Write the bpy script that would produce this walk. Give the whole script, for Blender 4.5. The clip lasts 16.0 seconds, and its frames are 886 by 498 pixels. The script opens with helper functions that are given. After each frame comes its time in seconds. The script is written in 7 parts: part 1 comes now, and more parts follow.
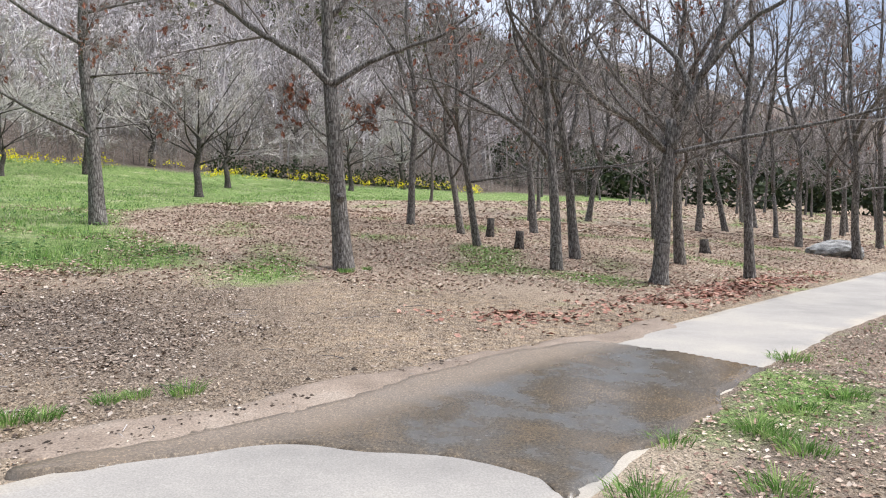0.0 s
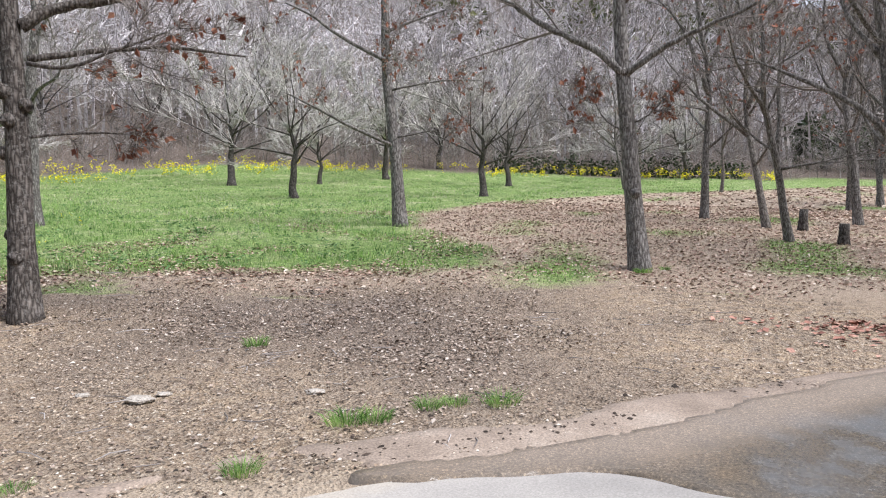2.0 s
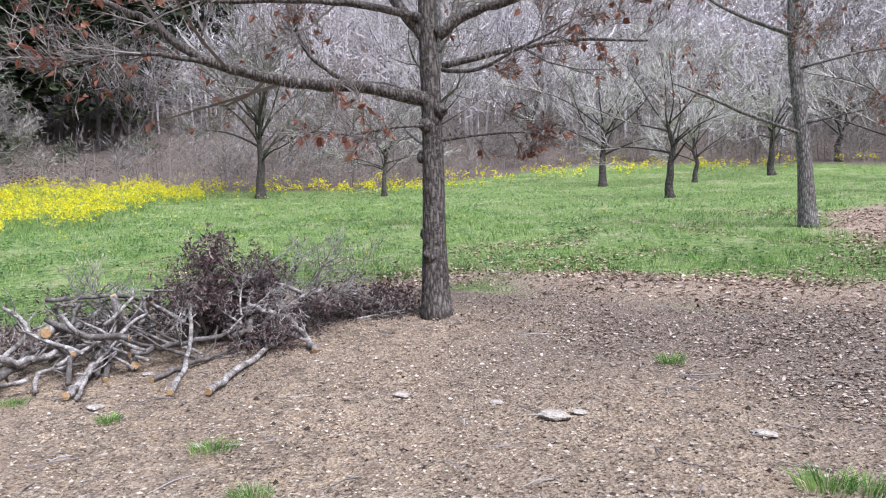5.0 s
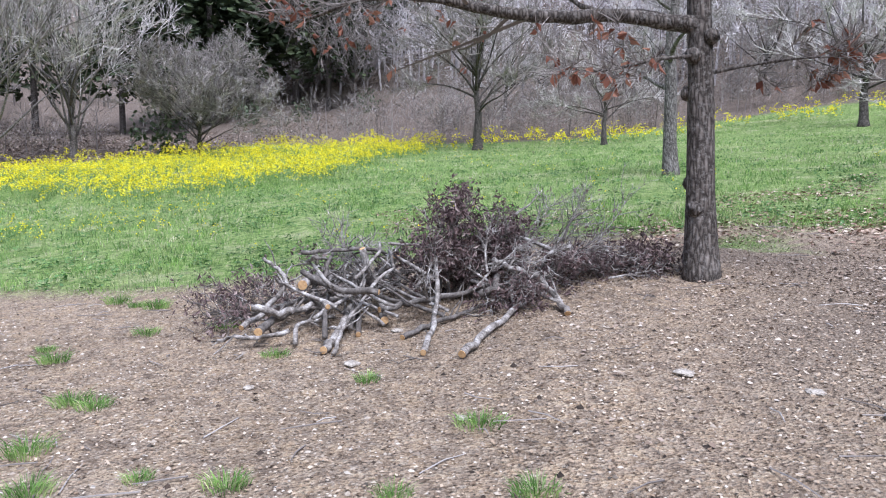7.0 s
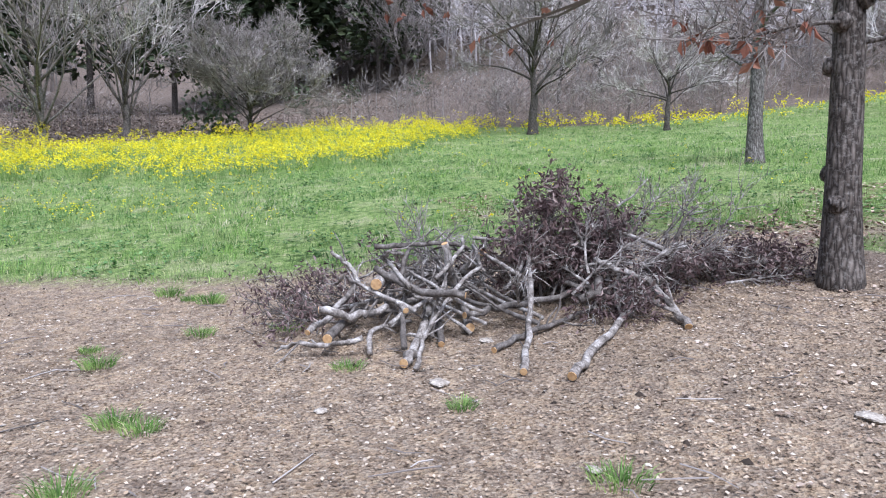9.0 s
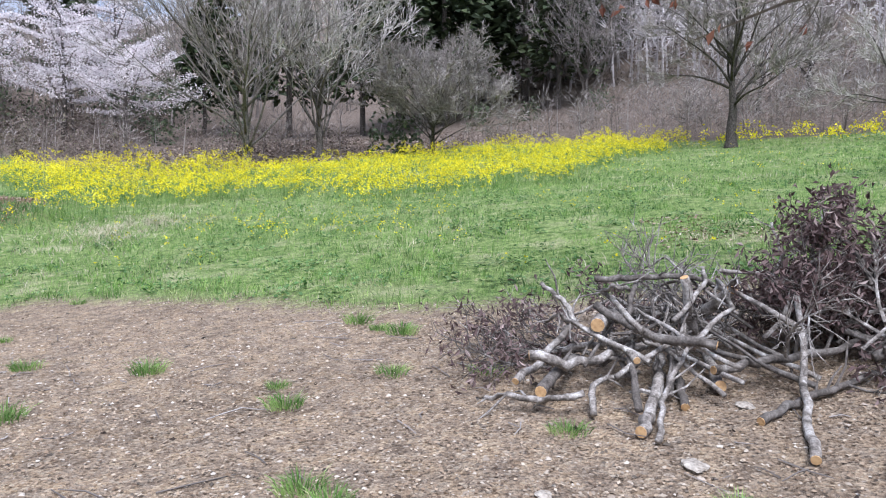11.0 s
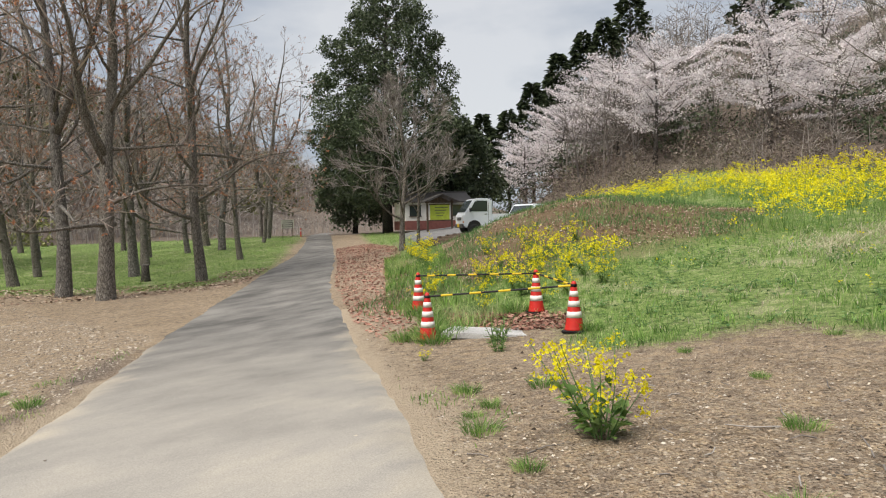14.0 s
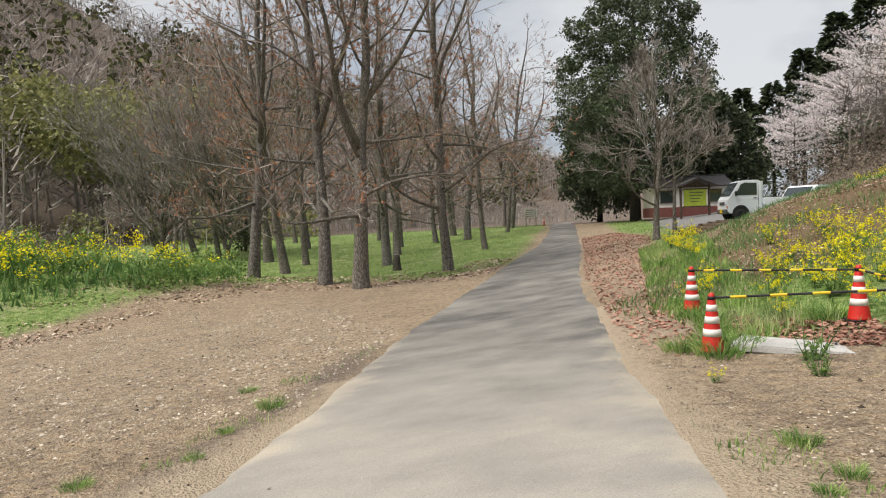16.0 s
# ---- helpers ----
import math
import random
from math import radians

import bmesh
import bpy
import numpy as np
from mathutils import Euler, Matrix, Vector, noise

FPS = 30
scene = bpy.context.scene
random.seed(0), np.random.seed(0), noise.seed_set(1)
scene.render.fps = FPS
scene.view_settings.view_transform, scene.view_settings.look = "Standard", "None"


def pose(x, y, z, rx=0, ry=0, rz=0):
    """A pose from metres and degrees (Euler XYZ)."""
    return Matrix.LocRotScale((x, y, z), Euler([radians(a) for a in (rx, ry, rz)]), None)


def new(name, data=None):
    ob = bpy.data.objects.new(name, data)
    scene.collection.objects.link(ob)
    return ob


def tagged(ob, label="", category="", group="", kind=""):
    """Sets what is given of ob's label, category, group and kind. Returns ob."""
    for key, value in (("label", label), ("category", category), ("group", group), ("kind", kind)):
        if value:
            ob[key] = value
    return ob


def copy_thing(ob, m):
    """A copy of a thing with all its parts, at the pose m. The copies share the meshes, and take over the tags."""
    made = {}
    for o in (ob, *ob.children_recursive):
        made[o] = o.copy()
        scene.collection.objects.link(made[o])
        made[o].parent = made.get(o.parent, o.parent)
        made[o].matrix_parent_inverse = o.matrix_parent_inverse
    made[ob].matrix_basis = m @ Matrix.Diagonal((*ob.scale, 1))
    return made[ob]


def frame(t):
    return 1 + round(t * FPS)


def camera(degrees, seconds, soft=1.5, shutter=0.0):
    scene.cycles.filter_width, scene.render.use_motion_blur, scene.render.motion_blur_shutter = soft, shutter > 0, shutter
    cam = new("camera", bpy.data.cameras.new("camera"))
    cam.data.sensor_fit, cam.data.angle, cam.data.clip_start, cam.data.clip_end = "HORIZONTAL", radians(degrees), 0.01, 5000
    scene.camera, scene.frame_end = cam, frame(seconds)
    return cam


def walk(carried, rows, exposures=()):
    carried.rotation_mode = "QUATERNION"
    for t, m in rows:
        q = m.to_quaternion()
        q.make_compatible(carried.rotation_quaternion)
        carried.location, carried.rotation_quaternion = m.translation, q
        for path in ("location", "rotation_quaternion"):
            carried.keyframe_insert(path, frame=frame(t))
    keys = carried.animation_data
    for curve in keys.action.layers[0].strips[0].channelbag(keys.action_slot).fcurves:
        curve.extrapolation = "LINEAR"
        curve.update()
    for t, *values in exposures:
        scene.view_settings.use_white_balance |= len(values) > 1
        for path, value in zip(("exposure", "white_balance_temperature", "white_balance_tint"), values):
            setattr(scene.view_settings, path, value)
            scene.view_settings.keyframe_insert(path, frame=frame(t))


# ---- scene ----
cam = camera(64.53, 16.0, 1.15)
PATH = [
    (0.0, pose(-0.000, -0.000, 1.484, 89.44, 1.12, 0.00)),
    (0.5, pose(-0.139, 0.084, 1.499, 89.39, 1.41, 4.51)),
    (1.0, pose(-0.275, 0.155, 1.530, 89.23, 1.92, 9.77)),
    (1.5, pose(-0.346, 0.239, 1.549, 89.31, 2.11, 15.96)),
    (2.0, pose(-0.374, 0.348, 1.565, 89.57, 1.85, 22.09)),
    (2.5, pose(-0.482, 0.434, 1.558, 89.73, 1.61, 26.71)),
    (3.0, pose(-0.657, 0.485, 1.586, 89.99, 1.81, 30.22)),
    (3.5, pose(-0.787, 0.505, 1.594, 90.46, 2.19, 33.84)),
    (4.0, pose(-0.908, 0.578, 1.591, 90.75, 2.28, 38.90)),
    (4.5, pose(-1.054, 0.687, 1.585, 90.69, 1.61, 45.29)),
    (5.0, pose(-1.226, 0.736, 1.588, 90.36, 0.80, 50.95)),
    (7.5, pose(-2.287, 0.723, 1.618, 85.87, 0.65, 69.62)),
    (8.0, pose(-2.534, 0.707, 1.635, 85.52, 0.21, 70.40)),
    (10.5, pose(-3.775, 0.617, 1.660, 86.17, -0.56, 78.87)),
    (11.0, pose(-4.021, 0.567, 1.669, 86.77, -0.31, 85.46)),
    (11.5, pose(-4.305, 0.411, 1.669, 87.52, 0.42, 93.09)),
    (12.0, pose(-4.542, 0.284, 1.672, 88.23, 0.91, 101.52)),
    (12.5, pose(-4.804, 0.156, 1.704, 88.79, 0.77, 111.61)),
    (13.0, pose(-5.000, -0.082, 1.681, 88.80, 0.94, 121.28)),
    (13.5, pose(-5.163, -0.354, 1.695, 88.41, 1.11, 130.19)),
    (14.0, pose(-5.368, -0.619, 1.684, 87.94, 1.34, 138.18)),
    (14.5, pose(-5.536, -0.911, 1.672, 87.86, 1.71, 144.60)),
    (15.0, pose(-5.664, -1.283, 1.686, 87.98, 2.13, 149.65)),
    (15.5, pose(-5.839, -1.655, 1.654, 87.94, 2.21, 154.23)),
    (16.0, pose(-6.003, -1.998, 1.651, 87.66, 2.16, 157.68)),
]
walk(cam, PATH, [(0.0, 1.06, 6220, 13), (5.0, 1.13, 5800, 18), (7.5, 1.09, 5600, 18), (10.5, 1.05, 5640, 18), (12.5, 0.8, 6450, 10), (14.0, 0.66, 7000, 10), (16.0, 0.7, 7150, 10)])

# ---- world and sun: bright overcast spring day, thin clouds ----
SUN_EL, SUN_AZ = 58.0, 90.0
world = bpy.data.worlds.new("overcast_sky")
scene.world = world
world.use_nodes = True
wn, wl = world.node_tree.nodes, world.node_tree.links
wn.clear()
w_out = wn.new("ShaderNodeOutputWorld")
w_bg = wn.new("ShaderNodeBackground")
w_sky = wn.new("ShaderNodeTexSky")
w_sky.sky_type, w_sky.sun_disc = "NISHITA", False
w_sky.sun_elevation, w_sky.sun_rotation = radians(SUN_EL), radians(SUN_AZ)
w_tc = wn.new("ShaderNodeTexCoord")
w_map = wn.new("ShaderNodeMapping")
w_map.inputs["Scale"].default_value = (1.0, 1.0, 2.6)
w_noise = wn.new("ShaderNodeTexNoise")
w_noise.inputs["Scale"].default_value, w_noise.inputs["Detail"].default_value = 2.3, 7.0
w_ramp = wn.new("ShaderNodeValToRGB")
w_ramp.color_ramp.elements[0].position, w_ramp.color_ramp.elements[0].color = 0.42, (2.5, 2.9, 3.6, 1)
w_ramp.color_ramp.elements[1].position, w_ramp.color_ramp.elements[1].color = 0.6, (4.5, 4.75, 5.2, 1)
w_mix = wn.new("ShaderNodeMix")
w_mix.data_type = "RGBA"
w_mix.inputs["Factor"].default_value = 0.86
wl.new(w_tc.outputs["Generated"], w_map.inputs["Vector"])
wl.new(w_map.outputs["Vector"], w_noise.inputs["Vector"])
wl.new(w_noise.outputs["Fac"], w_ramp.inputs["Fac"])
wl.new(w_sky.outputs["Color"], w_mix.inputs["A"])
wl.new(w_ramp.outputs["Color"], w_mix.inputs["B"])
wl.new(w_mix.outputs["Result"], w_bg.inputs["Color"])
w_bg.inputs["Strength"].default_value = 0.1
wl.new(w_bg.outputs["Background"], w_out.inputs["Surface"])

sun = new("sun", bpy.data.lights.new("sun", "SUN"))
sun.data.energy, sun.data.angle, sun.data.color = 2.9, radians(36), (1.0, 0.96, 0.9)
sun.rotation_euler = (radians(90 - SUN_EL), 0, radians(180 - SUN_AZ))


# ---- materials ----
def material(name, rough=0.8, metal=0.0, spec=0.3):
    m = bpy.data.materials.new(name)
    m.use_nodes = True
    b = m.node_tree.nodes["Principled BSDF"]
    b.inputs["Roughness"].default_value = rough
    b.inputs["Metallic"].default_value = metal
    b.inputs["Specular IOR Level"].default_value = spec
    return m, m.node_tree.nodes, m.node_tree.links, b


def nd(nodes, kind, **values):
    n = nodes.new(kind)
    for key, value in values.items():
        n.inputs[key].default_value = value
    return n


def ramp(nodes, stops):
    r = nodes.new("ShaderNodeValToRGB")
    els = r.color_ramp.elements
    while len(els) < len(stops):
        els.new(0.5)
    for e, (p, c) in zip(els, stops):
        e.position, e.color = p, (*c, 1)
    return r


def mixed(nodes, links, fac, a, b, mode="MIX"):
    m = nodes.new("ShaderNodeMix")
    m.data_type, m.blend_type = "RGBA", mode
    for socket, value in (("Factor", fac), ("A", a), ("B", b)):
        if isinstance(value, (int, float)):
            m.inputs[socket].default_value = value
        elif isinstance(value, tuple):
            m.inputs[socket].default_value = (*value, 1)
        else:
            links.new(value, m.inputs[socket])
    return m.outputs["Result"]


def bumped(nodes, links, b, height_socket, strength=0.5, distance=0.02):
    n = nodes.new("ShaderNodeBump")
    n.inputs["Strength"].default_value, n.inputs["Distance"].default_value = strength, distance
    links.new(height_socket, n.inputs["Height"])
    links.new(n.outputs["Normal"], b.inputs["Normal"])


def place_coords(nodes, links, scale=(1, 1, 1)):
    tc = nodes.new("ShaderNodeTexCoord")
    mp = nodes.new("ShaderNodeMapping")
    mp.inputs["Scale"].default_value = scale
    links.new(tc.outputs["Object"], mp.inputs["Vector"])
    return mp.outputs["Vector"]


def rock_like(name, stops, scale=6.0, rough=0.9, bump=0.4, fine=60.0, stretch=(1, 1, 1)):
    """A mottled mineral or bark-like surface: broad stains and fine grain."""
    m, n, l, b = material(name, rough)
    co = place_coords(n, l, stretch)
    big = nd(n, "ShaderNodeTexNoise", Scale=scale, Detail=5.0, Roughness=0.65)
    small = nd(n, "ShaderNodeTexNoise", Scale=fine, Detail=3.0)
    l.new(co, big.inputs["Vector"]), l.new(co, small.inputs["Vector"])
    r = ramp(n, stops)
    l.new(big.outputs["Fac"], r.inputs["Fac"])
    r2 = ramp(n, [(0.3, (0.55, 0.55, 0.55)), (0.7, (1.15, 1.15, 1.15))])
    l.new(small.outputs["Fac"], r2.inputs["Fac"])
    l.new(mixed(n, l, 1.0, r.outputs["Color"], r2.outputs["Color"], "MULTIPLY"), b.inputs["Base Color"])
    bumped(n, l, b, small.outputs["Fac"], bump, 0.01)
    return m


def bark_material(name, dark, light, lichen):
    """Furrowed bark: long vertical cracks, with pale lichen flecks."""
    m, n, l, b = material(name, 0.95, 0, 0.15)
    co = place_coords(n, l, (1, 1, 0.22))
    crack = nd(n, "ShaderNodeTexVoronoi", Scale=26.0)
    crack.feature = "DISTANCE_TO_EDGE"
    noise_n = nd(n, "ShaderNodeTexNoise", Scale=9.0, Detail=6.0, Roughness=0.7)
    l.new(co, crack.inputs["Vector"]), l.new(co, noise_n.inputs["Vector"])
    base = ramp(n, [(0.0, tuple(c * 0.45 for c in dark)), (0.12, dark), (0.5, light)])
    l.new(crack.outputs["Distance"], base.inputs["Fac"])
    stain = ramp(n, [(0.35, (0.6, 0.58, 0.56)), (0.65, (1.2, 1.2, 1.2))])
    l.new(noise_n.outputs["Fac"], stain.inputs["Fac"])
    c1 = mixed(n, l, 1.0, base.outputs["Color"], stain.outputs["Color"], "MULTIPLY")
    co2 = place_coords(n, l)
    spots = nd(n, "ShaderNodeTexNoise", Scale=24.0, Detail=5.0, Roughness=0.8)
    l.new(co2, spots.inputs["Vector"])
    sr = ramp(n, [(0.5, (0, 0, 0)), (0.8, (0.75, 0.75, 0.75))])
    l.new(spots.outputs["Fac"], sr.inputs["Fac"])
    l.new(mixed(n, l, sr.outputs["Color"], c1, lichen), b.inputs["Base Color"])
    bumped(n, l, b, crack.outputs["Distance"], 0.9, 0.02)
    return m


def island_material(name, stops, rough=0.85, spec=0.2, translucent=0.0):
    """Colour varies from piece to piece within one mesh."""
    m, n, l, b = material(name, rough, 0, spec)
    geo = n.new("ShaderNodeNewGeometry")
    r = ramp(n, stops)
    l.new(geo.outputs["Random Per Island"], r.inputs["Fac"])
    co = place_coords(n, l)
    noise_n = nd(n, "ShaderNodeTexNoise", Scale=0.7, Detail=3.0)
    l.new(co, noise_n.inputs["Vector"])
    r2 = ramp(n, [(0.3, (0.72, 0.72, 0.72)), (0.7, (1.18, 1.18, 1.18))])
    l.new(noise_n.outputs["Fac"], r2.inputs["Fac"])
    col = mixed(n, l, 1.0, r.outputs["Color"], r2.outputs["Color"], "MULTIPLY")
    l.new(col, b.inputs["Base Color"])
    if translucent:
        tr = n.new("ShaderNodeBsdfTranslucent")
        l.new(col, tr.inputs["Color"])
        mx = n.new("ShaderNodeMixShader")
        mx.inputs["Fac"].default_value = translucent
        l.new(b.outputs["BSDF"], mx.inputs[1]), l.new(tr.outputs["BSDF"], mx.inputs[2])
        l.new(mx.outputs["Shader"], n["Material Output"].inputs["Surface"])
    return m


def plain(name, colour, rough=0.5, metal=0.0, spec=0.4, grime=0.15, scale=5.0):
    """Paint, rubber, plastic or metal with slight grime."""
    m, n, l, b = material(name, rough, metal, spec)
    co = place_coords(n, l)
    noise_n = nd(n, "ShaderNodeTexNoise", Scale=scale, Detail=5.0, Roughness=0.7)
    l.new(co, noise_n.inputs["Vector"])
    r = ramp(n, [(0.3, tuple(c * (1 - grime * 2) for c in colour)), (0.65, colour)])
    l.new(noise_n.outputs["Fac"], r.inputs["Fac"])
    l.new(r.outputs["Color"], b.inputs["Base Color"])
    return m


OAK_BARK = bark_material("oak_bark", (0.14, 0.13, 0.121), (0.36, 0.345, 0.325), (0.56, 0.555, 0.535))
HERO_BARK = bark_material("knotty_oak_bark", (0.085, 0.074, 0.066), (0.235, 0.21, 0.188), (0.44, 0.425, 0.4))
DARK_BARK = bark_material("dark_bark", (0.07, 0.062, 0.056), (0.18, 0.162, 0.148), (0.34, 0.335, 0.31))
PALE_BARK = bark_material("pale_bark", (0.15, 0.135, 0.12), (0.35, 0.325, 0.295), (0.56, 0.55, 0.52))
TWIG_GREY = island_material("grey_twigs", [(0.0, (0.15, 0.135, 0.125)), (0.6, (0.28, 0.255, 0.24)), (1.0, (0.44, 0.415, 0.395))])
TWIG_DARK = island_material("dark_twigs", [(0.0, (0.12, 0.106, 0.097)), (0.6, (0.24, 0.215, 0.197)), (1.0, (0.42, 0.39, 0.365))])
TWIG_BROWN = island_material("brown_twigs", [(0.0, (0.19, 0.15, 0.132)), (0.6, (0.34, 0.285, 0.255)), (1.0, (0.5, 0.445, 0.41))])
TWIG_PALE = island_material("pale_twigs", [(0.0, (0.3, 0.28, 0.26)), (0.5, (0.5, 0.475, 0.45)), (1.0, (0.66, 0.635, 0.61))])
OAK_LEAF = island_material("dry_oak_leaves", [(0.0, (0.16, 0.065, 0.045)), (0.5, (0.3, 0.13, 0.088)), (1.0, (0.42, 0.22, 0.15))], 0.8, 0.2, 0.3)
RUSSET_LEAF = island_material("russet_oak_leaves", [(0.0, (0.28, 0.125, 0.075)), (0.5, (0.45, 0.215, 0.13)), (1.0, (0.58, 0.33, 0.21))], 0.8, 0.2, 0.3)
LITTER = island_material("fallen_leaves", [(0.0, (0.14, 0.09, 0.07)), (0.25, (0.3, 0.19, 0.145)), (0.6, (0.44, 0.32, 0.25)), (0.85, (0.56, 0.45, 0.36)), (1.0, (0.7, 0.62, 0.52))], 0.85, 0.2)
RED_LITTER = island_material("red_fallen_leaves", [(0.0, (0.18, 0.085, 0.065)), (0.5, (0.36, 0.18, 0.135)), (1.0, (0.5, 0.31, 0.24))], 0.85, 0.2)
PALE_LITTER = island_material("bleached_leaves", [(0.0, (0.1, 0.075, 0.06)), (0.35, (0.24, 0.18, 0.138)), (0.75, (0.38, 0.31, 0.255)), (1.0, (0.55, 0.49, 0.43))], 0.85, 0.2)


def grass_material():
    """Fresh blades, with broad patches of straw and of darker growth."""
    m, n, l, b = material("spring_grass", 0.7, 0, 0.25)
    geo = n.new("ShaderNodeNewGeometry")
    r = ramp(n, [(0.0, (0.1, 0.21, 0.045)), (0.45, (0.205, 0.375, 0.095)), (0.88, (0.34, 0.5, 0.17)), (1.0, (0.55, 0.54, 0.35))])
    l.new(geo.outputs["Random Per Island"], r.inputs["Fac"])
    co = place_coords(n, l)
    broad = nd(n, "ShaderNodeTexNoise", Scale=0.38, Detail=6.0, Roughness=0.7)
    clump = nd(n, "ShaderNodeTexNoise", Scale=2.6, Detail=4.0, Roughness=0.7)
    l.new(co, broad.inputs["Vector"]), l.new(co, clump.inputs["Vector"])
    dry = ramp(n, [(0.52, (0, 0, 0)), (0.66, (0.65, 0.65, 0.65))])
    l.new(broad.outputs["Fac"], dry.inputs["Fac"])
    tone = ramp(n, [(0.38, (0.45, 0.54, 0.48)), (0.5, (0.95, 0.95, 0.92)), (0.6, (1.3, 1.25, 1.15))])
    l.new(clump.outputs["Fac"], tone.inputs["Fac"])
    col = mixed(n, l, dry.outputs["Color"], r.outputs["Color"], (0.56, 0.54, 0.35))
    col = mixed(n, l, 1.0, col, tone.outputs["Color"], "MULTIPLY")
    l.new(col, b.inputs["Base Color"])
    tr = n.new("ShaderNodeBsdfTranslucent")
    l.new(col, tr.inputs["Color"])
    mx = n.new("ShaderNodeMixShader")
    mx.inputs["Fac"].default_value = 0.35
    l.new(b.outputs["BSDF"], mx.inputs[1]), l.new(tr.outputs["BSDF"], mx.inputs[2])
    l.new(mx.outputs["Shader"], n["Material Output"].inputs["Surface"])
    return m


GRASS = grass_material()
CRUMB = island_material("leaf_crumbs", [(0.0, (0.1, 0.07, 0.05)), (0.4, (0.27, 0.2, 0.14)), (0.8, (0.42, 0.33, 0.24)), (1.0, (0.58, 0.5, 0.4))], 0.85, 0.2)
BRUSH = island_material("brown_undergrowth", [(0.0, (0.09, 0.072, 0.062)), (0.5, (0.19, 0.155, 0.135)), (0.85, (0.29, 0.245, 0.215)), (1.0, (0.16, 0.165, 0.09))], 0.9, 0.1)
HERB = island_material("herb_leaves", [(0.0, (0.07, 0.15, 0.05)), (0.6, (0.13, 0.26, 0.085)), (1.0, (0.22, 0.36, 0.14))], 0.6, 0.3, 0.3)
DRY_GRASS = island_material("dry_grass", [(0.0, (0.42, 0.37, 0.26)), (1.0, (0.7, 0.66, 0.52))], 0.9, 0.1, 0.2)
FLOWER = island_material("yellow_petals", [(0.0, (0.8, 0.67, 0.015)), (0.6, (0.9, 0.82, 0.02)), (1.0, (0.94, 0.9, 0.1))], 0.7, 0.15, 0.35)
BLOSSOM = island_material("cherry_blossom", [(0.0, (0.72, 0.66, 0.685)), (0.5, (0.85, 0.81, 0.825)), (1.0, (0.94, 0.92, 0.93))], 0.8, 0.15, 0.5)
EVERGREEN = island_material("evergreen_leaves", [(0.0, (0.032, 0.05, 0.026)), (0.6, (0.07, 0.1, 0.05)), (1.0, (0.14, 0.18, 0.095))], 0.5, 0.4, 0.15)
CONIFER = island_material("conifer_needles", [(0.0, (0.022, 0.034, 0.018)), (0.7, (0.05, 0.07, 0.035)), (1.0, (0.09, 0.115, 0.055))], 0.75, 0.2, 0.1)
BAMBOO = island_material("bamboo_leaves", [(0.0, (0.14, 0.155, 0.06)), (0.6, (0.27, 0.28, 0.115)), (1.0, (0.44, 0.43, 0.2))], 0.6, 0.3, 0.3)
FAR_TWIG = island_material("far_woods_twigs", [(0.0, (0.17, 0.145, 0.132)), (0.45, (0.29, 0.258, 0.243)), (0.8, (0.4, 0.368, 0.352)), (1.0, (0.48, 0.45, 0.435))])
PEBBLE = island_material("gravel_stones", [(0.0, (0.07, 0.06, 0.05)), (0.25, (0.26, 0.215, 0.17)), (0.75, (0.44, 0.38, 0.31)), (1.0, (0.62, 0.57, 0.5))], 0.9, 0.25)
WET_BITS = island_material("dark_cones_and_debris", [(0.0, (0.025, 0.02, 0.016)), (1.0, (0.075, 0.055, 0.042))], 0.85, 0.2)

# ---- the lie of the land ----
def softplus(x, k):
    x = np.asarray(x, float) / k
    return k * np.logaddexp(0, x)


def smooth(a, b, x):
    t = np.clip((np.asarray(x, float) - a) / (b - a), 0, 1)
    return t * t * (3 - 2 * t)


def uv_of(x, y):
    """Metres uphill from the road side, and metres along the valley."""
    return -0.611 * x + 0.791 * y, -0.791 * x - 0.611 * y


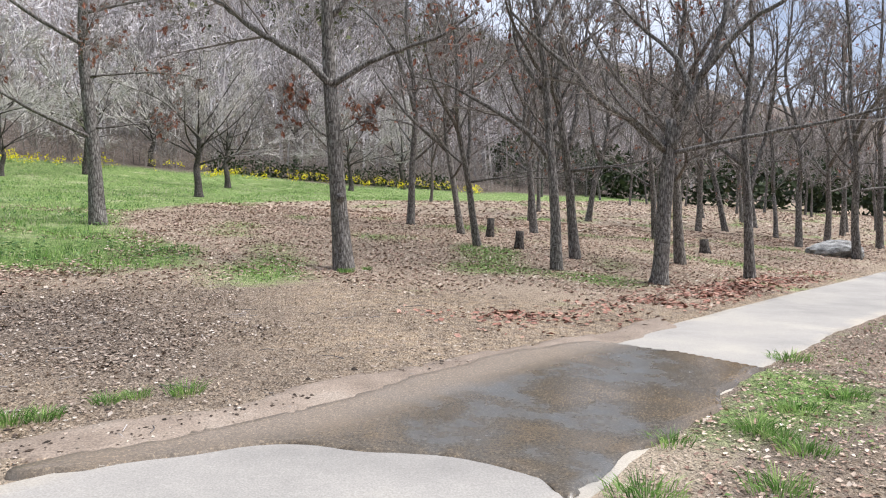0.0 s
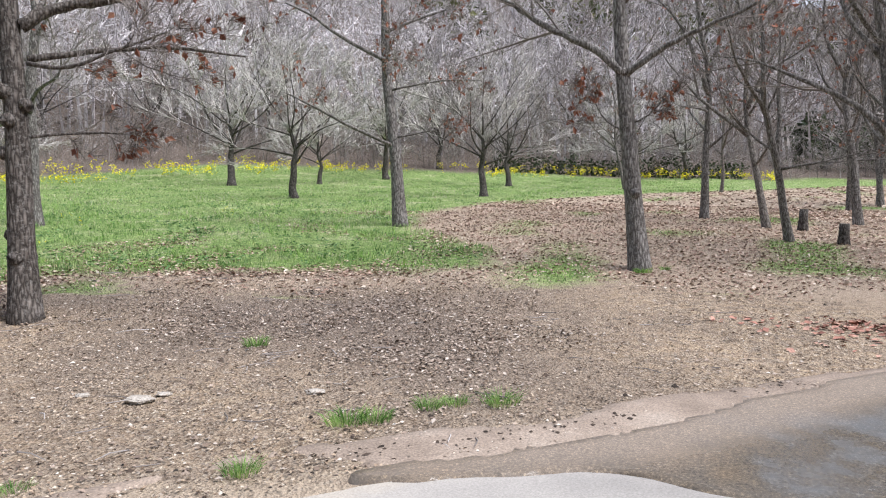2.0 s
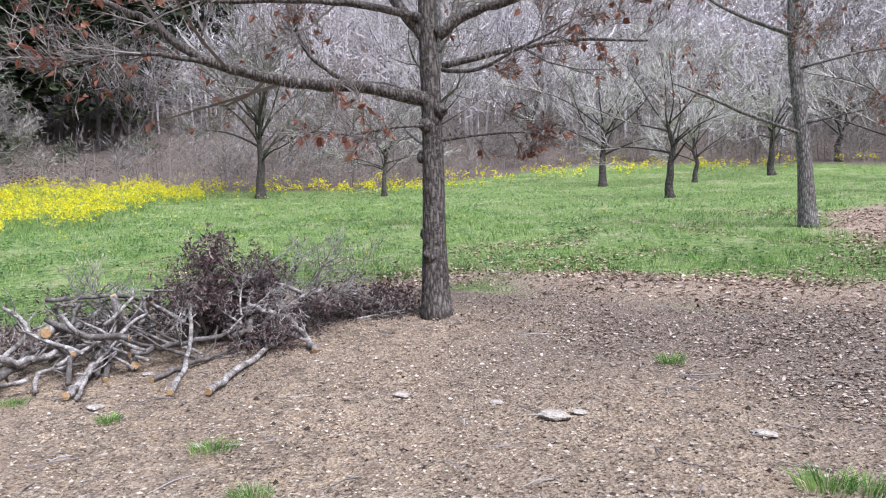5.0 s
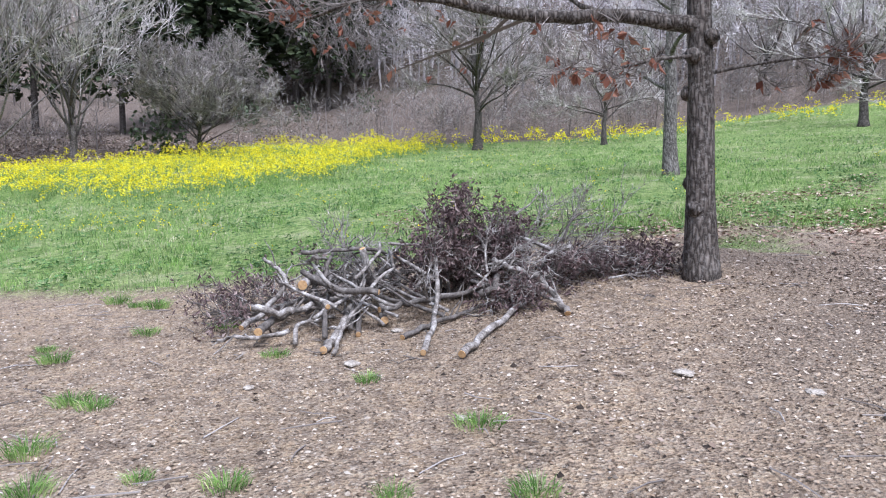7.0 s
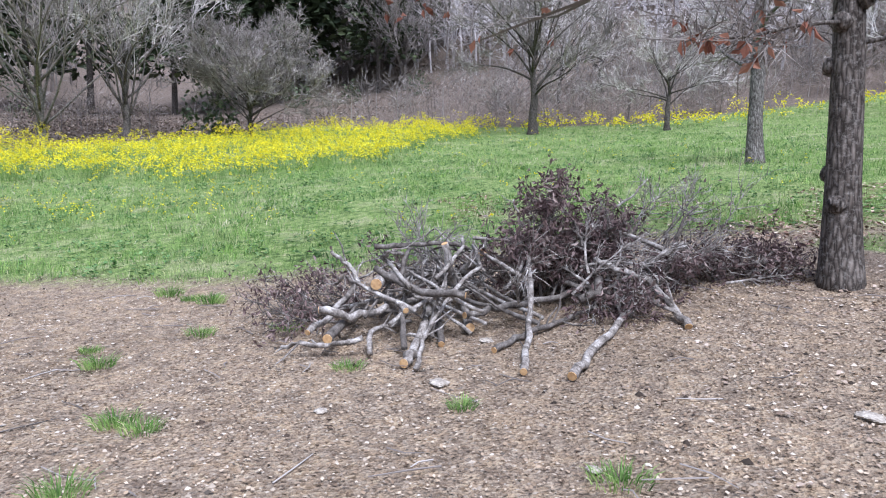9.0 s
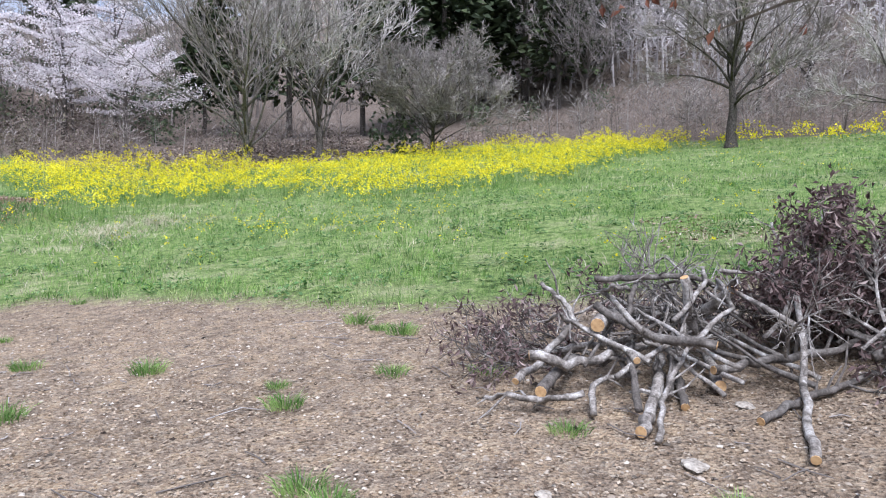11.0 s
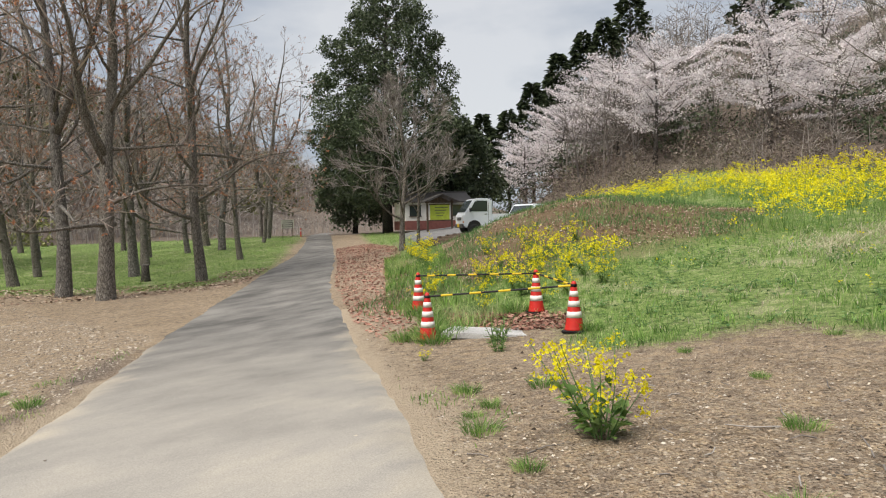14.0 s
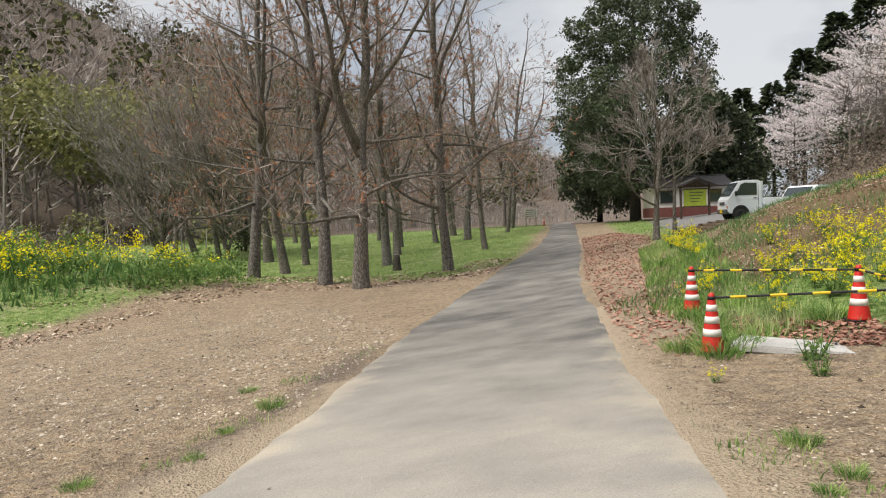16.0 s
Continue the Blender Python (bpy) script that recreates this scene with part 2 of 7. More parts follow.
def height(x, y):
    x, y = np.asarray(x, float), np.asarray(y, float)
    u, v = uv_of(x, y)
    z = np.where(u > -12, 0.0702 * u, 0.0702 * (-12 + 0.25 * (u + 12)))
    z = np.where(u < -60, 0.0702 * -24.0, z)
    z = z + 0.09 * softplus(u - 6.5, 1.5) - 0.035 * softplus(u - 14, 3) - 0.02 * softplus(u - 30, 4)
    z = z - 0.13 * np.exp(-((x + 6.8) ** 2 + (y - 2.4) ** 2) / 9.0)
    z = z + 0.093 * softplus(np.minimum(v, 60 + 30 * smooth(-11, 3, u)) - 20, 4) * (0.5 + 0.5 * smooth(-8, 12, u))
    z = z + 1.5 * np.exp(-((u - 3.2) / 4.2) ** 2 - ((v - 28) / 7.0) ** 2) + 1.65 * np.exp(-((x + 0.5) / 7.5) ** 2 - ((y + 28.8) / 3.4) ** 2)
    z = z + 0.45 * np.exp(-((u - 0.5) / 2.5) ** 2 - ((v - 32) / 4.0) ** 2)
    z = z - 0.16 * np.exp(-((x + 12.4) ** 2 + (y + 7.2) ** 2) / 9.0)
    lot = np.exp(-((u + 1.5) / 5.0) ** 2 - ((v - 42) / 8.5) ** 2)
    z = z * (1 - lot) + 1.12 * lot
    wob = 6 * np.sin(v * 0.021 + 1.0) + 4 * np.sin(v * 0.055) + 3 * np.sin(u * 0.04)
    back = np.minimum(0.55 * softplus(u - 56 + wob * 0.6, 6), 95 + 2 * wob)
    z = z + back * (0.68 + 0.32 * smooth(-150, -20, v))
    side = np.minimum(0.42 * softplus(v - 76, 5), 22) * smooth(-4, 14, u) * (1 - smooth(150, 260, v))
    z = z + np.maximum(side - 0.5 * back, 0)
    left = np.minimum(0.6 * softplus(-u - 78 + wob, 8), 96 + 3 * wob)
    z = z + left * (1 - 0.45 * smooth(60, 420, v))
    return z


def woods_edge(v):
    """Metres uphill at which the meadow gives way to brushwood, along the valley."""
    return np.interp(v, [-60, -32, -18, 1, 5, 14, 26, 36, 44], [43, 43.5, 47.5, 48.5, 46.5, 39, 37, 33, 30])


def woods_side(x, y):
    """Metres into the woods round the meadow; negative in the open."""
    u, v = uv_of(x, y)
    return np.maximum(u - woods_edge(v), np.minimum(v - 34, u - 13))


def xy_of(u, v):
    return -0.611 * u - 0.791 * v, 0.791 * u - 0.611 * v


def ground_z(x, y):
    return float(height(x, y))


def region(points, x, y):
    """Signed distance in metres to a closed outline in plan, positive inside."""
    pts = np.array(points, float)
    x, y = np.asarray(x, float), np.asarray(y, float)
    best, inside = np.full(x.shape, 1e9), np.zeros(x.shape, bool)
    for (ax, ay), (bx, by) in zip(pts, np.roll(pts, -1, 0)):
        dx, dy = bx - ax, by - ay
        t = np.clip(((x - ax) * dx + (y - ay) * dy) / (dx * dx + dy * dy), 0, 1)
        best = np.minimum(best, np.hypot(x - ax - t * dx, y - ay - t * dy))
        cross = ((ay > y) != (by > y)) & (x < dx * (y - ay) / (dy if dy else 1e-9) + ax)
        inside ^= cross
    return np.where(inside, best, -best)


MEADOW = [(-11.9, -5.6), (-12.8, -4.7), (-13.8, -4.1), (-13.1, -2.6), (-12.2, -0.8), (-11.2, 0.6), (-10.8, 2.5), (-10.6, 5.0),
          (-9.5, 7.7), (-8.2, 8.8), (-5.8, 9.8), (-3.9, 11.1), (-4.7, 13.0), (-7.2, 15.2), (-9, 20), (-8, 26), (-4, 34), (6, 48),
          (30, 80), (-20, 130), (-150, 100), (-120, -30), (-40, -34), (-25, -20.5), (-16.5, -14), (-13.4, -9.6), (-12.6, -8.6), (-14.2, -7.6)]
FOREST_GRASS = [(9, -14), (-2.4, -22), (-4.8, -25), (-8.2, -27.6), (-11, -27.5), (-15.2, -25), (-18.5, -26), (-34, -50), (-70, -105), (-40, -150), (60, -150), (120, -60)]
STRIP = [(0.55, 3.45), (1.0, 4.1), (1.6, 4.8), (2.4, 5.9), (2.95, 6.5), (4.3, 8.1), (6.6, 10.3), (14, 18), (60, 60), (80, 20), (20, -8), (4, -3), (0.6, 1.9)]
LEAVES = [(-10.8, 6.4), (-8.2, 7.4), (-5.4, 8.3), (-3.2, 9.9), (-1.6, 10.8), (1.2, 10.3), (2.8, 9.8), (5.5, 12.2), (11, 17.4), (50, 55), (30, 80), (6, 48), (-4, 34), (-8, 26), (-9, 20), (-7.2, 15.2), (-4.7, 13), (-5, 10.6), (-8.4, 9.4)]
BANK = [(-13.2, -11.2), (-16.8, -14.4), (-22, -19), (-27, -20.5), (-31, -16), (-28, -10.5), (-21.5, -8.8), (-17.5, -10.5)]
VERGE = [(-18.9, -17.4), (-25.2, -26), (-30.4, -35), (-40, -50), (-45, -53), (-37, -39), (-28, -28), (-26.4, -24), (-22.6, -20.3)]
ROADSIDE_LEAVES = [(-11.6, -8.6), (-12.8, -8.9), (-14.8, -12), (-18.6, -17.2), (-25, -26), (-30, -35), (-27, -35), (-18, -20.2), (-14.4, -14), (-12.3, -10.6)]
DARK_SOIL = [(-8.0, 6.6), (-6.2, 8.4), (-4.6, 9.6), (-3.0, 9.3), (-2.0, 7.6), (-1.2, 5.9), (-2.4, 5.0), (-4.2, 5.4), (-6.0, 5.6)]
FLOWERS = [(-28, -7), (-36.5, -6.5), (-39, -1), (-43, 6), (-45.5, 12.5), (-40, 17.5), (-32, 10.5), (-24, 5.4), (-22.4, 0.2), (-25.6, -4)]
FAR_FLOWERS = [xy_of(float(woods_edge(v)) - d, v) for v, d in ((21, 0.3), (8, 0.3), (0, 0.5), (-12, 0.4), (-20, 0.3), (-36, 0.3), (-36, 2.6), (-20, 3.0), (-12, 2.0), (0, 3.5), (8, 5.5), (21, 5.5))]
TOP_FLOWERS = [(-20.5, -8.6), (-22, -6.6), (-28, -4.6), (-36, -5), (-40, -9), (-47, -31), (-43, -31), (-34, -15), (-28, -10)]
LOW_FLOWERS = [(-15.3, -8.6), (-15.8, -10.8), (-18.6, -13), (-19.2, -10.6), (-17.4, -8.0)]
LEFT_FLOWERS = [(-8.4, -28.4), (-5, -26.2), (-2, -25.0), (8, -23.8), (18, -26), (12, -36), (0, -37), (-9, -33)]
DAMP_EDGE = [(-4.6, -4.3), (-6.1, -6.7), (-7.0, -8.3), (-7.9, -9.8), (-9.4, -12.6), (-8.96, -12.9), (-7.39, -10.17), (-6.41, -8.74), (-5.5, -7.1), (-4.1, -4.6)]


# ---- ground ----
def mesh_object(name, verts, faces, mat, smooth_faces=False):
    me = bpy.data.meshes.new(name)
    me.from_pydata(verts, [], faces)
    if smooth_faces:
        me.polygons.foreach_set("use_smooth", [True] * len(me.polygons))
    me.materials.append(mat)
    return new(name, me)


def part(name, bm, mat, parent, label=""):
    """Links a bmesh as one mesh object under a thing or a part."""
    me = bpy.data.meshes.new(name)
    bm.to_mesh(me)
    bm.free()
    me.materials.append(mat)
    ob = new(name, me)
    ob.parent = parent
    return tagged(ob, label)


def lines_of(lo, hi, step, far, growth=1.13):
    mid = list(np.arange(lo, hi + 1e-6, step))
    a, s = [], step
    while (a[-1] if a else lo) > -far:
        s *= growth
        a.append((a[-1] if a else lo) - s)
    b, s = [], step
    while (b[-1] if b else hi) < far:
        s *= growth
        b.append((b[-1] if b else hi) + s)
    return np.array(a[::-1] + mid + b)


def ground_material():
    m, n, l, b = material("ground_soil", 0.95, 0, 0.15)
    co = place_coords(n, l)

    def att(name):
        a = n.new("ShaderNodeAttribute")
        a.attribute_name = name
        return a.outputs["Fac"]

    big = nd(n, "ShaderNodeTexNoise", Scale=0.9, Detail=6.0, Roughness=0.65)
    mid = nd(n, "ShaderNodeTexNoise", Scale=7.0, Detail=6.0, Roughness=0.7)
    fine = nd(n, "ShaderNodeTexNoise", Scale=55.0, Detail=4.0, Roughness=0.7)
    grit = nd(n, "ShaderNodeTexVoronoi", Scale=42.0, Randomness=1.0)
    for t in (big, mid, fine, grit):
        l.new(co, t.inputs["Vector"])

    def edge(name, soft=0.35):
        s = n.new("ShaderNodeMath")
        s.operation = "MULTIPLY_ADD"
        l.new(mid.outputs["Fac"], s.inputs[0])
        s.inputs[1].default_value = 1.6
        l.new(att(name), s.inputs[2])
        r = n.new("ShaderNodeMapRange")
        r.inputs["From Min"].default_value, r.inputs["From Max"].default_value = 0.8 - soft, 0.8 + soft
        l.new(s.outputs["Value"], r.inputs["Value"])
        return r.outputs["Result"]

    gravel = ramp(n, [(0.27, (0.045, 0.033, 0.024)), (0.42, (0.22, 0.172, 0.128)), (0.55, (0.38, 0.312, 0.245)), (0.7, (0.6, 0.53, 0.45))])
    l.new(fine.outputs["Fac"], gravel.inputs["Fac"])
    stain = ramp(n, [(0.3, (0.58, 0.53, 0.47)), (0.5, (0.95, 0.92, 0.88)), (0.7, (1.18, 1.14, 1.08))])
    l.new(big.outputs["Fac"], stain.inputs["Fac"])
    col = mixed(n, l, 1.0, gravel.outputs["Color"], stain.outputs["Color"], "MULTIPLY")
    stones = ramp(n, [(0.0, (0.1, 0.08, 0.06)), (0.3, (0.29, 0.244, 0.2)), (0.6, (0.4, 0.35, 0.295)), (0.85, (0.5, 0.46, 0.4)), (1.0, (0.72, 0.69, 0.64))])
    l.new(grit.outputs["Color"], stones.inputs["Fac"])
    col = mixed(n, l, 0.55, col, stones.outputs["Color"])
    worn = ramp(n, [(0.34, (0.62, 0.58, 0.55)), (0.48, (0.98, 0.93, 0.86)), (0.62, (1.25, 1.15, 0.98))])
    l.new(mid.outputs["Fac"], worn.inputs["Fac"])
    col = mixed(n, l, 1.0, col, worn.outputs["Color"], "MULTIPLY")
    dark = ramp(n, [(0.32, (0.06, 0.047, 0.038)), (0.5, (0.19, 0.152, 0.124)), (0.68, (0.4, 0.34, 0.285))])
    l.new(fine.outputs["Fac"], dark.inputs["Fac"])
    col = mixed(n, l, edge("dark", 0.6), col, dark.outputs["Color"])
    leaf = ramp(n, [(0.25, (0.15, 0.11, 0.08)), (0.42, (0.34, 0.265, 0.2)), (0.58, (0.47, 0.38, 0.29)), (0.75, (0.4, 0.4, 0.24))])
    l.new(fine.outputs["Fac"], leaf.inputs["Fac"])
    col = mixed(n, l, edge("leaves", 0.5), col, leaf.outputs["Color"])
    green = ramp(n, [(0.32, (0.06, 0.1, 0.035)), (0.45, (0.16, 0.255, 0.075)), (0.57, (0.27, 0.37, 0.13)), (0.7, (0.44, 0.42, 0.26))])
    l.new(mid.outputs["Fac"], green.inputs["Fac"])
    patch = ramp(n, [(0.53, (0, 0, 0)), (0.7, (0.8, 0.8, 0.8))])
    l.new(big.outputs["Fac"], patch.inputs["Fac"])
    straw = mixed(n, l, patch.outputs["Color"], green.outputs["Color"], (0.46, 0.46, 0.28))
    speck = ramp(n, [(0.36, (0.45, 0.45, 0.45)), (0.52, (1.0, 1.0, 1.0)), (0.64, (1.4, 1.35, 1.25))])
    l.new(fine.outputs["Fac"], speck.inputs["Fac"])
    straw = mixed(n, l, 1.0, straw, speck.outputs["Color"], "MULTIPLY")
    col = mixed(n, l, edge("meadow"), col, straw)
    col = mixed(n, l, edge("bank", 0.5), col, mixed(n, l, mid.outputs["Fac"], (0.12, 0.07, 0.05), (0.26, 0.2, 0.12)))
    col = mixed(n, l, edge("sand", 0.45), col, mixed(n, l, fine.outputs["Fac"], (0.3, 0.235, 0.17), (0.62, 0.52, 0.4)))
    woods = ramp(n, [(0.3, (0.075, 0.062, 0.052)), (0.5, (0.16, 0.13, 0.108)), (0.7, (0.27, 0.225, 0.19))])
    l.new(mid.outputs["Fac"], woods.inputs["Fac"])
    col = mixed(n, l, edge("woods"), col, woods.outputs["Color"])
    l.new(col, b.inputs["Base Color"])
    add = n.new("ShaderNodeMath")
    add.operation = "ADD"
    l.new(fine.outputs["Fac"], add.inputs[0]), l.new(grit.outputs["Distance"], add.inputs[1])
    bumped(n, l, b, add.outputs["Value"], 1.0, 0.03)
    return m


def build_ground():
    xs, ys = lines_of(-16, 6, 0.25, 2400), lines_of(-12, 14, 0.25, 2400)
    gx, gy = np.meshgrid(xs, ys)
    gz = height(gx, gy)
    rough = np.array([noise.noise((a * 0.9, b_ * 0.9, 0)) * 0.03 + noise.noise((a * 3.1, b_ * 3.1, 7)) * 0.012 for a, b_ in zip(gx.ravel(), gy.ravel())]).reshape(gx.shape)
    road = road_distance(gx, gy)
    gz = gz + rough * smooth(0.0, 0.5, road) - 0.05 * (1 - smooth(-0.35, 0.0, road))
    w, h = len(xs), len(ys)
    idx = np.arange(w * h).reshape(h, w)
    faces = np.stack([idx[:-1, :-1], idx[:-1, 1:], idx[1:, 1:], idx[1:, :-1]], -1).reshape(-1, 4)
    ob = mesh_object("ground", np.stack([gx, gy, gz], -1).reshape(-1, 3).tolist(), faces.tolist(), ground_material(), True)
    u, v = uv_of(gx, gy)
    patchy = np.array([noise.noise((a * 0.5, b_ * 0.5, 3)) for a, b_ in zip(gx.ravel(), gy.ravel())]).reshape(gx.shape)
    strip = region(STRIP, gx, gy)
    masks = {
        "meadow": np.maximum(np.maximum(np.clip(region(MEADOW, gx, gy), -1, 1), np.maximum(np.clip(region(FOREST_GRASS, gx, gy), -1, 1), np.clip(region(VERGE, gx, gy), -1, 1))), np.maximum(np.where(strip > 0, -0.65 + 1.6 * patchy, -1), np.where(region(LEAVES, gx, gy) > -0.5, -0.55 + 1.9 * patchy, -1))),
        "leaves": np.maximum(np.clip(region(LEAVES, gx, gy) + patchy, -1, 0.45), np.clip(region(ROADSIDE_LEAVES, gx, gy), -1, 1)),
        "dark": np.maximum(np.clip(np.minimum(strip, 0.2) - 0.15 + 0.9 * patchy, -1, 0.5), np.maximum(np.clip(region(DARK_SOIL, gx, gy) * 0.3 - 0.1 + patchy * 0.9, -1, 0.45), np.clip(region(DAMP_EDGE, gx, gy) * 4 - 0.45 + patchy * 0.9, -1, 0.7))),
        "bank": np.clip(region(BANK, gx, gy) * 0.5 + patchy * 0.6, -1, 0.7),
        "sand": np.clip(np.where((v > -4) & (v < 18) & (u > -0.79 * 0 - 3.2), 0.35 - road * 1.6 + 0.9 * patchy, -1), -1, 0.6),
        "woods": np.clip(np.maximum(np.maximum(woods_side(gx, gy) * 2.5, v - 62), -u - 58) * 0.3, -1, 1),
    }
    for key, value in masks.items():
        a = ob.data.attributes.new(key, "FLOAT", "POINT")
        a.data.foreach_set("value", value.ravel())
    return tagged(ob, "gravelly park ground with leaf litter and spring meadow", "ground", kind="structure")


# the road's middle line in plan, with its half width
ROAD = [(42, 47, 1.1), (20, 25, 1.05), (10.9, 15.9, 0.95), (6.2, 11.15, 0.9), (2.3, 7.0, 0.88), (-0.2, 4.0, 1.1), (-1.6, 2.5, 1.35), (-4.0, -0.7, 1.82), (-7.5, -5.9, 1.76),
        (-11.0, -12.0, 1.74), (-14.4, -17.5, 1.6), (-19.95, -25.7, 1.48), (-26.3, -34.9, 1.15), (-34.6, -47.8, 1.0), (-46, -66, 1.0), (-66, -96, 1.1)]


def road_samples(step=0.3):
    out = []
    for k in range(len(ROAD) - 1):
        p0, p1, p2, p3 = (np.array(ROAD[min(max(k + d, 0), len(ROAD) - 1)]) for d in (-1, 0, 1, 2))
        count = max(2, int(np.hypot(*(p2 - p1)[:2]) / step))
        for q in range(count):
            t = q / count
            out.append(0.5 * (2 * p1 + (p2 - p0) * t + (2 * p0 - 5 * p1 + 4 * p2 - p3) * t * t + (3 * p1 - p0 - 3 * p2 + p3) * t ** 3))
    return np.array(out)


ROAD_LINE = road_samples()


def road_distance(x, y):
    """Metres outside the road's edge; negative on it."""
    x, y = np.asarray(x, float), np.asarray(y, float)
    best = np.full(x.shape, 1e9)
    for px, py, half in ROAD_LINE[::2]:
        best = np.minimum(best, np.hypot(x - px, y - py) - half)
    return best


def concrete_material():
    m, n, l, b = material("worn_concrete_road", 0.85, 0, 0.3)
    co = place_coords(n, l)
    big = nd(n, "ShaderNodeTexNoise", Scale=0.55, Detail=6.0, Roughness=0.6)
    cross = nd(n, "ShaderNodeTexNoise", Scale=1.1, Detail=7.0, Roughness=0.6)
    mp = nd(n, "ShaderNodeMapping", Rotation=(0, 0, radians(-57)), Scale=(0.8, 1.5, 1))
    fine = nd(n, "ShaderNodeTexNoise", Scale=90.0, Detail=3.0)
    for t in (big, fine):
        l.new(co, t.inputs["Vector"])
    l.new(co, mp.inputs["Vector"]), l.new(mp.outputs["Vector"], cross.inputs["Vector"])
    att = n.new("ShaderNodeAttribute")
    att.attribute_name = "tarmac"
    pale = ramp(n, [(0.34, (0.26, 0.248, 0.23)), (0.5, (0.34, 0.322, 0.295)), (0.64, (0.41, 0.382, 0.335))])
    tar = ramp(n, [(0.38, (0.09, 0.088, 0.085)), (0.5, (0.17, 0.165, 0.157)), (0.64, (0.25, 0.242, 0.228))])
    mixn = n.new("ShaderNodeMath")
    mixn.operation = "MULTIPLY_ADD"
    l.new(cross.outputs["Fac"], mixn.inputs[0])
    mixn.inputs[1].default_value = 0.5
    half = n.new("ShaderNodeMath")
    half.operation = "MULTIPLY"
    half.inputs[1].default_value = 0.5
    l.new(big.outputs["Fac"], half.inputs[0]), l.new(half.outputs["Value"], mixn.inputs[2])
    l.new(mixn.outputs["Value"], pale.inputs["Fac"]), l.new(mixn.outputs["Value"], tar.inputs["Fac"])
    edge = n.new("ShaderNodeMath")
    edge.operation = "MULTIPLY_ADD"
    l.new(big.outputs["Fac"], edge.inputs[0])
    edge.inputs[1].default_value = 0.45
    l.new(att.outputs["Fac"], edge.inputs[2])
    rng = n.new("ShaderNodeMapRange")
    rng.inputs["From Min"].default_value, rng.inputs["From Max"].default_value = 0.35, 1.15
    l.new(edge.outputs["Value"], rng.inputs["Value"])
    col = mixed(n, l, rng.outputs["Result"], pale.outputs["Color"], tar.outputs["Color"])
    rim = n.new("ShaderNodeAttribute")
    rim.attribute_name = "rim"
    sandy = n.new("ShaderNodeMath")
    sandy.operation = "MULTIPLY_ADD"
    l.new(cross.outputs["Fac"], sandy.inputs[0])
    sandy.inputs[1].default_value = 0.8
    l.new(rim.outputs["Fac"], sandy.inputs[2])
    sand_range = n.new("ShaderNodeMapRange")
    sand_range.inputs["From Min"].default_value, sand_range.inputs["From Max"].default_value, sand_range.inputs["To Max"].default_value = 1.15, 1.5, 0.7
    l.new(sandy.outputs["Value"], sand_range.inputs["Value"])
    col = mixed(n, l, sand_range.outputs["Result"], col, (0.5, 0.435, 0.335))
    grain = ramp(n, [(0.3, (0.78, 0.78, 0.78)), (0.7, (1.12, 1.12, 1.12))])
    l.new(fine.outputs["Fac"], grain.inputs["Fac"])
    l.new(mixed(n, l, 1.0, col, grain.outputs["Color"], "MULTIPLY"), b.inputs["Base Color"])
    bumped(n, l, b, fine.outputs["Fac"], 0.25, 0.006)
    return m


def build_road():
    """A thin slab that follows the land, with ragged edges."""
    line = ROAD_LINE
    d = np.gradient(line[:, :2], axis=0)
    d /= np.linalg.norm(d, axis=1)[:, None]
    side = np.stack([d[:, 1], -d[:, 0]], 1)
    across = 15
    verts, faces, tar, rim = [], [], [], []
    for k, (px, py, half) in enumerate(line):
        for j in range(across):
            f = -1 + 2 * j / (across - 1)
            wob = 0.26 * noise.noise((px * 0.8, py * 0.8, f * 3)) + 0.09 * noise.noise((px * 2.7, py * 2.7, f))
            w = half * f + (wob if abs(f) > 0.99 else 0)
            x, y = px + side[k, 0] * w, py + side[k, 1] * w
            z = ground_z(x, y) + 0.012 - (0.07 if abs(f) > 0.99 else 0)
            verts.append((x, y, z))
            v = uv_of(x, y)[1]
            rim.append(abs(f) * float(1 - smooth(14, 22, v)))
            tar.append(float(smooth(7, 18, v)) if v > 0 else float(smooth(16, 26, -v)) * 0.3)
    for k in range(len(line) - 1):
        for j in range(across - 1):
            a = k * across + j
            faces.append((a, a + across, a + across + 1, a + 1))
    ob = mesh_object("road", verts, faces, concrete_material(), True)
    ob.data.attributes.new("tarmac", "FLOAT", "POINT").data.foreach_set("value", tar)
    ob.data.attributes.new("rim", "FLOAT", "POINT").data.foreach_set("value", rim)
    return tagged(ob, "narrow pale concrete park road fading into grey tarmac", "road", kind="structure")


ground = build_ground()
road = build_road()


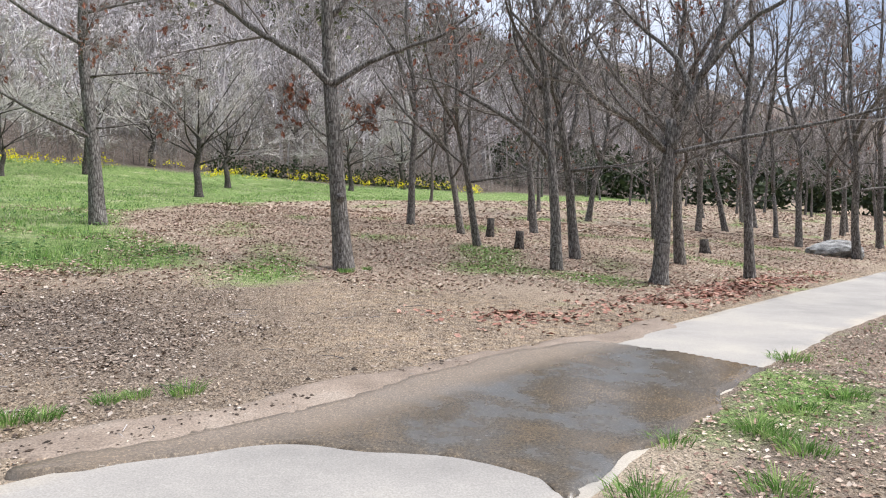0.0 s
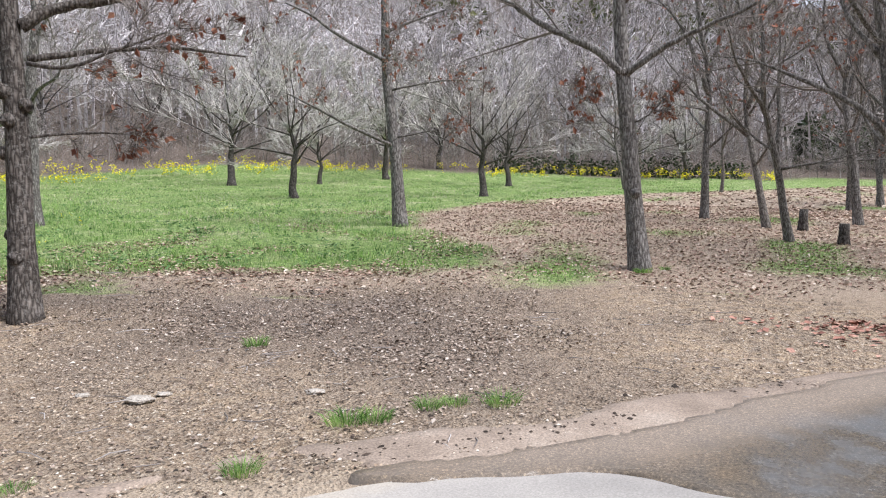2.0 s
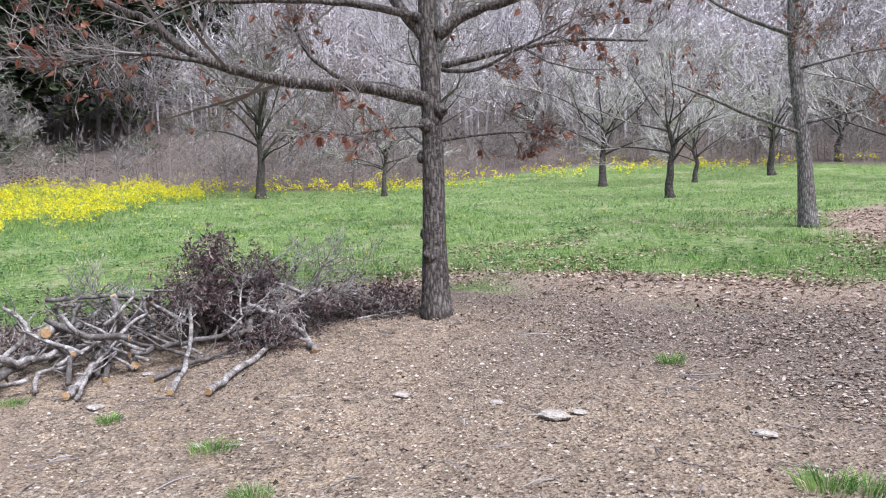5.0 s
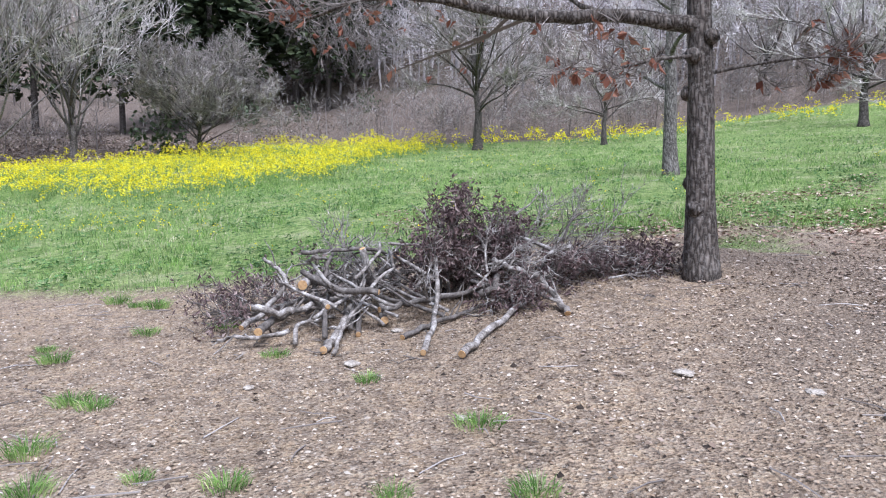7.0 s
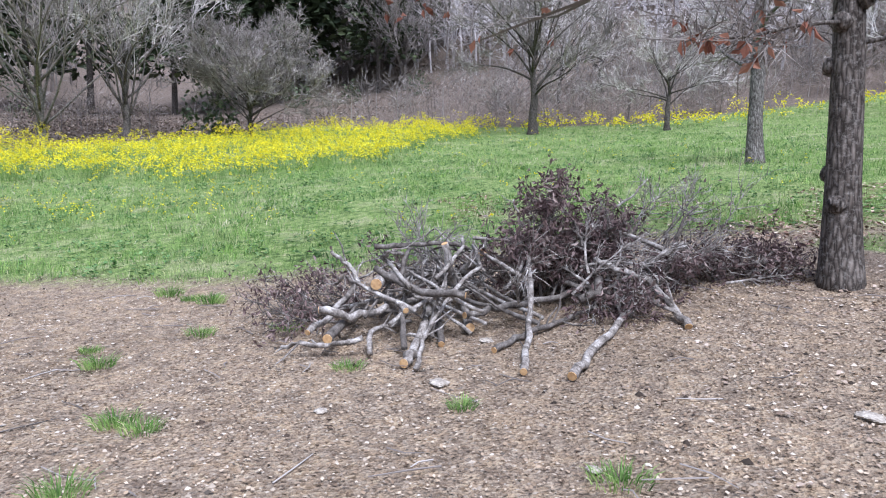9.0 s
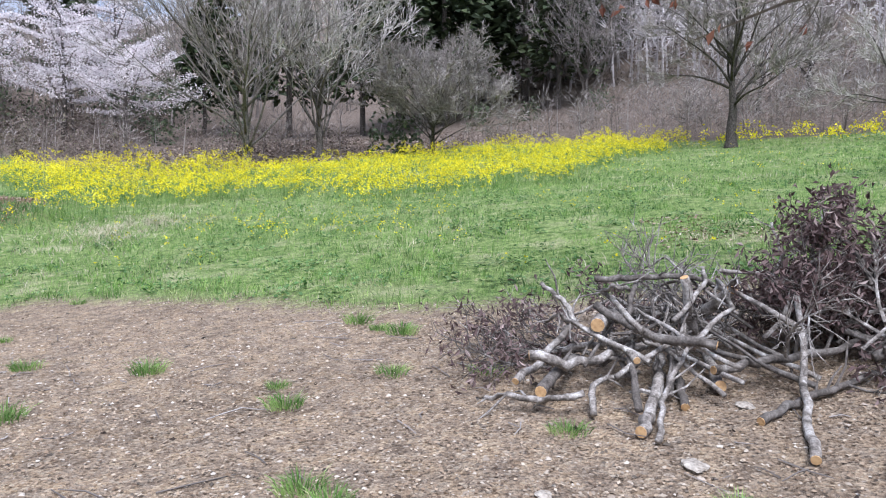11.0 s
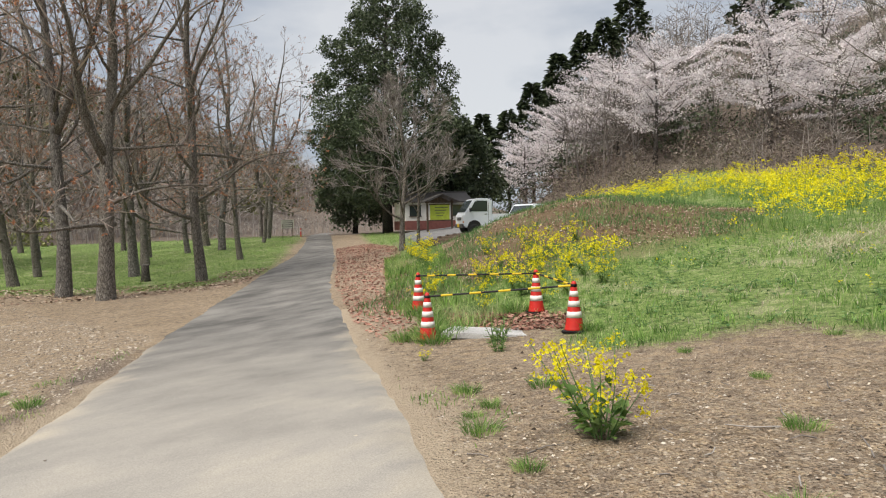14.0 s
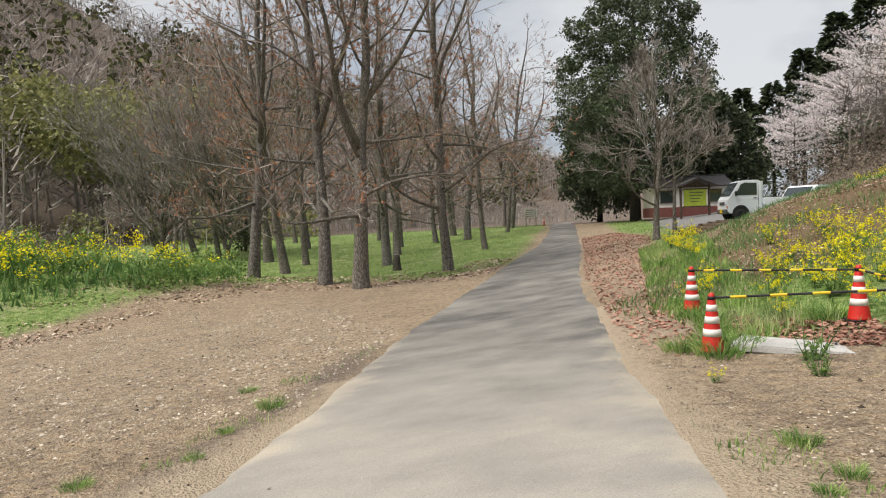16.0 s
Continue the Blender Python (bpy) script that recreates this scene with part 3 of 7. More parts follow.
def sheet(name, outline, mat, lift, rim=0.008, cell=0.12, label="", category="", kind="structure"):
    """A thin film on the ground inside a soft outline in plan."""
    xs = [p[0] for p in outline]
    ys = [p[1] for p in outline]
    gx, gy = np.meshgrid(np.arange(min(xs) - 0.3, max(xs) + 0.3, cell), np.arange(min(ys) - 0.3, max(ys) + 0.3, cell))
    wob = np.array([noise.noise((a * 1.3, b * 1.3, 5)) * 0.16 + noise.noise((a * 3, b * 3, 9)) * 0.03 for a, b in zip(gx.ravel(), gy.ravel())]).reshape(gx.shape)
    keep = region(outline, gx, gy) + wob
    gj = np.gradient(keep, cell)
    norm = np.maximum(np.hypot(*gj), 0.3)
    out = keep < 0
    gx = np.where(out, gx - keep * gj[1] / norm ** 2, gx)
    gy = np.where(out, gy - keep * gj[0] / norm ** 2, gy)
    gz = height(gx, gy) + np.where(out, np.where(road_distance(gx, gy) < -0.12, lift * 0.35, rim), lift)
    used, verts, faces = {}, [], []

    def vid(i, j):
        if (i, j) not in used:
            used[i, j] = len(verts)
            verts.append((gx[i, j], gy[i, j], gz[i, j]))
        return used[i, j]

    for i in range(gx.shape[0] - 1):
        for j in range(gx.shape[1] - 1):
            if max(keep[i, j], keep[i + 1, j], keep[i, j + 1], keep[i + 1, j + 1]) > 0:
                faces.append((vid(i, j), vid(i, j + 1), vid(i + 1, j + 1), vid(i + 1, j)))
    ob = mesh_object(name, verts, faces, mat, True)
    vx, vy = np.array([p[0] for p in verts]), np.array([p[1] for p in verts])
    ob.data.attributes.new("silt", "FLOAT", "POINT").data.foreach_set("value", 0.85 * smooth(-0.38, 0.12, region(MUD_EDGE, vx, vy)))
    return tagged(ob, label, category, kind=kind)


def wet_material():
    """Standing water over dark tarmac, muddy brown in the middle, with grit showing through."""
    m, n, l, b = material("wet_tarmac", 0.08, 0, 0.5)
    co = place_coords(n, l)
    big = nd(n, "ShaderNodeTexNoise", Scale=0.8, Detail=6.0, Roughness=0.6)
    fine = nd(n, "ShaderNodeTexNoise", Scale=60.0, Detail=4.0, Roughness=0.8)
    for t in (big, fine):
        l.new(co, t.inputs["Vector"])
    c = ramp(n, [(0.4, (0.13, 0.132, 0.132)), (0.49, (0.105, 0.088, 0.066)), (0.62, (0.17, 0.128, 0.084))])
    l.new(big.outputs["Fac"], c.inputs["Fac"])
    g = ramp(n, [(0.35, (0.5, 0.5, 0.5)), (0.55, (1, 1, 1)), (0.72, (2.4, 2.3, 2.0))])
    l.new(fine.outputs["Fac"], g.inputs["Fac"])
    silt = n.new("ShaderNodeAttribute")
    silt.attribute_name = "silt"
    wet = mixed(n, l, silt.outputs["Fac"], c.outputs["Color"], (0.245, 0.2, 0.158))
    l.new(mixed(n, l, 1.0, wet, g.outputs["Color"], "MULTIPLY"), b.inputs["Base Color"])
    r = ramp(n, [(0.36, (0.4, 0.4, 0.4)), (0.58, (0.09, 0.09, 0.09))])
    l.new(big.outputs["Fac"], r.inputs["Fac"])
    l.new(mixed(n, l, silt.outputs["Fac"], r.outputs["Color"], (0.55, 0.55, 0.55)), b.inputs["Roughness"])
    bumped(n, l, b, fine.outputs["Fac"], 0.12, 0.004)
    return m


MUD = rock_like("damp_sandy_mud", [(0.3, (0.2, 0.155, 0.12)), (0.55, (0.33, 0.265, 0.21)), (0.75, (0.4, 0.34, 0.28))], 1.4, 0.7, 0.4, 70)
PUDDLE = [(-2.4, 3.5), (-1.9, 3.65), (-1.2, 4.12), (-0.8, 4.2), (-0.3, 4.18), (0.0, 4.08), (0.5, 3.75), (0.6, 3.5), (1.07, 4.05), (1.68, 4.8), (2.18, 5.54),
          (2.95, 6.46), (2.4, 7.05), (1.9, 7.28), (1.55, 7.42), (0.8, 6.95), (0.2, 6.25), (-0.5, 5.4), (-1.1, 4.75), (-1.7, 4.15), (-2.3, 3.75)]
MUD_EDGE = [(-3.9, 2.6), (-2.9, 3.95), (-1.7, 4.65), (-1.0, 5.5), (0.0, 6.45), (1.5, 7.75), (2.8, 9.1), (2.8, 8.4), (1.6, 7.2), (0.6, 6.2), (-0.8, 4.5), (-1.6, 4.02), (-2.3, 3.78), (-2.8, 3.72), (-3.25, 3.25), (-3.55, 2.5)]
sheet("mud_verge", MUD_EDGE, MUD, 0.02, -0.045, 0.1, "damp sandy mud washed along the road's edge", "mud")
sheet("puddle", PUDDLE, wet_material(), 0.03, -0.04, 0.06, "shallow muddy puddle lying across the concrete road", "puddle")


# ---- trees ----
class Buffer:
    def __init__(self):
        self.v, self.f = [], []

    def tube(self, pts, radii, n):
        base = len(self.v)
        ref = Vector((0.3, 0.9, 0.2))
        for k, p in enumerate(pts):
            d = (pts[min(k + 1, len(pts) - 1)] - pts[max(k - 1, 0)]).normalized()
            a = d.cross(ref)
            if a.length < 0.05:
                a = d.cross(Vector((1, 0, 0)))
            a.normalize()
            b = d.cross(a)
            for j in range(n):
                ang = 2 * math.pi * j / n
                self.v.append(p + (a * math.cos(ang) + b * math.sin(ang)) * radii[k])
        for k in range(len(pts) - 1):
            for j in range(n):
                q = base + k * n
                self.f.append((q + j, q + (j + 1) % n, q + n + (j + 1) % n, q + n + j))
        self.f.append(tuple(base + (len(pts) - 1) * n + j for j in range(n)))
        if n > 4:
            self.f.append(tuple(base + n - 1 - j for j in range(n)))

    def spike(self, a, b, r):
        base = len(self.v)
        d = (b - a)
        s = d.cross(Vector((0.2, 0.1, 1)))
        if s.length < 1e-4:
            s = Vector((1, 0, 0))
        s.normalize()
        t = d.cross(s).normalized()
        self.v += [a + s * r, a - s * 0.5 * r + t * 0.87 * r, a - s * 0.5 * r - t * 0.87 * r, b]
        self.f += [(base, base + 1, base + 3), (base + 1, base + 2, base + 3), (base + 2, base, base + 3)]

    def leaf(self, p, d, up, long, wide, fold=0.3):
        """A folded leaf: two faces that meet along the midrib."""
        base = len(self.v)
        s = d.cross(up)
        if s.length < 1e-4:
            s = Vector((1, 0, 0))
        s.normalize()
        n = s.cross(d).normalized()
        m = p + d * long * 0.5
        self.v += [p, m + s * wide * 0.5 + n * wide * fold, p + d * long, m - s * wide * 0.5 + n * wide * fold]
        self.f += [(base, base + 1, base + 2), (base, base + 2, base + 3)]

    def make(self, name, mat, parent=None, smooth_faces=False):
        ob = mesh_object(name, self.v, self.f, mat, smooth_faces)
        ob.parent = parent
        return ob


def rand_dir(rng):
    while True:
        v = Vector((rng.uniform(-1, 1), rng.uniform(-1, 1), rng.uniform(-1, 1)))
        if 0.1 < v.length < 1:
            return v.normalized()


def tilted(d, angle, rng):
    axis = d.cross(rand_dir(rng))
    if axis.length < 1e-3:
        axis = Vector((1, 0, 0))
    return (Matrix.Rotation(radians(angle), 3, axis.normalized()) @ d).normalized()


def wander(start, d, length, segs, rng, wob, up):
    """A path that bends this way and that, rather than jittering about a line."""
    pts = [start.copy()]
    d, bend = d.copy(), rand_dir(rng)
    for _ in range(segs):
        bend = bend * 0.55 + rand_dir(rng) * 0.75
        d = (d + bend * wob + Vector((0, 0, up))).normalized()
        pts.append(pts[-1] + d * length / segs)
    return pts


def eased(points, rng, jitter, steps=4):
    """A smooth curve through the points, slightly uneven."""
    out = []
    for k in range(len(points) - 1):
        p0, p1, p2, p3 = (points[min(max(k + d, 0), len(points) - 1)] for d in (-1, 0, 1, 2))
        for q in range(steps):
            t = q / steps
            out.append(0.5 * (2 * p1 + (p2 - p0) * t + (2 * p0 - 5 * p1 + 4 * p2 - p3) * t * t + (3 * p1 - p0 - 3 * p2 + p3) * t ** 3) + rand_dir(rng) * jitter)
    return out + [points[-1]]


def along(pts, t):
    f = t * (len(pts) - 1)
    k = min(int(f), len(pts) - 2)
    return pts[k].lerp(pts[k + 1], f - k), (pts[k + 1] - pts[k]).normalized()


def twiggery(crown, pts, length, r0, level, spec, rng, leaves=None):
    """Branches along a limb, and twigs along those."""
    for k in range(spec["kids"][level]):
        t = rng.uniform(0.2, 1.0) if level else rng.uniform(0.28, 1.0)
        p, d = along(pts, t)
        dd = tilted(d, rng.uniform(*spec["angle"]), rng)
        dd = (dd + Vector((0, 0, spec["rise"]))).normalized()
        ln = length * rng.uniform(0.32, 0.62) * (1.15 - 0.55 * t)
        r = max(r0 * (1 - 0.75 * t) * rng.uniform(0.4, 0.6), spec["thin"])
        if level == len(spec["kids"]) - 1:
            crown.spike(p, p + (dd + rand_dir(rng) * 0.15).normalized() * max(ln, 0.25 * spec["size"]), max(r, spec["thin"]))
            if leaves is not None and rng.random() < spec["leafy"]:
                for _ in range(rng.randint(1, 3)):
                    q = p + dd * ln * rng.uniform(0.5, 1)
                    leaves.leaf(q, (rand_dir(rng) + Vector((0, 0, -0.8))).normalized(), rand_dir(rng), rng.uniform(0.08, 0.15), rng.uniform(0.05, 0.08))
        else:
            sub = wander(p, dd, ln, 3, rng, spec["wob"], spec["up"])
            crown.tube(sub, [r, r * 0.8, r * 0.6, r * 0.3], 3 if r < 0.03 else 4)
            twiggery(crown, sub, ln, r, level + 1, spec, rng, leaves)


SPEC_OAK = dict(kids=(8, 7, 6), angle=(25, 62), rise=0.12, thin=0.006, wob=0.2, up=0.05, leafy=0.0, size=1.0)
SPEC_OAK_LEAFY = dict(SPEC_OAK, leafy=0.2)
SPEC_ORCHARD = dict(kids=(6, 6, 4), angle=(18, 55), rise=0.16, thin=0.013, wob=0.16, up=0.05, leafy=0.0, size=1.2)
SPEC_POLE = dict(kids=(5, 5, 4), angle=(25, 60), rise=0.2, thin=0.009, wob=0.22, up=0.06, leafy=0.0, size=1.0)


def tree(name, label, at, height_m, r, limbs, spec, bark, twig, lean=(0, 0), seed=1, top=0.12, leaf_mat=None, wiggle=0.02, knots=0, hero=False, drawn=(), facing=(1.0, 0.0)):
    """A bare tree: a tapered trunk with a flared foot, limbs given as (height, compass degrees, rise degrees, length, radius) or drawn as
    ([(across, depth, up), ...], thick, thin) with across along the facing direction, and twigs."""
    rng = random.Random(seed)
    base = new(name)
    trunk, crown, leaves, arms = Buffer(), Buffer(), Buffer(), []
    segs = 12
    ph, amp = [rng.uniform(0, 6.28) for _ in range(4)], wiggle * height_m * 0.5
    pts, radii = [Vector((0, 0, -0.12))], [r * 1.45]
    for k in range(1, segs + 1):
        z = height_m * (k / segs) ** 1.25
        f = k / segs
        sway = [math.sin(7 * f + a) - math.sin(a) + 0.5 * math.sin(15 * f + b) - 0.5 * math.sin(b) for a, b in (ph[:2], ph[2:])]
        pts.append(Vector((lean[0] * z + amp * sway[0] * min(1, 2 * f), lean[1] * z + amp * sway[1] * min(1, 2 * f), z)))
        radii.append(r * (1.12 if k == 1 else 1.0) * (1 - (1 - top) * f ** 1.3))
    pts.insert(1, Vector((0, 0, 0.05)))
    radii.insert(1, r * 1.25)
    trunk.tube(pts, radii, 12)

    def at_height(z):
        for a, b in zip(pts, pts[1:]):
            if a.z <= z <= b.z:
                return a.lerp(b, (z - a.z) / (b.z - a.z))
        return pts[-1].copy()

    for k in range(knots):
        z, a = rng.uniform(0.4, 3.2), rng.uniform(0, 6.28)
        c = at_height(z)
        o = Vector((math.cos(a), math.sin(a), 0.25))
        trunk.tube([c + o * r * 0.7, c + o * r * 1.12, c + o * r * 1.2, c + o * r * 1.08], [0.09, 0.075, 0.06, 0.035], 8)
    for h, az, el, ln, lr in limbs:
        d = Vector((math.cos(radians(az)) * math.cos(radians(el)), math.sin(radians(az)) * math.cos(radians(el)), math.sin(radians(el))))
        path = wander(at_height(h), d, ln, 9, rng, spec["wob"], spec["up"])
        arm = Buffer() if hero else trunk
        arm.tube(path, [lr * (1.15 - 0.98 * (k / 9) ** 0.8) for k in range(10)], 8 if lr > 0.05 else 5)
        arms.append(arm)
        twiggery(crown, path, ln, lr, 0, spec, rng, leaves if leaf_mat else None)
    fx, fy = facing
    for points, thick, thin in drawn:
        line = eased([Vector((a * fx - b * fy, a * fy + b * fx, c)) for a, b, c in points], rng, thick * 0.22)
        last = len(line) - 1
        arm = Buffer() if hero else trunk
        arm.tube(line, [(thick + (thin - thick) * (k / last) ** 0.8) * rng.uniform(0.92, 1.1) for k in range(last + 1)], 9)
        arms.append(arm)
        reach = sum((b - a).length for a, b in zip(line, line[1:]))
        twiggery(crown, line, reach * 0.8, thick * 0.8, 0, spec, rng, leaves if leaf_mat else None)
    head = pts[-4:]
    twiggery(crown, head, height_m * 0.3, r * 0.3, 0, spec, rng, leaves if leaf_mat else None)
    trunk.make("trunk", bark, base, True)
    for arm in arms if hero else ():
        arm.make("limb", bark, base, True)
    crown.make("crown", twig, base)
    if leaf_mat and leaves.f:
        tagged(leaves.make("dry_foliage", leaf_mat, base), "russet dead leaves still clinging")
    base.location = (at[0], at[1], ground_z(*at))
    return tagged(base, label, "tree")


def random_limbs(rng, count, lo, hi, ln, lr, el=(15, 55)):
    """Limbs spread round the trunk, shorter and steeper towards the top."""
    out, az = [], rng.uniform(0, 360)
    for k in range(count):
        f = k / max(1, count - 1)
        az += 137 + rng.uniform(-30, 30)
        out.append((lo + (hi - lo) * f, az, rng.uniform(*el) + 15 * f, ln * rng.uniform(0.75, 1.1) * (1 - 0.45 * f), lr * (1 - 0.55 * f)))
    return out


def stand(at, turn=0.0, size=1.0, lean=(0, 0)):
    return Matrix.Translation((at[0], at[1], ground_z(*at))) @ Matrix.Rotation(radians(turn), 4, "Z") @ Matrix.Rotation(radians(lean[0]), 4, "X") @ Matrix.Rotation(radians(lean[1]), 4, "Y") @ Matrix.Scale(size, 4)


# the oaks that stand nearest, limb by limb
OAK = "bare grey-barked oak with russet leaves on leaf litter"
tree("oak_tree", "knotty grey oak with low limbs beside the brushwood pile", (-7.6, 5.8), 8.0, 0.15,
     [(3.2, 120, 25, 3.0, 0.05), (4.2, 300, 30, 3.4, 0.06), (4.6, 150, 35, 3.2, 0.06), (5.0, 230, 45, 2.8, 0.055), (5.4, 30, 45, 2.6, 0.05), (6.0, 100, 50, 2.2, 0.04)],
     dict(SPEC_OAK_LEAFY, kids=(10, 6, 5), leafy=0.1), HERO_BARK, TWIG_DARK, (-0.012, -0.012), 11, 0.3, OAK_LEAF, 0.006, 6, True,
     [([(-0.08, 0, 2.5), (-0.77, -0.05, 2.65), (-1.42, -0.1, 2.69), (-2.14, -0.15, 2.82), (-2.67, -0.2, 2.98), (-3.06, -0.2, 3.28), (-3.39, -0.25, 3.47), (-3.85, -0.3, 3.64), (-4.5, -0.3, 3.9)], 0.085, 0.03),
      ([(-2.45, -0.15, 2.9), (-3.0, -0.35, 2.96), (-3.52, -0.5, 2.93), (-4.1, -0.6, 2.75), (-4.76, -0.7, 2.9)], 0.035, 0.012),
      ([(-0.08, 0, 2.5), (-0.6, 0.3, 2.75), (-1.03, 0.5, 2.85), (-1.42, 0.7, 3.11), (-1.68, 0.8, 3.44), (-1.9, 0.9, 4.0)], 0.045, 0.016),
      ([(-0.05, 0, 3.45), (-0.8, -0.2, 3.55), (-1.55, -0.3, 3.57), (-2.8, -0.4, 3.57), (-4.0, -0.5, 3.9)], 0.05, 0.018),
      ([(-0.06, 0, 3.2), (-0.37, 0.1, 3.6), (-0.7, 0.2, 4.2), (-1.2, 0.3, 5.0)], 0.085, 0.03),
      ([(0.04, 0, 3.25), (0.48, 0, 3.54), (1.07, -0.1, 3.67), (1.9, -0.1, 4.1), (2.7, -0.2, 4.4)], 0.078, 0.025),
      ([(0.1, 0, 2.9), (0.94, 0.1, 3.11), (1.6, 0.2, 3.24), (2.57, 0.2, 3.23)], 0.042, 0.012),
      ([(0.1, 0, 2.85), (0.5, -0.3, 2.78), (1.0, -0.5, 2.98), (1.5, -0.6, 3.2)], 0.03, 0.01),
      ([(-0.08, -0.05, 2.2), (-0.45, -0.5, 2.1), (-0.85, -0.8, 1.98), (-1.2, -1.0, 1.95)], 0.022, 0.008),
      ([(0.08, 0, 2.03), (0.67, 0.1, 2.12), (1.26, 0.1, 2.13)], 0.02, 0.007)], (0.622, 0.783))
tree("oak_tree", OAK, (-1.68, 11.81), 9.5, 0.15,
     [(4.2, 30, 50, 2.8, 0.05), (4.6, 200, 50, 2.6, 0.05), (2.2, 190, 18, 1.1, 0.02), (2.3, -5, 12, 0.9, 0.018), (5.2, 90, 40, 2.4, 0.05), (5.8, 270, 45, 2.4, 0.05), (6.6, 150, 50, 2.0, 0.04)],
     dict(SPEC_OAK_LEAFY, leafy=0.12), OAK_BARK, TWIG_DARK, (-0.05, 0), 12, 0.22, OAK_LEAF, 0.008, 2, True,
     [([(-0.14, 0, 3.1), (-0.65, 0, 3.59), (-1.23, 0.1, 3.92), (-1.7, 0.2, 4.3), (-2.1, 0.2, 4.6), (-2.8, 0.3, 5.2)], 0.075, 0.025),
      ([(-0.12, 0, 3.1), (0.5, -0.1, 3.46), (1.08, -0.2, 3.68), (1.75, -0.3, 3.9), (2.3, -0.4, 4.3)], 0.06, 0.018)], (0.99, 0.141))
tree("oak_tree", OAK, (-7.74, 15.77), 10.5, 0.165,
     [(5.8, 190, 45, 2.8, 0.05), (6.2, 60, 45, 2.6, 0.05), (6.6, 270, 45, 2.2, 0.04), (3.0, 100, 20, 2.0, 0.03), (3.6, 280, 20, 2.0, 0.03)],
     dict(SPEC_OAK_LEAFY, leafy=0.1), OAK_BARK, TWIG_DARK, (-0.045, 0), 13, 0.25, OAK_LEAF, 0.012, 1, True,
     [([(-0.1, 0, 1.95), (-1.3, -0.2, 2.5), (-2.0, -0.3, 2.9), (-2.6, -0.3, 3.2)], 0.045, 0.014), ([(-0.1, 0, 3.3), (1.1, 0, 3.5), (2.1, 0, 3.5)], 0.032, 0.01),
      ([(-0.2, 0, 4.0), (-1.3, 0.1, 4.64), (-2.0, 0.2, 5.2), (-2.6, 0.2, 5.5)], 0.055, 0.018), ([(-0.2, 0, 4.7), (0.66, 0.1, 5.06), (1.5, 0.1, 5.3)], 0.045, 0.015),
      ([(0.0, 0, 2.15), (0.8, 0.1, 2.3), (1.65, 0.2, 2.4)], 0.03, 0.01)], (0.897, 0.44))
tree("oak_tree", "wide-forked grey oak standing in red leaves near the road", (3.81, 12.42), 2.9, 0.145, [(2.3, 200, 30, 2.2, 0.035)],
     dict(SPEC_OAK, kids=(8, 6, 5)), OAK_BARK, TWIG_DARK, (0.09, -0.02), 14, 0.7, None, 0.006, 0, True,
     [([(0.2, 0, 2.35), (-0.47, 0, 2.96), (-1.1, -0.1, 3.43), (-1.41, -0.2, 3.85), (-1.83, -0.2, 4.27), (-2.5, -0.3, 5.0)], 0.08, 0.025),
      ([(0.22, 0, 2.4), (0.63, 0.1, 3.33), (0.94, 0.2, 3.95), (1.15, 0.2, 4.6), (1.25, 0.3, 5.2), (1.5, 0.3, 6.2)], 0.1, 0.03),
      ([(0.6, 0.1, 3.3), (0.42, 0.3, 3.95), (0.0, 0.5, 4.48), (-0.47, 0.6, 5.0), (-0.8, 0.7, 5.6)], 0.06, 0.018),
      ([(0.75, 0.1, 3.6), (1.5, -0.2, 4.4), (2.1, -0.4, 4.7), (2.3, -0.5, 5.2), (2.8, -0.6, 6.0)], 0.055, 0.018),
      ([(0.2, 0, 2.3), (1.41, -0.1, 2.5), (2.67, -0.2, 2.67), (4.2, -0.3, 2.96), (5.2, -0.3, 3.1)], 0.045, 0.016)], (0.956, -0.293))
tree("oak_tree", OAK, (2.17, 13.48), 9.0, 0.105,
     [(2.1, 150, 60, 3.4, 0.06), (2.6, 10, 55, 2.6, 0.045), (3.4, 165, 62, 3.2, 0.05), (4.6, 20, 50, 2.4, 0.04), (5.4, 200, 50, 2.2, 0.035), (6.4, 90, 50, 2.0, 0.03)],
     SPEC_OAK, OAK_BARK, TWIG_DARK, (-0.045, 0), 15, 0.2, None, 0.022)
tree("oak_tree", OAK, (6.1, 13.98), 6.5, 0.1,
     [(1.6, 35, 58, 3.6, 0.06), (2.2, 160, 45, 2.6, 0.045), (3.0, 20, 35, 3.0, 0.04), (3.8, 200, 50, 2.2, 0.035), (4.6, 90, 50, 2.0, 0.03)],
     SPEC_OAK, OAK_BARK, TWIG_DARK, (0.02, 0), 16, 0.15, None, 0.03, 0, True)

# younger oaks of the grove: three builds, set out as they stand
poles = []
for k in range(3):
    rng = random.Random(40 + k)
    poles.append(tree("oak_tree", "slender bare oak in a grove floored with dead leaves", [(2.91, 15.51), (5.31, 15.75), (-0.96, 21.07)][k], 8.6 + 0.7 * k, 0.11,
                      [(2.3 + 0.5 * k, 40 + 100 * k, 62, 4.6, 0.07), (3.3 + 0.3 * k, 230 + 90 * k, 58, 4.0, 0.058)] + random_limbs(rng, 12, 1.9, 7.4, 3.0, 0.042, (5, 50)), dict(SPEC_POLE, leafy=0.08), (OAK_BARK, PALE_BARK, OAK_BARK)[k], (TWIG_GREY, TWIG_DARK, TWIG_GREY)[k], (0.03 * (k - 1), 0), 60 + k, 0.15, OAK_LEAF, 0.028))
    tagged(poles[-1], group="oaks of the grove")
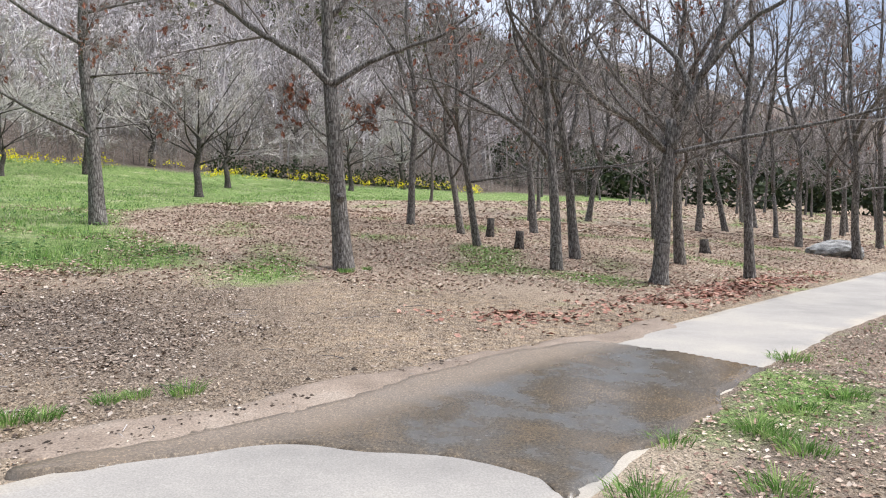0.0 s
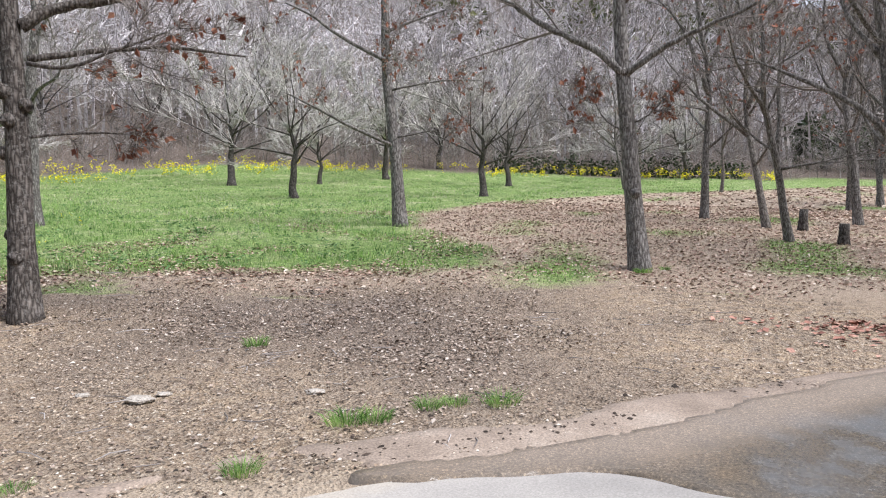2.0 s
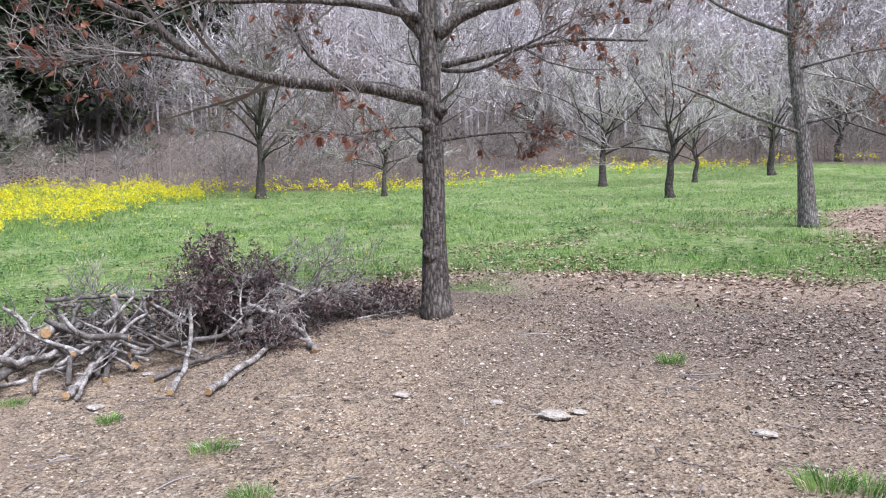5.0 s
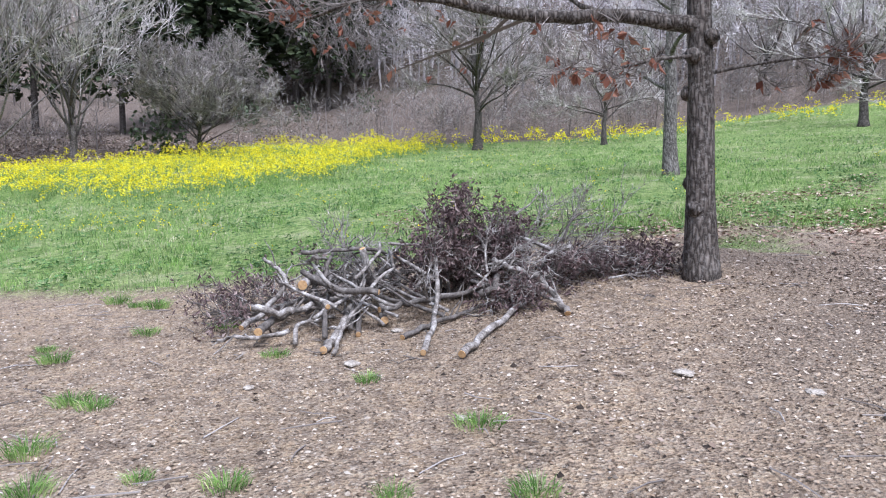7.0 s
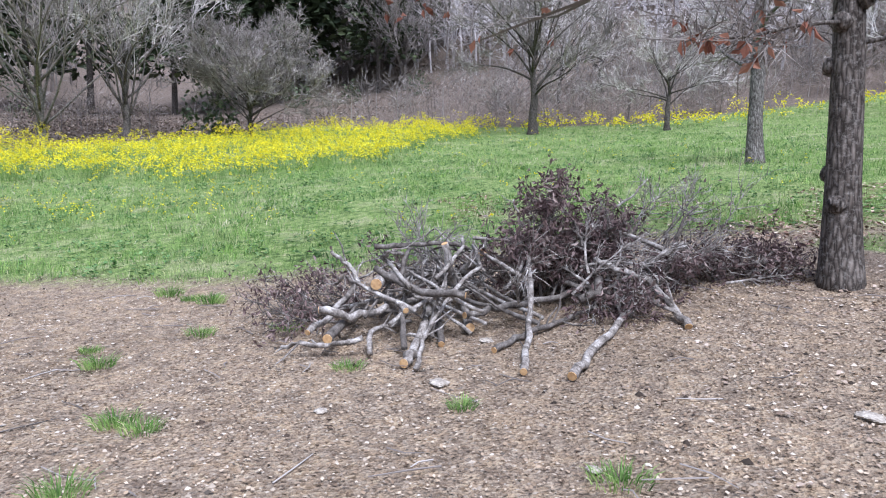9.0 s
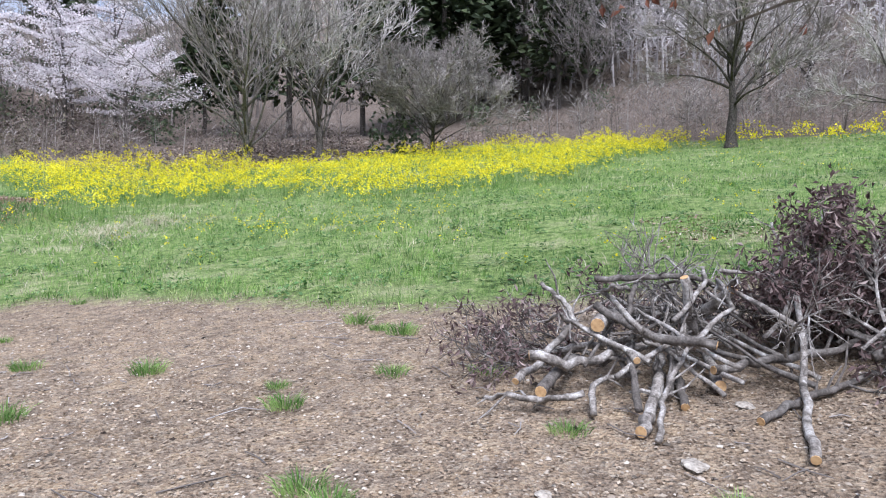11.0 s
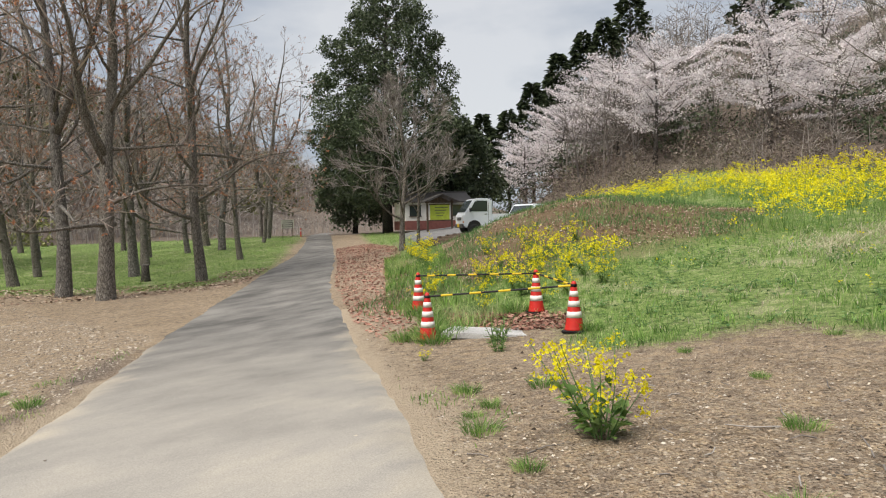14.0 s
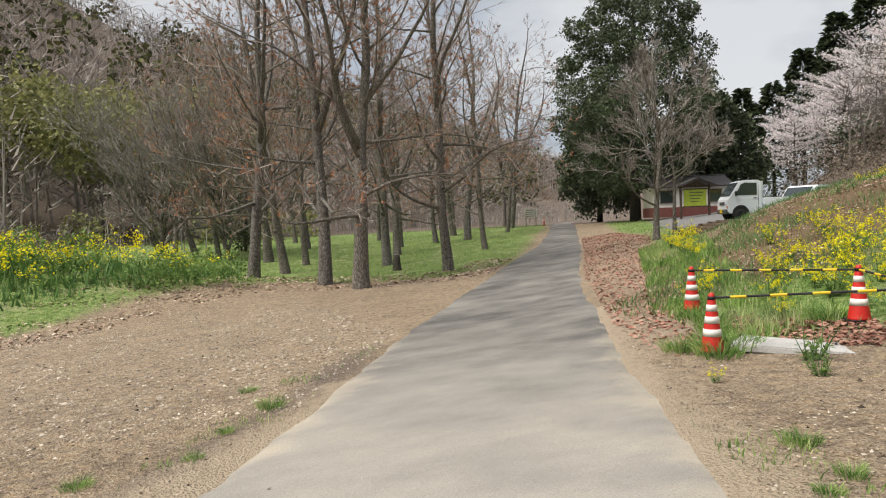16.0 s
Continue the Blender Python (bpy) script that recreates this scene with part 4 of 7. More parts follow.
far_pole = tree("oak_tree", "slender bare oak far back in the grove", (16.5, 29), 9.0, 0.1, [(2.6, 60, 62, 4.5, 0.06)] + random_limbs(random.Random(47), 12, 2.2, 9, 3.2, 0.05, (15, 55)),
                dict(SPEC_POLE, kids=(5, 4, 3), thin=0.016), OAK_BARK, TWIG_GREY, (0.03, 0), 66, 0.15, None, 0.03)
tagged(far_pole, group="oaks of the grove")
GROVE = [(0.8, 16.5), (0.5, 19.1), (11.3, 22.3), (11.5, 19.5), (-0.6, 37.4), (2.7, 20.8), (3.2, 25.7), (9.5, 26.1), (10.9, 27.1), (12, 25.3), (13.9, 25.4), (14.8, 23.8),
         (5.7, 27.5), (-5.4, 38.6), (6.5, 21.5)]
for k, at in enumerate(GROVE):
    rng = random.Random(200 + k)
    copy_thing(poles[k % 3], stand(at, rng.uniform(0, 360), rng.uniform(0.72, 1.05), (rng.uniform(-7, 7), rng.uniform(-7, 7))))
rng = random.Random(9)
count = 0
while count < 34:
    at = (rng.uniform(4, 44), rng.uniform(26, 66))
    if region(LEAVES, *at) > -8 and road_distance(*at) > 3:
        copy_thing(far_pole, stand(at, rng.uniform(0, 360), rng.uniform(0.7, 1.05), (rng.uniform(-4, 4), rng.uniform(-4, 4))))
        count += 1

# orchard trees: short trunks, low forks, dense pale twigs
fruit = []
for k in range(3):
    rng = random.Random(70 + k)
    limbs = []
    for j in range(12):
        limbs.append((1.3 + 0.13 * j, 67 * j + rng.uniform(-15, 15), rng.uniform(8, 62), rng.uniform(3.2, 4.6), 0.045 - 0.001 * j))
    fruit.append(tree("fruit_tree", "bare pale-twigged orchard tree standing in the meadow", [(-9.9, 28.58), (-16.33, 24.04), (-11.76, 38.57)][k], 2.9, 0.17, limbs,
                      SPEC_ORCHARD, DARK_BARK, (TWIG_PALE, TWIG_PALE, TWIG_GREY)[k], (0.02, 0), 80 + k, 0.3, None, 0.05))
    tagged(fruit[-1], group="orchard trees in the meadow")
ORCHARD = [(-24.2, 30.1, 1.25), (-30.6, 20.8, 0.85), (-33.4, 46.3, 1.3), (-21.2, 33.8, 0.8), (-19.8, 39.2, 1.2), (-23, 55, 1.3), (-2.9, 52.8, 1.1),
           (-5.9, 45.5, 1.0), (-19.4, 47, 1.2), (-50, 48.9, 1.4), (-46.4, 23.6, 1.1), (-46.6, 27, 1.0), (-41.4, 33, 1.2), (-60, 58, 1.5), (-24.3, 62, 1.3), (-44, 60, 1.4), (-58, 40, 1.4), (-12, 58, 1.3), (-32, 70, 1.5), (-66, 50, 1.5), (-36, 37, 1.1)]
for k, (x, y, s) in enumerate(ORCHARD):
    copy_thing(fruit[k % 3], stand((x, y), 77 * k, s))
rng = random.Random(90)
tree("meadow_tree", "bare round-headed tree with dark trunk standing by yellow flowers", (-35.3, 16.3), 4.6, 0.25,
     [(1.9 + 0.15 * j, 47 * j, rng.uniform(12, 70), rng.uniform(4.4, 5.8), 0.06) for j in range(18)], dict(SPEC_ORCHARD, kids=(8, 8, 6), thin=0.018), DARK_BARK, TWIG_GREY, (0, 0), 91, 0.25)
tree("meadow_tree", "slender bare tree in the meadow behind the oak", (-15.56, 12.12), 8.0, 0.17, random_limbs(random.Random(4), 9, 2.0, 7.0, 2.6, 0.06), SPEC_OAK, OAK_BARK, TWIG_GREY, (0, 0), 92, 0.25)
big_bare = [tree("bare_tree", "tall many-stemmed bare tree at the meadow's top edge", at, 5.0, 0.2, [(0.5 + 0.18 * j, 61 * j, rng.uniform(30, 78), rng.uniform(6.5, 9.5), 0.06) for j in range(24)],
                 dict(SPEC_ORCHARD, kids=(7, 6, 5), angle=(16, 50), thin=0.016), PALE_BARK, tw, (0.02, 0), s, 0.2) for at, s, tw in (((-43.8, -3.2), 95, TWIG_PALE), ((-38.9, -6.2), 96, TWIG_GREY))]
tree("dense_tree", "rounded grey tree with very dense fine twigs", (-41.6, 3.0), 2.6, 0.15, [(0.5 + 0.07 * j, 51 * j, rng.uniform(0, 64), rng.uniform(3.8, 4.8), 0.035) for j in range(26)],
     dict(SPEC_ORCHARD, kids=(9, 9, 7), thin=0.016, angle=(25, 65)), DARK_BARK, TWIG_GREY, (0, 0), 97, 0.3)
copy_thing(big_bare[1], stand((-60.6, 16.7), 40, 0.8))


# ---- woods beyond the meadow and across the valley ----
forest = []
for k in range(3):
    rng = random.Random(140 + k)
    forest.append(tree("forest_tree", "tall bare tree with furrowed bark beside the road", [(-12.3, -24.8), (-11.5, -26.6), (-16.5, -27.2)][k], 15.5 + k, 0.25 - 0.03 * k,
                       [(4.6 + 0.8 * k, 110 * k + 20, 60, 8.0, 0.13), (6.2, 110 * k + 190, 55, 6.5, 0.1)] + random_limbs(rng, 18, 2.4, 13, 5.8, 0.07, (-8, 40)), dict(SPEC_POLE, kids=(5, 5, 4), leafy=0.34, thin=0.012), (PALE_BARK, OAK_BARK, PALE_BARK)[k], TWIG_BROWN, (-0.03 + 0.03 * k, 0.02 * (k - 1)), 160 + k, 0.14, RUSSET_LEAF, 0.02, 2))
    tagged(forest[-1], group="forest along the road")
for k, at in enumerate([(-11.3, -33.6), (-15.8, -32.8), (-13.1, -38), (-11.9, -42.6), (-11.6, -46.3), (-10, -53.3), (-8.5, -51.9), (-9.8, -49.8), (-7.3, -59), (-20.4, -44.3),
                        (-23.1, -45), (-22.2, -35.7), (-26.9, -50.9), (-25.4, -45), (-30.3, -48.6), (-18.2, -38.5), (-33.5, -54), (-29.5, -57), (-22, -54), (-16, -52), (-37, -62), (-17, -62), (-9.4, -29.5)]):
    rng = random.Random(300 + k)
    copy_thing(forest[k % 3], stand(at, rng.uniform(0, 360), rng.uniform(0.68, 1.0), (rng.uniform(-7, 7), rng.uniform(-7, 7) if k not in (6, 7, 8) else -14)))


def leafy_cloud(buf, c, rx, rz, n, size, rng, hollow=0.35, flat=0.3):
    """Leaves set through an uneven crown, thinner inside, with lobes and gaps."""
    seed = Vector((rng.uniform(0, 50), rng.uniform(0, 50), rng.uniform(0, 50)))
    done = 0
    while done < n:
        d = rand_dir(rng)
        lobe = 0.78 + 0.5 * noise.noise(d * 2.1 + seed)
        q = rng.uniform(hollow, 1.0) ** 0.5
        p = c + Vector((d.x * rx, d.y * rx, d.z * rz)) * lobe * q
        if noise.noise(p * (2.2 / rx) + seed) < -0.12:
            done += 0.25
            continue
        o = (rand_dir(rng) + d * 0.5 + Vector((0, 0, flat))).normalized()
        s = size * rng.uniform(0.6, 1.35)
        buf.leaf(p, o.cross(rand_dir(rng)).normalized(), o, s, s * 0.62, 0.12)
        done += 1


def evergreen(name, label, at, h, rx, n, size, mat, seed, low=0.14, bark=DARK_BARK):
    """A broad evergreen: trunk, limbs through the crown, and several lobes of leaves."""
    rng = random.Random(seed)
    base = new(name)
    trunk, limbs, leaves = Buffer(), Buffer(), Buffer()
    pts = wander(Vector((0, 0, -0.1)), Vector((0, 0, 1)), h * 0.9, 8, rng, 0.05, 0.1)
    trunk.tube(pts, [0.32 * h / 18 * (1.3 - 1.1 * k / 8) + 0.02 for k in range(9)], 9)
    clumps = 64
    for k in range(clumps):
        f = low + (0.97 - low) * (k / (clumps - 1)) ** 0.9
        p, _ = along(pts, min(f, 1.0))
        p.z = h * f
        az = k * 2.4
        wide = rx * min(1.0, 0.6 + 1.6 * (f - low)) * (1 - max(0.0, f - 0.45) / 0.62) ** 0.5
        r = rx * rng.uniform(0.2, 0.3) * (1.1 - 0.45 * f)
        q = p + Vector((math.cos(az), math.sin(az), rng.uniform(-0.08, 0.12))) * max(0.2, wide * rng.uniform(0.75, 1.0) - r)
        limbs.tube([p - Vector((0, 0, 0.1 * wide)), p.lerp(q, 0.5), q], [0.08, 0.055, 0.02], 4)
        leafy_cloud(leaves, q, r, r * 0.78, n // clumps, size, rng, 0.3)
    leafy_cloud(leaves, Vector((0, 0, h * 0.5)), rx * 0.6, h * 0.36, n // 4, size, rng, 0.4)
    trunk.make("trunk", bark, base, True)
    limbs.make("branchwork", TWIG_DARK, base)
    leaves.make("foliage", mat, base)
    base.location = (at[0], at[1], ground_z(*at))
    return tagged(base, label, "tree")


evergreen("evergreen_tree", "tall broad-crowned dark evergreen tree beside the road", (-40.9, -47.2), 19.5, 8.8, 70000, 0.2, EVERGREEN, 401)
evergreen("evergreen_tree", "dark evergreen tree behind the tall one by the road", (-45.5, -58.6), 12, 6.0, 20000, 0.32, EVERGREEN, 402, 0.1)
evergreen("evergreen_tree", "dark evergreen tree at the car park's corner", (-50, -49), 10, 6.0, 16000, 0.32, EVERGREEN, 403, 0.1)
evergreen("evergreen_tree", "round dark evergreen shrub tree among the trunks", (-12.2, -56), 4.2, 2.2, 1500, 0.22, EVERGREEN, 404, 0.05)
tree("roadside_tree", "small bare spreading tree with brown twigs beside the road", (-23.7, -23.7), 7.2, 0.12, [(1.3 + 0.3 * j, 53 * j, 18 + 3 * j, 3.4 - 0.1 * j, 0.045) for j in range(14)],
     dict(SPEC_ORCHARD, kids=(7, 6, 5)), PALE_BARK, TWIG_GREY, (0, 0), 411, 0.2, None, 0.02)
tree("roadside_tree", "young bare tree next to the spreading one", (-25.5, -24.8), 5.6, 0.08, [(1.4 + 0.3 * j, 71 * j, 40, 1.9, 0.025) for j in range(9)], SPEC_POLE, PALE_BARK, TWIG_GREY, (0, 0), 412)


def conifer(name, label, at, h, r, seed, n=1500, low=0.15, mat=CONIFER):
    """A cypress or cedar: drooping tiers of sprays round a straight trunk."""
    rng = random.Random(seed)
    base = new(name)
    trunk, leaves = Buffer(), Buffer()
    trunk.tube([Vector((0, 0, -0.2)), Vector((0, 0, h * 0.5)), Vector((0, 0, h * 0.97))], [h * 0.018, h * 0.012, 0.03], 6)
    for _ in range(n):
        f = rng.uniform(low, 1.0) ** 0.8
        a = rng.uniform(0, 6.283)
        tier = 0.82 + 0.28 * math.sin(f * 40 + 2 * math.sin(a * 2 + seed))
        rr = r * (1 - f) ** 0.75 * tier * rng.uniform(0.3, 1.0) ** 0.5 + 0.08
        p = Vector((math.cos(a) * rr, math.sin(a) * rr, h * f + rng.uniform(-0.2, 0.2)))
        d = Vector((math.cos(a), math.sin(a), rng.uniform(-0.7, 0.3))).normalized()
        s = h * 0.055 * rng.uniform(0.6, 1.3)
        leaves.leaf(p, d, rand_dir(rng) + Vector((0, 0, 1)), s, s * 0.55, 0.2)
    trunk.make("trunk", DARK_BARK, base)
    leaves.make("foliage", mat, base)
    base.location = (at[0], at[1], ground_z(*at))
    return tagged(base, label, "tree")


cypress = [conifer("cypress_tree", "dark conifer on the wooded slope above the cherries", at, h, 5.0, 420 + k, 1700) for k, (at, h) in enumerate((((-80.4, -65.3), 17.5), ((-84.9, -59.8), 16), ((-91.7, -38.3), 20.5)))]
for k, (x, y, s) in enumerate([(-72.8, -67.6, 0.85), (-78.1, -67.8, 0.95), (-82.7, -62.4, 1.0), (-84.9, -56.4, 0.9), (-65.0, -66.8, 0.7), (-95.1, -59.0, 0.9), (-89.3, -68.8, 1.0), (-74.0, -74.0, 0.9), (-68.1, -71.6, 0.8),
                               (-61.8, 1.5, 0.9), (-65.6, 5.5, 1.1), (-69.2, 9, 1.15), (-68.6, 13.2, 1.2), (-62.1, 14.8, 0.8), (-70.9, 20.5, 1.2), (-64, -1.5, 0.9), (-72, 2, 1.2), (-75, 8, 1.2), (-67, -8, 0.9), (-77, 16, 1.2),
                               (-74, -14, 1.0), (-70, -16, 0.75), (-66, 18, 0.9), (-72, 27, 1.0)]):
    copy_thing(cypress[k % 2], stand((x, y), 50 * k, s))


def cherry(at, h, rx, seed, n=8800):
    """A cherry in full bloom: dark limbs and flat, layered drifts of blossom."""
    rng = random.Random(seed)
    base = new("cherry_tree")
    trunk, limbs, bloom = Buffer(), Buffer(), Buffer()
    pts = wander(Vector((0, 0, -0.1)), Vector((0, 0, 1)), h * 0.75, 6, rng, 0.08, 0.15)
    trunk.tube(pts, [0.26 - 0.032 * k for k in range(7)], 8)
    for k in range(22):
        f = 0.26 + 0.72 * (k / 21)
        p, _ = along(pts, f)
        az = k * 2.4 + rng.uniform(-0.3, 0.3)
        reach = rx * (1.15 - 0.62 * f) * rng.uniform(0.75, 1.15)
        path = wander(p, Vector((math.cos(az), math.sin(az), 0.28)).normalized(), reach, 5, rng, 0.16, 0.02)
        limbs.tube(path, [0.09 - 0.014 * j for j in range(6)], 4)
        for _ in range(n // 22):
            c, d = along(path, rng.uniform(0.25, 1.0))
            side = Vector((-math.sin(az), math.cos(az), 0)) * rng.gauss(0, 0.13 * reach)
            q = c + side + Vector((rng.gauss(0, 0.22), rng.gauss(0, 0.22), rng.gauss(0.05, 0.05)))
            s = rng.uniform(0.12, 0.28)
            bloom.leaf(q, rand_dir(rng), Vector((0, 0, 1)) + rand_dir(rng) * 0.6, s, s * 0.7, 0.25)
    trunk.make("trunk", DARK_BARK, base, True)
    limbs.make("branchwork", TWIG_DARK, base)
    bloom.make("blossom", BLOSSOM, base)
    base.location = (at[0], at[1], ground_z(*at))
    return tagged(base, "cherry tree in full pale pink bloom on the slope", "tree", "row of cherries")


cherries = [cherry(at, h, rx, 450 + k) for k, (at, h, rx) in enumerate((((-67.1, -27.1), 14.5, 7.0), ((-70, -44.5), 12.5, 8.6), ((-69.9, -52.2), 10.5, 7.6)))]
for k, (x, y, s) in enumerate([(-66.5, -54.5, 0.75), (-71.5, -38.5, 0.95), (-74.3, -25.4, 1.1), (-77, -54, 0.95), (-63.5, -36, 0.9), (-63, -20.5, 0.8)]):
    copy_thing(cherries[k % 2 + (1 if k == 0 else 0)], stand((x, y), 80 * k + 30, s))


def woods(name, label, places, mat, seed, spikes=42, h=(7, 11), thick=(0.03, 0.06), bole=0.016):
    """Countless bare trees of a far wood: trunks and fans of twigs in one mesh."""
    rng = random.Random(seed)
    buf = Buffer()
    for x, y in places:
        z = ground_z(x, y)
        hh = rng.uniform(*h)
        b = Vector((x, y, z - 0.2))
        lean = Vector((rng.uniform(-0.12, 0.12), rng.uniform(-0.12, 0.12), 1))
        buf.spike(b, b + lean * hh, hh * bole)
        for _ in range(spikes):
            f = rng.uniform(0.18, 0.9)
            p = b + lean * hh * f
            a, el = rng.uniform(0, 6.283), rng.uniform(0.2, 1.2)
            d = Vector((math.cos(a) * math.cos(el), math.sin(a) * math.cos(el), math.sin(el)))
            p2 = p + d * hh * rng.uniform(0.05, 0.3)
            buf.spike(p2, p2 + (d + rand_dir(rng) * 0.5) * hh * rng.uniform(0.1, 0.24), rng.uniform(*thick))
    return tagged(buf.make(name, mat), label, "woods", kind="stuff")


def scatter(rng, n, u0, u1, v0, v1):
    out = []
    for _ in range(n):
        u, v = u0 + (u1 - u0) * rng.random() ** 1.4, rng.uniform(v0, v1)
        out.append((-0.611 * u - 0.791 * v, 0.791 * u - 0.611 * v))
    return out


def edge_band(rng, n, v0, v1, deep):
    """Places in a belt just behind the meadow's far edge."""
    out = []
    for _ in range(n):
        v = rng.uniform(v0, v1)
        if v > 18 and rng.random() < (v - 18) / (v1 - 18):
            continue
        out.append(xy_of(float(woods_edge(v)) + 0.8 + deep * rng.random() ** 1.5, v))
    return out


rng = random.Random(500)
PALE_FAR = island_material("pale_far_twigs", [(0.0, (0.3, 0.278, 0.276)), (0.5, (0.51, 0.482, 0.486)), (1.0, (0.72, 0.695, 0.7))])
woods("hillside_woods", "pale grey leafless wood covering the hillside", scatter(rng, 1500, 54, 150, -80, 62), PALE_FAR, 501, 44, (6, 10), (0.035, 0.07))
woods("hillside_woods", "brown-grey leafless wood on the hill behind the grove", scatter(rng, 1000, 50, 190, -190, -30), FAR_TWIG, 502, 40, (8, 13), (0.03, 0.07))
woods("slope_woods", "dark bare wood behind the cherry trees", [p for p in scatter(rng, 300, 2, 60, 74, 120)], TWIG_DARK, 503, 40, (6, 9), (0.03, 0.06))
woods("valley_woods", "brown leafless wood on the mountain across the valley", [p for p in scatter(rng, 1500, -95, -330, -30, 380) + scatter(rng, 420, -62, -98, -20, 140)], FAR_TWIG, 504, 34, (9, 14), (0.07, 0.16))
woods("meadow_edge_thicket", "thicket of thin grey brushwood along the meadow's edge", edge_band(rng, 240, -60, 34, 10) + [(-46 - 14 * rng.random(), -26 + 24 * rng.random()) for _ in range(70)] + [(-44 - 10 * rng.random(), -12 + 34 * rng.random()) for _ in range(30)], TWIG_DARK, 505, 40, (1.2, 3.4), (0.009, 0.022))


def far_foliage(name, label, places, mat, seed, rx, n, size, lift=0.6):
    rng = random.Random(seed)
    buf = Buffer()
    for x, y in places:
        r = rng.uniform(*rx)
        leafy_cloud(buf, Vector((x, y, ground_z(x, y) + r * lift * 1.6)), r, r * rng.uniform(1.0, 1.5), n, size * r, rng, 0.5)
    return tagged(buf.make(name, mat), label, "woods", kind="stuff")


RANK = island_material("rank_leaves", [(0.0, (0.1, 0.19, 0.05)), (0.6, (0.2, 0.33, 0.09)), (1.0, (0.33, 0.45, 0.17))], 0.65, 0.25, 0.35)
OLIVE = island_material("olive_far_foliage", [(0.0, (0.05, 0.06, 0.025)), (0.6, (0.1, 0.11, 0.045)), (1.0, (0.17, 0.17, 0.07))], 0.8, 0.2, 0.1)
woods("meadow_edge_woods", "grey leafless brushwood behind the meadow", edge_band(rng, 520, -60, 33, 16), TWIG_GREY, 506, 70, (2.0, 4.6), (0.01, 0.024), 0.006)
woods("meadow_edge_woods", "low brown scrub at the meadow's far edge", edge_band(rng, 520, -60, 33, 7), TWIG_BROWN, 507, 50, (0.7, 2.0), (0.007, 0.016), 0.006)
far_foliage("evergreen_woods", "olive-green evergreen wood on the upper hill", scatter(rng, 330, 75, 200, -200, -25), OLIVE, 510, (3, 5), 150, 0.24)
far_foliage("evergreen_woods", "dark evergreens scattered over the hillside", scatter(rng, 70, 95, 170, -40, 70), EVERGREEN, 511, (3, 5), 180, 0.26)
far_foliage("evergreen_woods", "dark evergreen undergrowth behind the cherries", [(-64 - 30 * rng.random(), -62 + 45 * rng.random()) for _ in range(70)], EVERGREEN, 512, (1.5, 3.2), 260, 0.13)
far_foliage("undergrowth", "brown leafless scrub under the cherry trees", [(-54 - 22 * rng.random(), -54 + 34 * rng.random()) for _ in range(110)], BRUSH, 524, (0.9, 1.9), 300, 0.11, 0.45)
far_foliage("evergreen_woods", "olive evergreens on the mountain across the valley", scatter(rng, 260, -90, -280, -30, 330), OLIVE, 513, (4, 7), 110, 0.3)
far_foliage("bamboo_grove", "yellow-green bamboo grove at the foot of the mountain", [(10 - 26 * rng.random(), -76 - 16 * rng.random()) for _ in range(80)], BAMBOO, 514, (2.4, 4.2), 420, 0.14, 1.9)
far_foliage("evergreen_woods", "low yellow-green shrubs at the foot of the bamboo", [(22 - 44 * rng.random(), -70 - 8 * rng.random()) for _ in range(26)], BAMBOO, 515, (1.2, 2.0), 160, 0.25, 0.5)
far_foliage("evergreen_woods", "low dark shrubs under the meadow-edge trees", [(-43, 0.6), (-43.6, 1.6), (-62, 8), (-60, 12), (-58, 17), (-64, -12), (-61, -17)], EVERGREEN, 516, (1.0, 1.7), 260, 0.2, 0.4)
for k, (x, y, t, sc) in enumerate([(-6.2, -51, 20, 1.0), (-10.2, -47.5, 140, 0.95)]):
    copy_thing(big_bare[1], stand((x, y), t, sc, (4, -8)))
far_foliage("hillside_blossom", "pale blossoming trees scattered in the hillside wood", scatter(rng, 190, 58, 115, -40, 60), BLOSSOM, 517, (2.2, 3.8), 240, 0.075, 0.9)
# low dark clumps put in as the shade beneath the cedars behind the grove
far_foliage("evergreen_woods", "dark foliage standing in for the shade under cedars behind the oak grove", [(2 + 62 * f + 5 * rng.random(), 70 - 26 * f + 6 * rng.random()) for f in [rng.random() for _ in range(110)]], CONIFER, 518, (1.6, 2.6), 110, 0.3, 0.55)
woods("valley_thicket", "brown brushwood across the valley floor", scatter(rng, 330, -42, -70, 20, 170), TWIG_GREY, 519, 30, (2, 4.5), (0.02, 0.045))
far_foliage("rank_clumps", "leafy green clumps of rank growth by the forest", [(-9 + 23 * rng.random(), -26.4 - 7 * rng.random()) for _ in range(170)], RANK, 520, (0.45, 0.85), 230, 0.16, 0.35)
far_foliage("hedge", "low dark hedge along the far edge of the meadow", [xy_of(48.6 - 0.11 * k, -17.5 - 0.42 * k) for k in range(42)], CONIFER, 521, (0.7, 1.0), 110, 0.26, 0.35)
far_foliage("undergrowth", "brown dead undergrowth at the foot of the hillside wood", scatter(rng, 220, 54, 82, -45, 62), BRUSH, 522, (0.8, 1.7), 160, 0.16, 0.35)
far_foliage("undergrowth", "brown brushwood between the flowers and the cherries", [(-45 - 12 * rng.random(), -36 + 34 * rng.random()) for _ in range(90)], BRUSH, 523, (0.6, 1.1), 260, 0.13, 0.4)


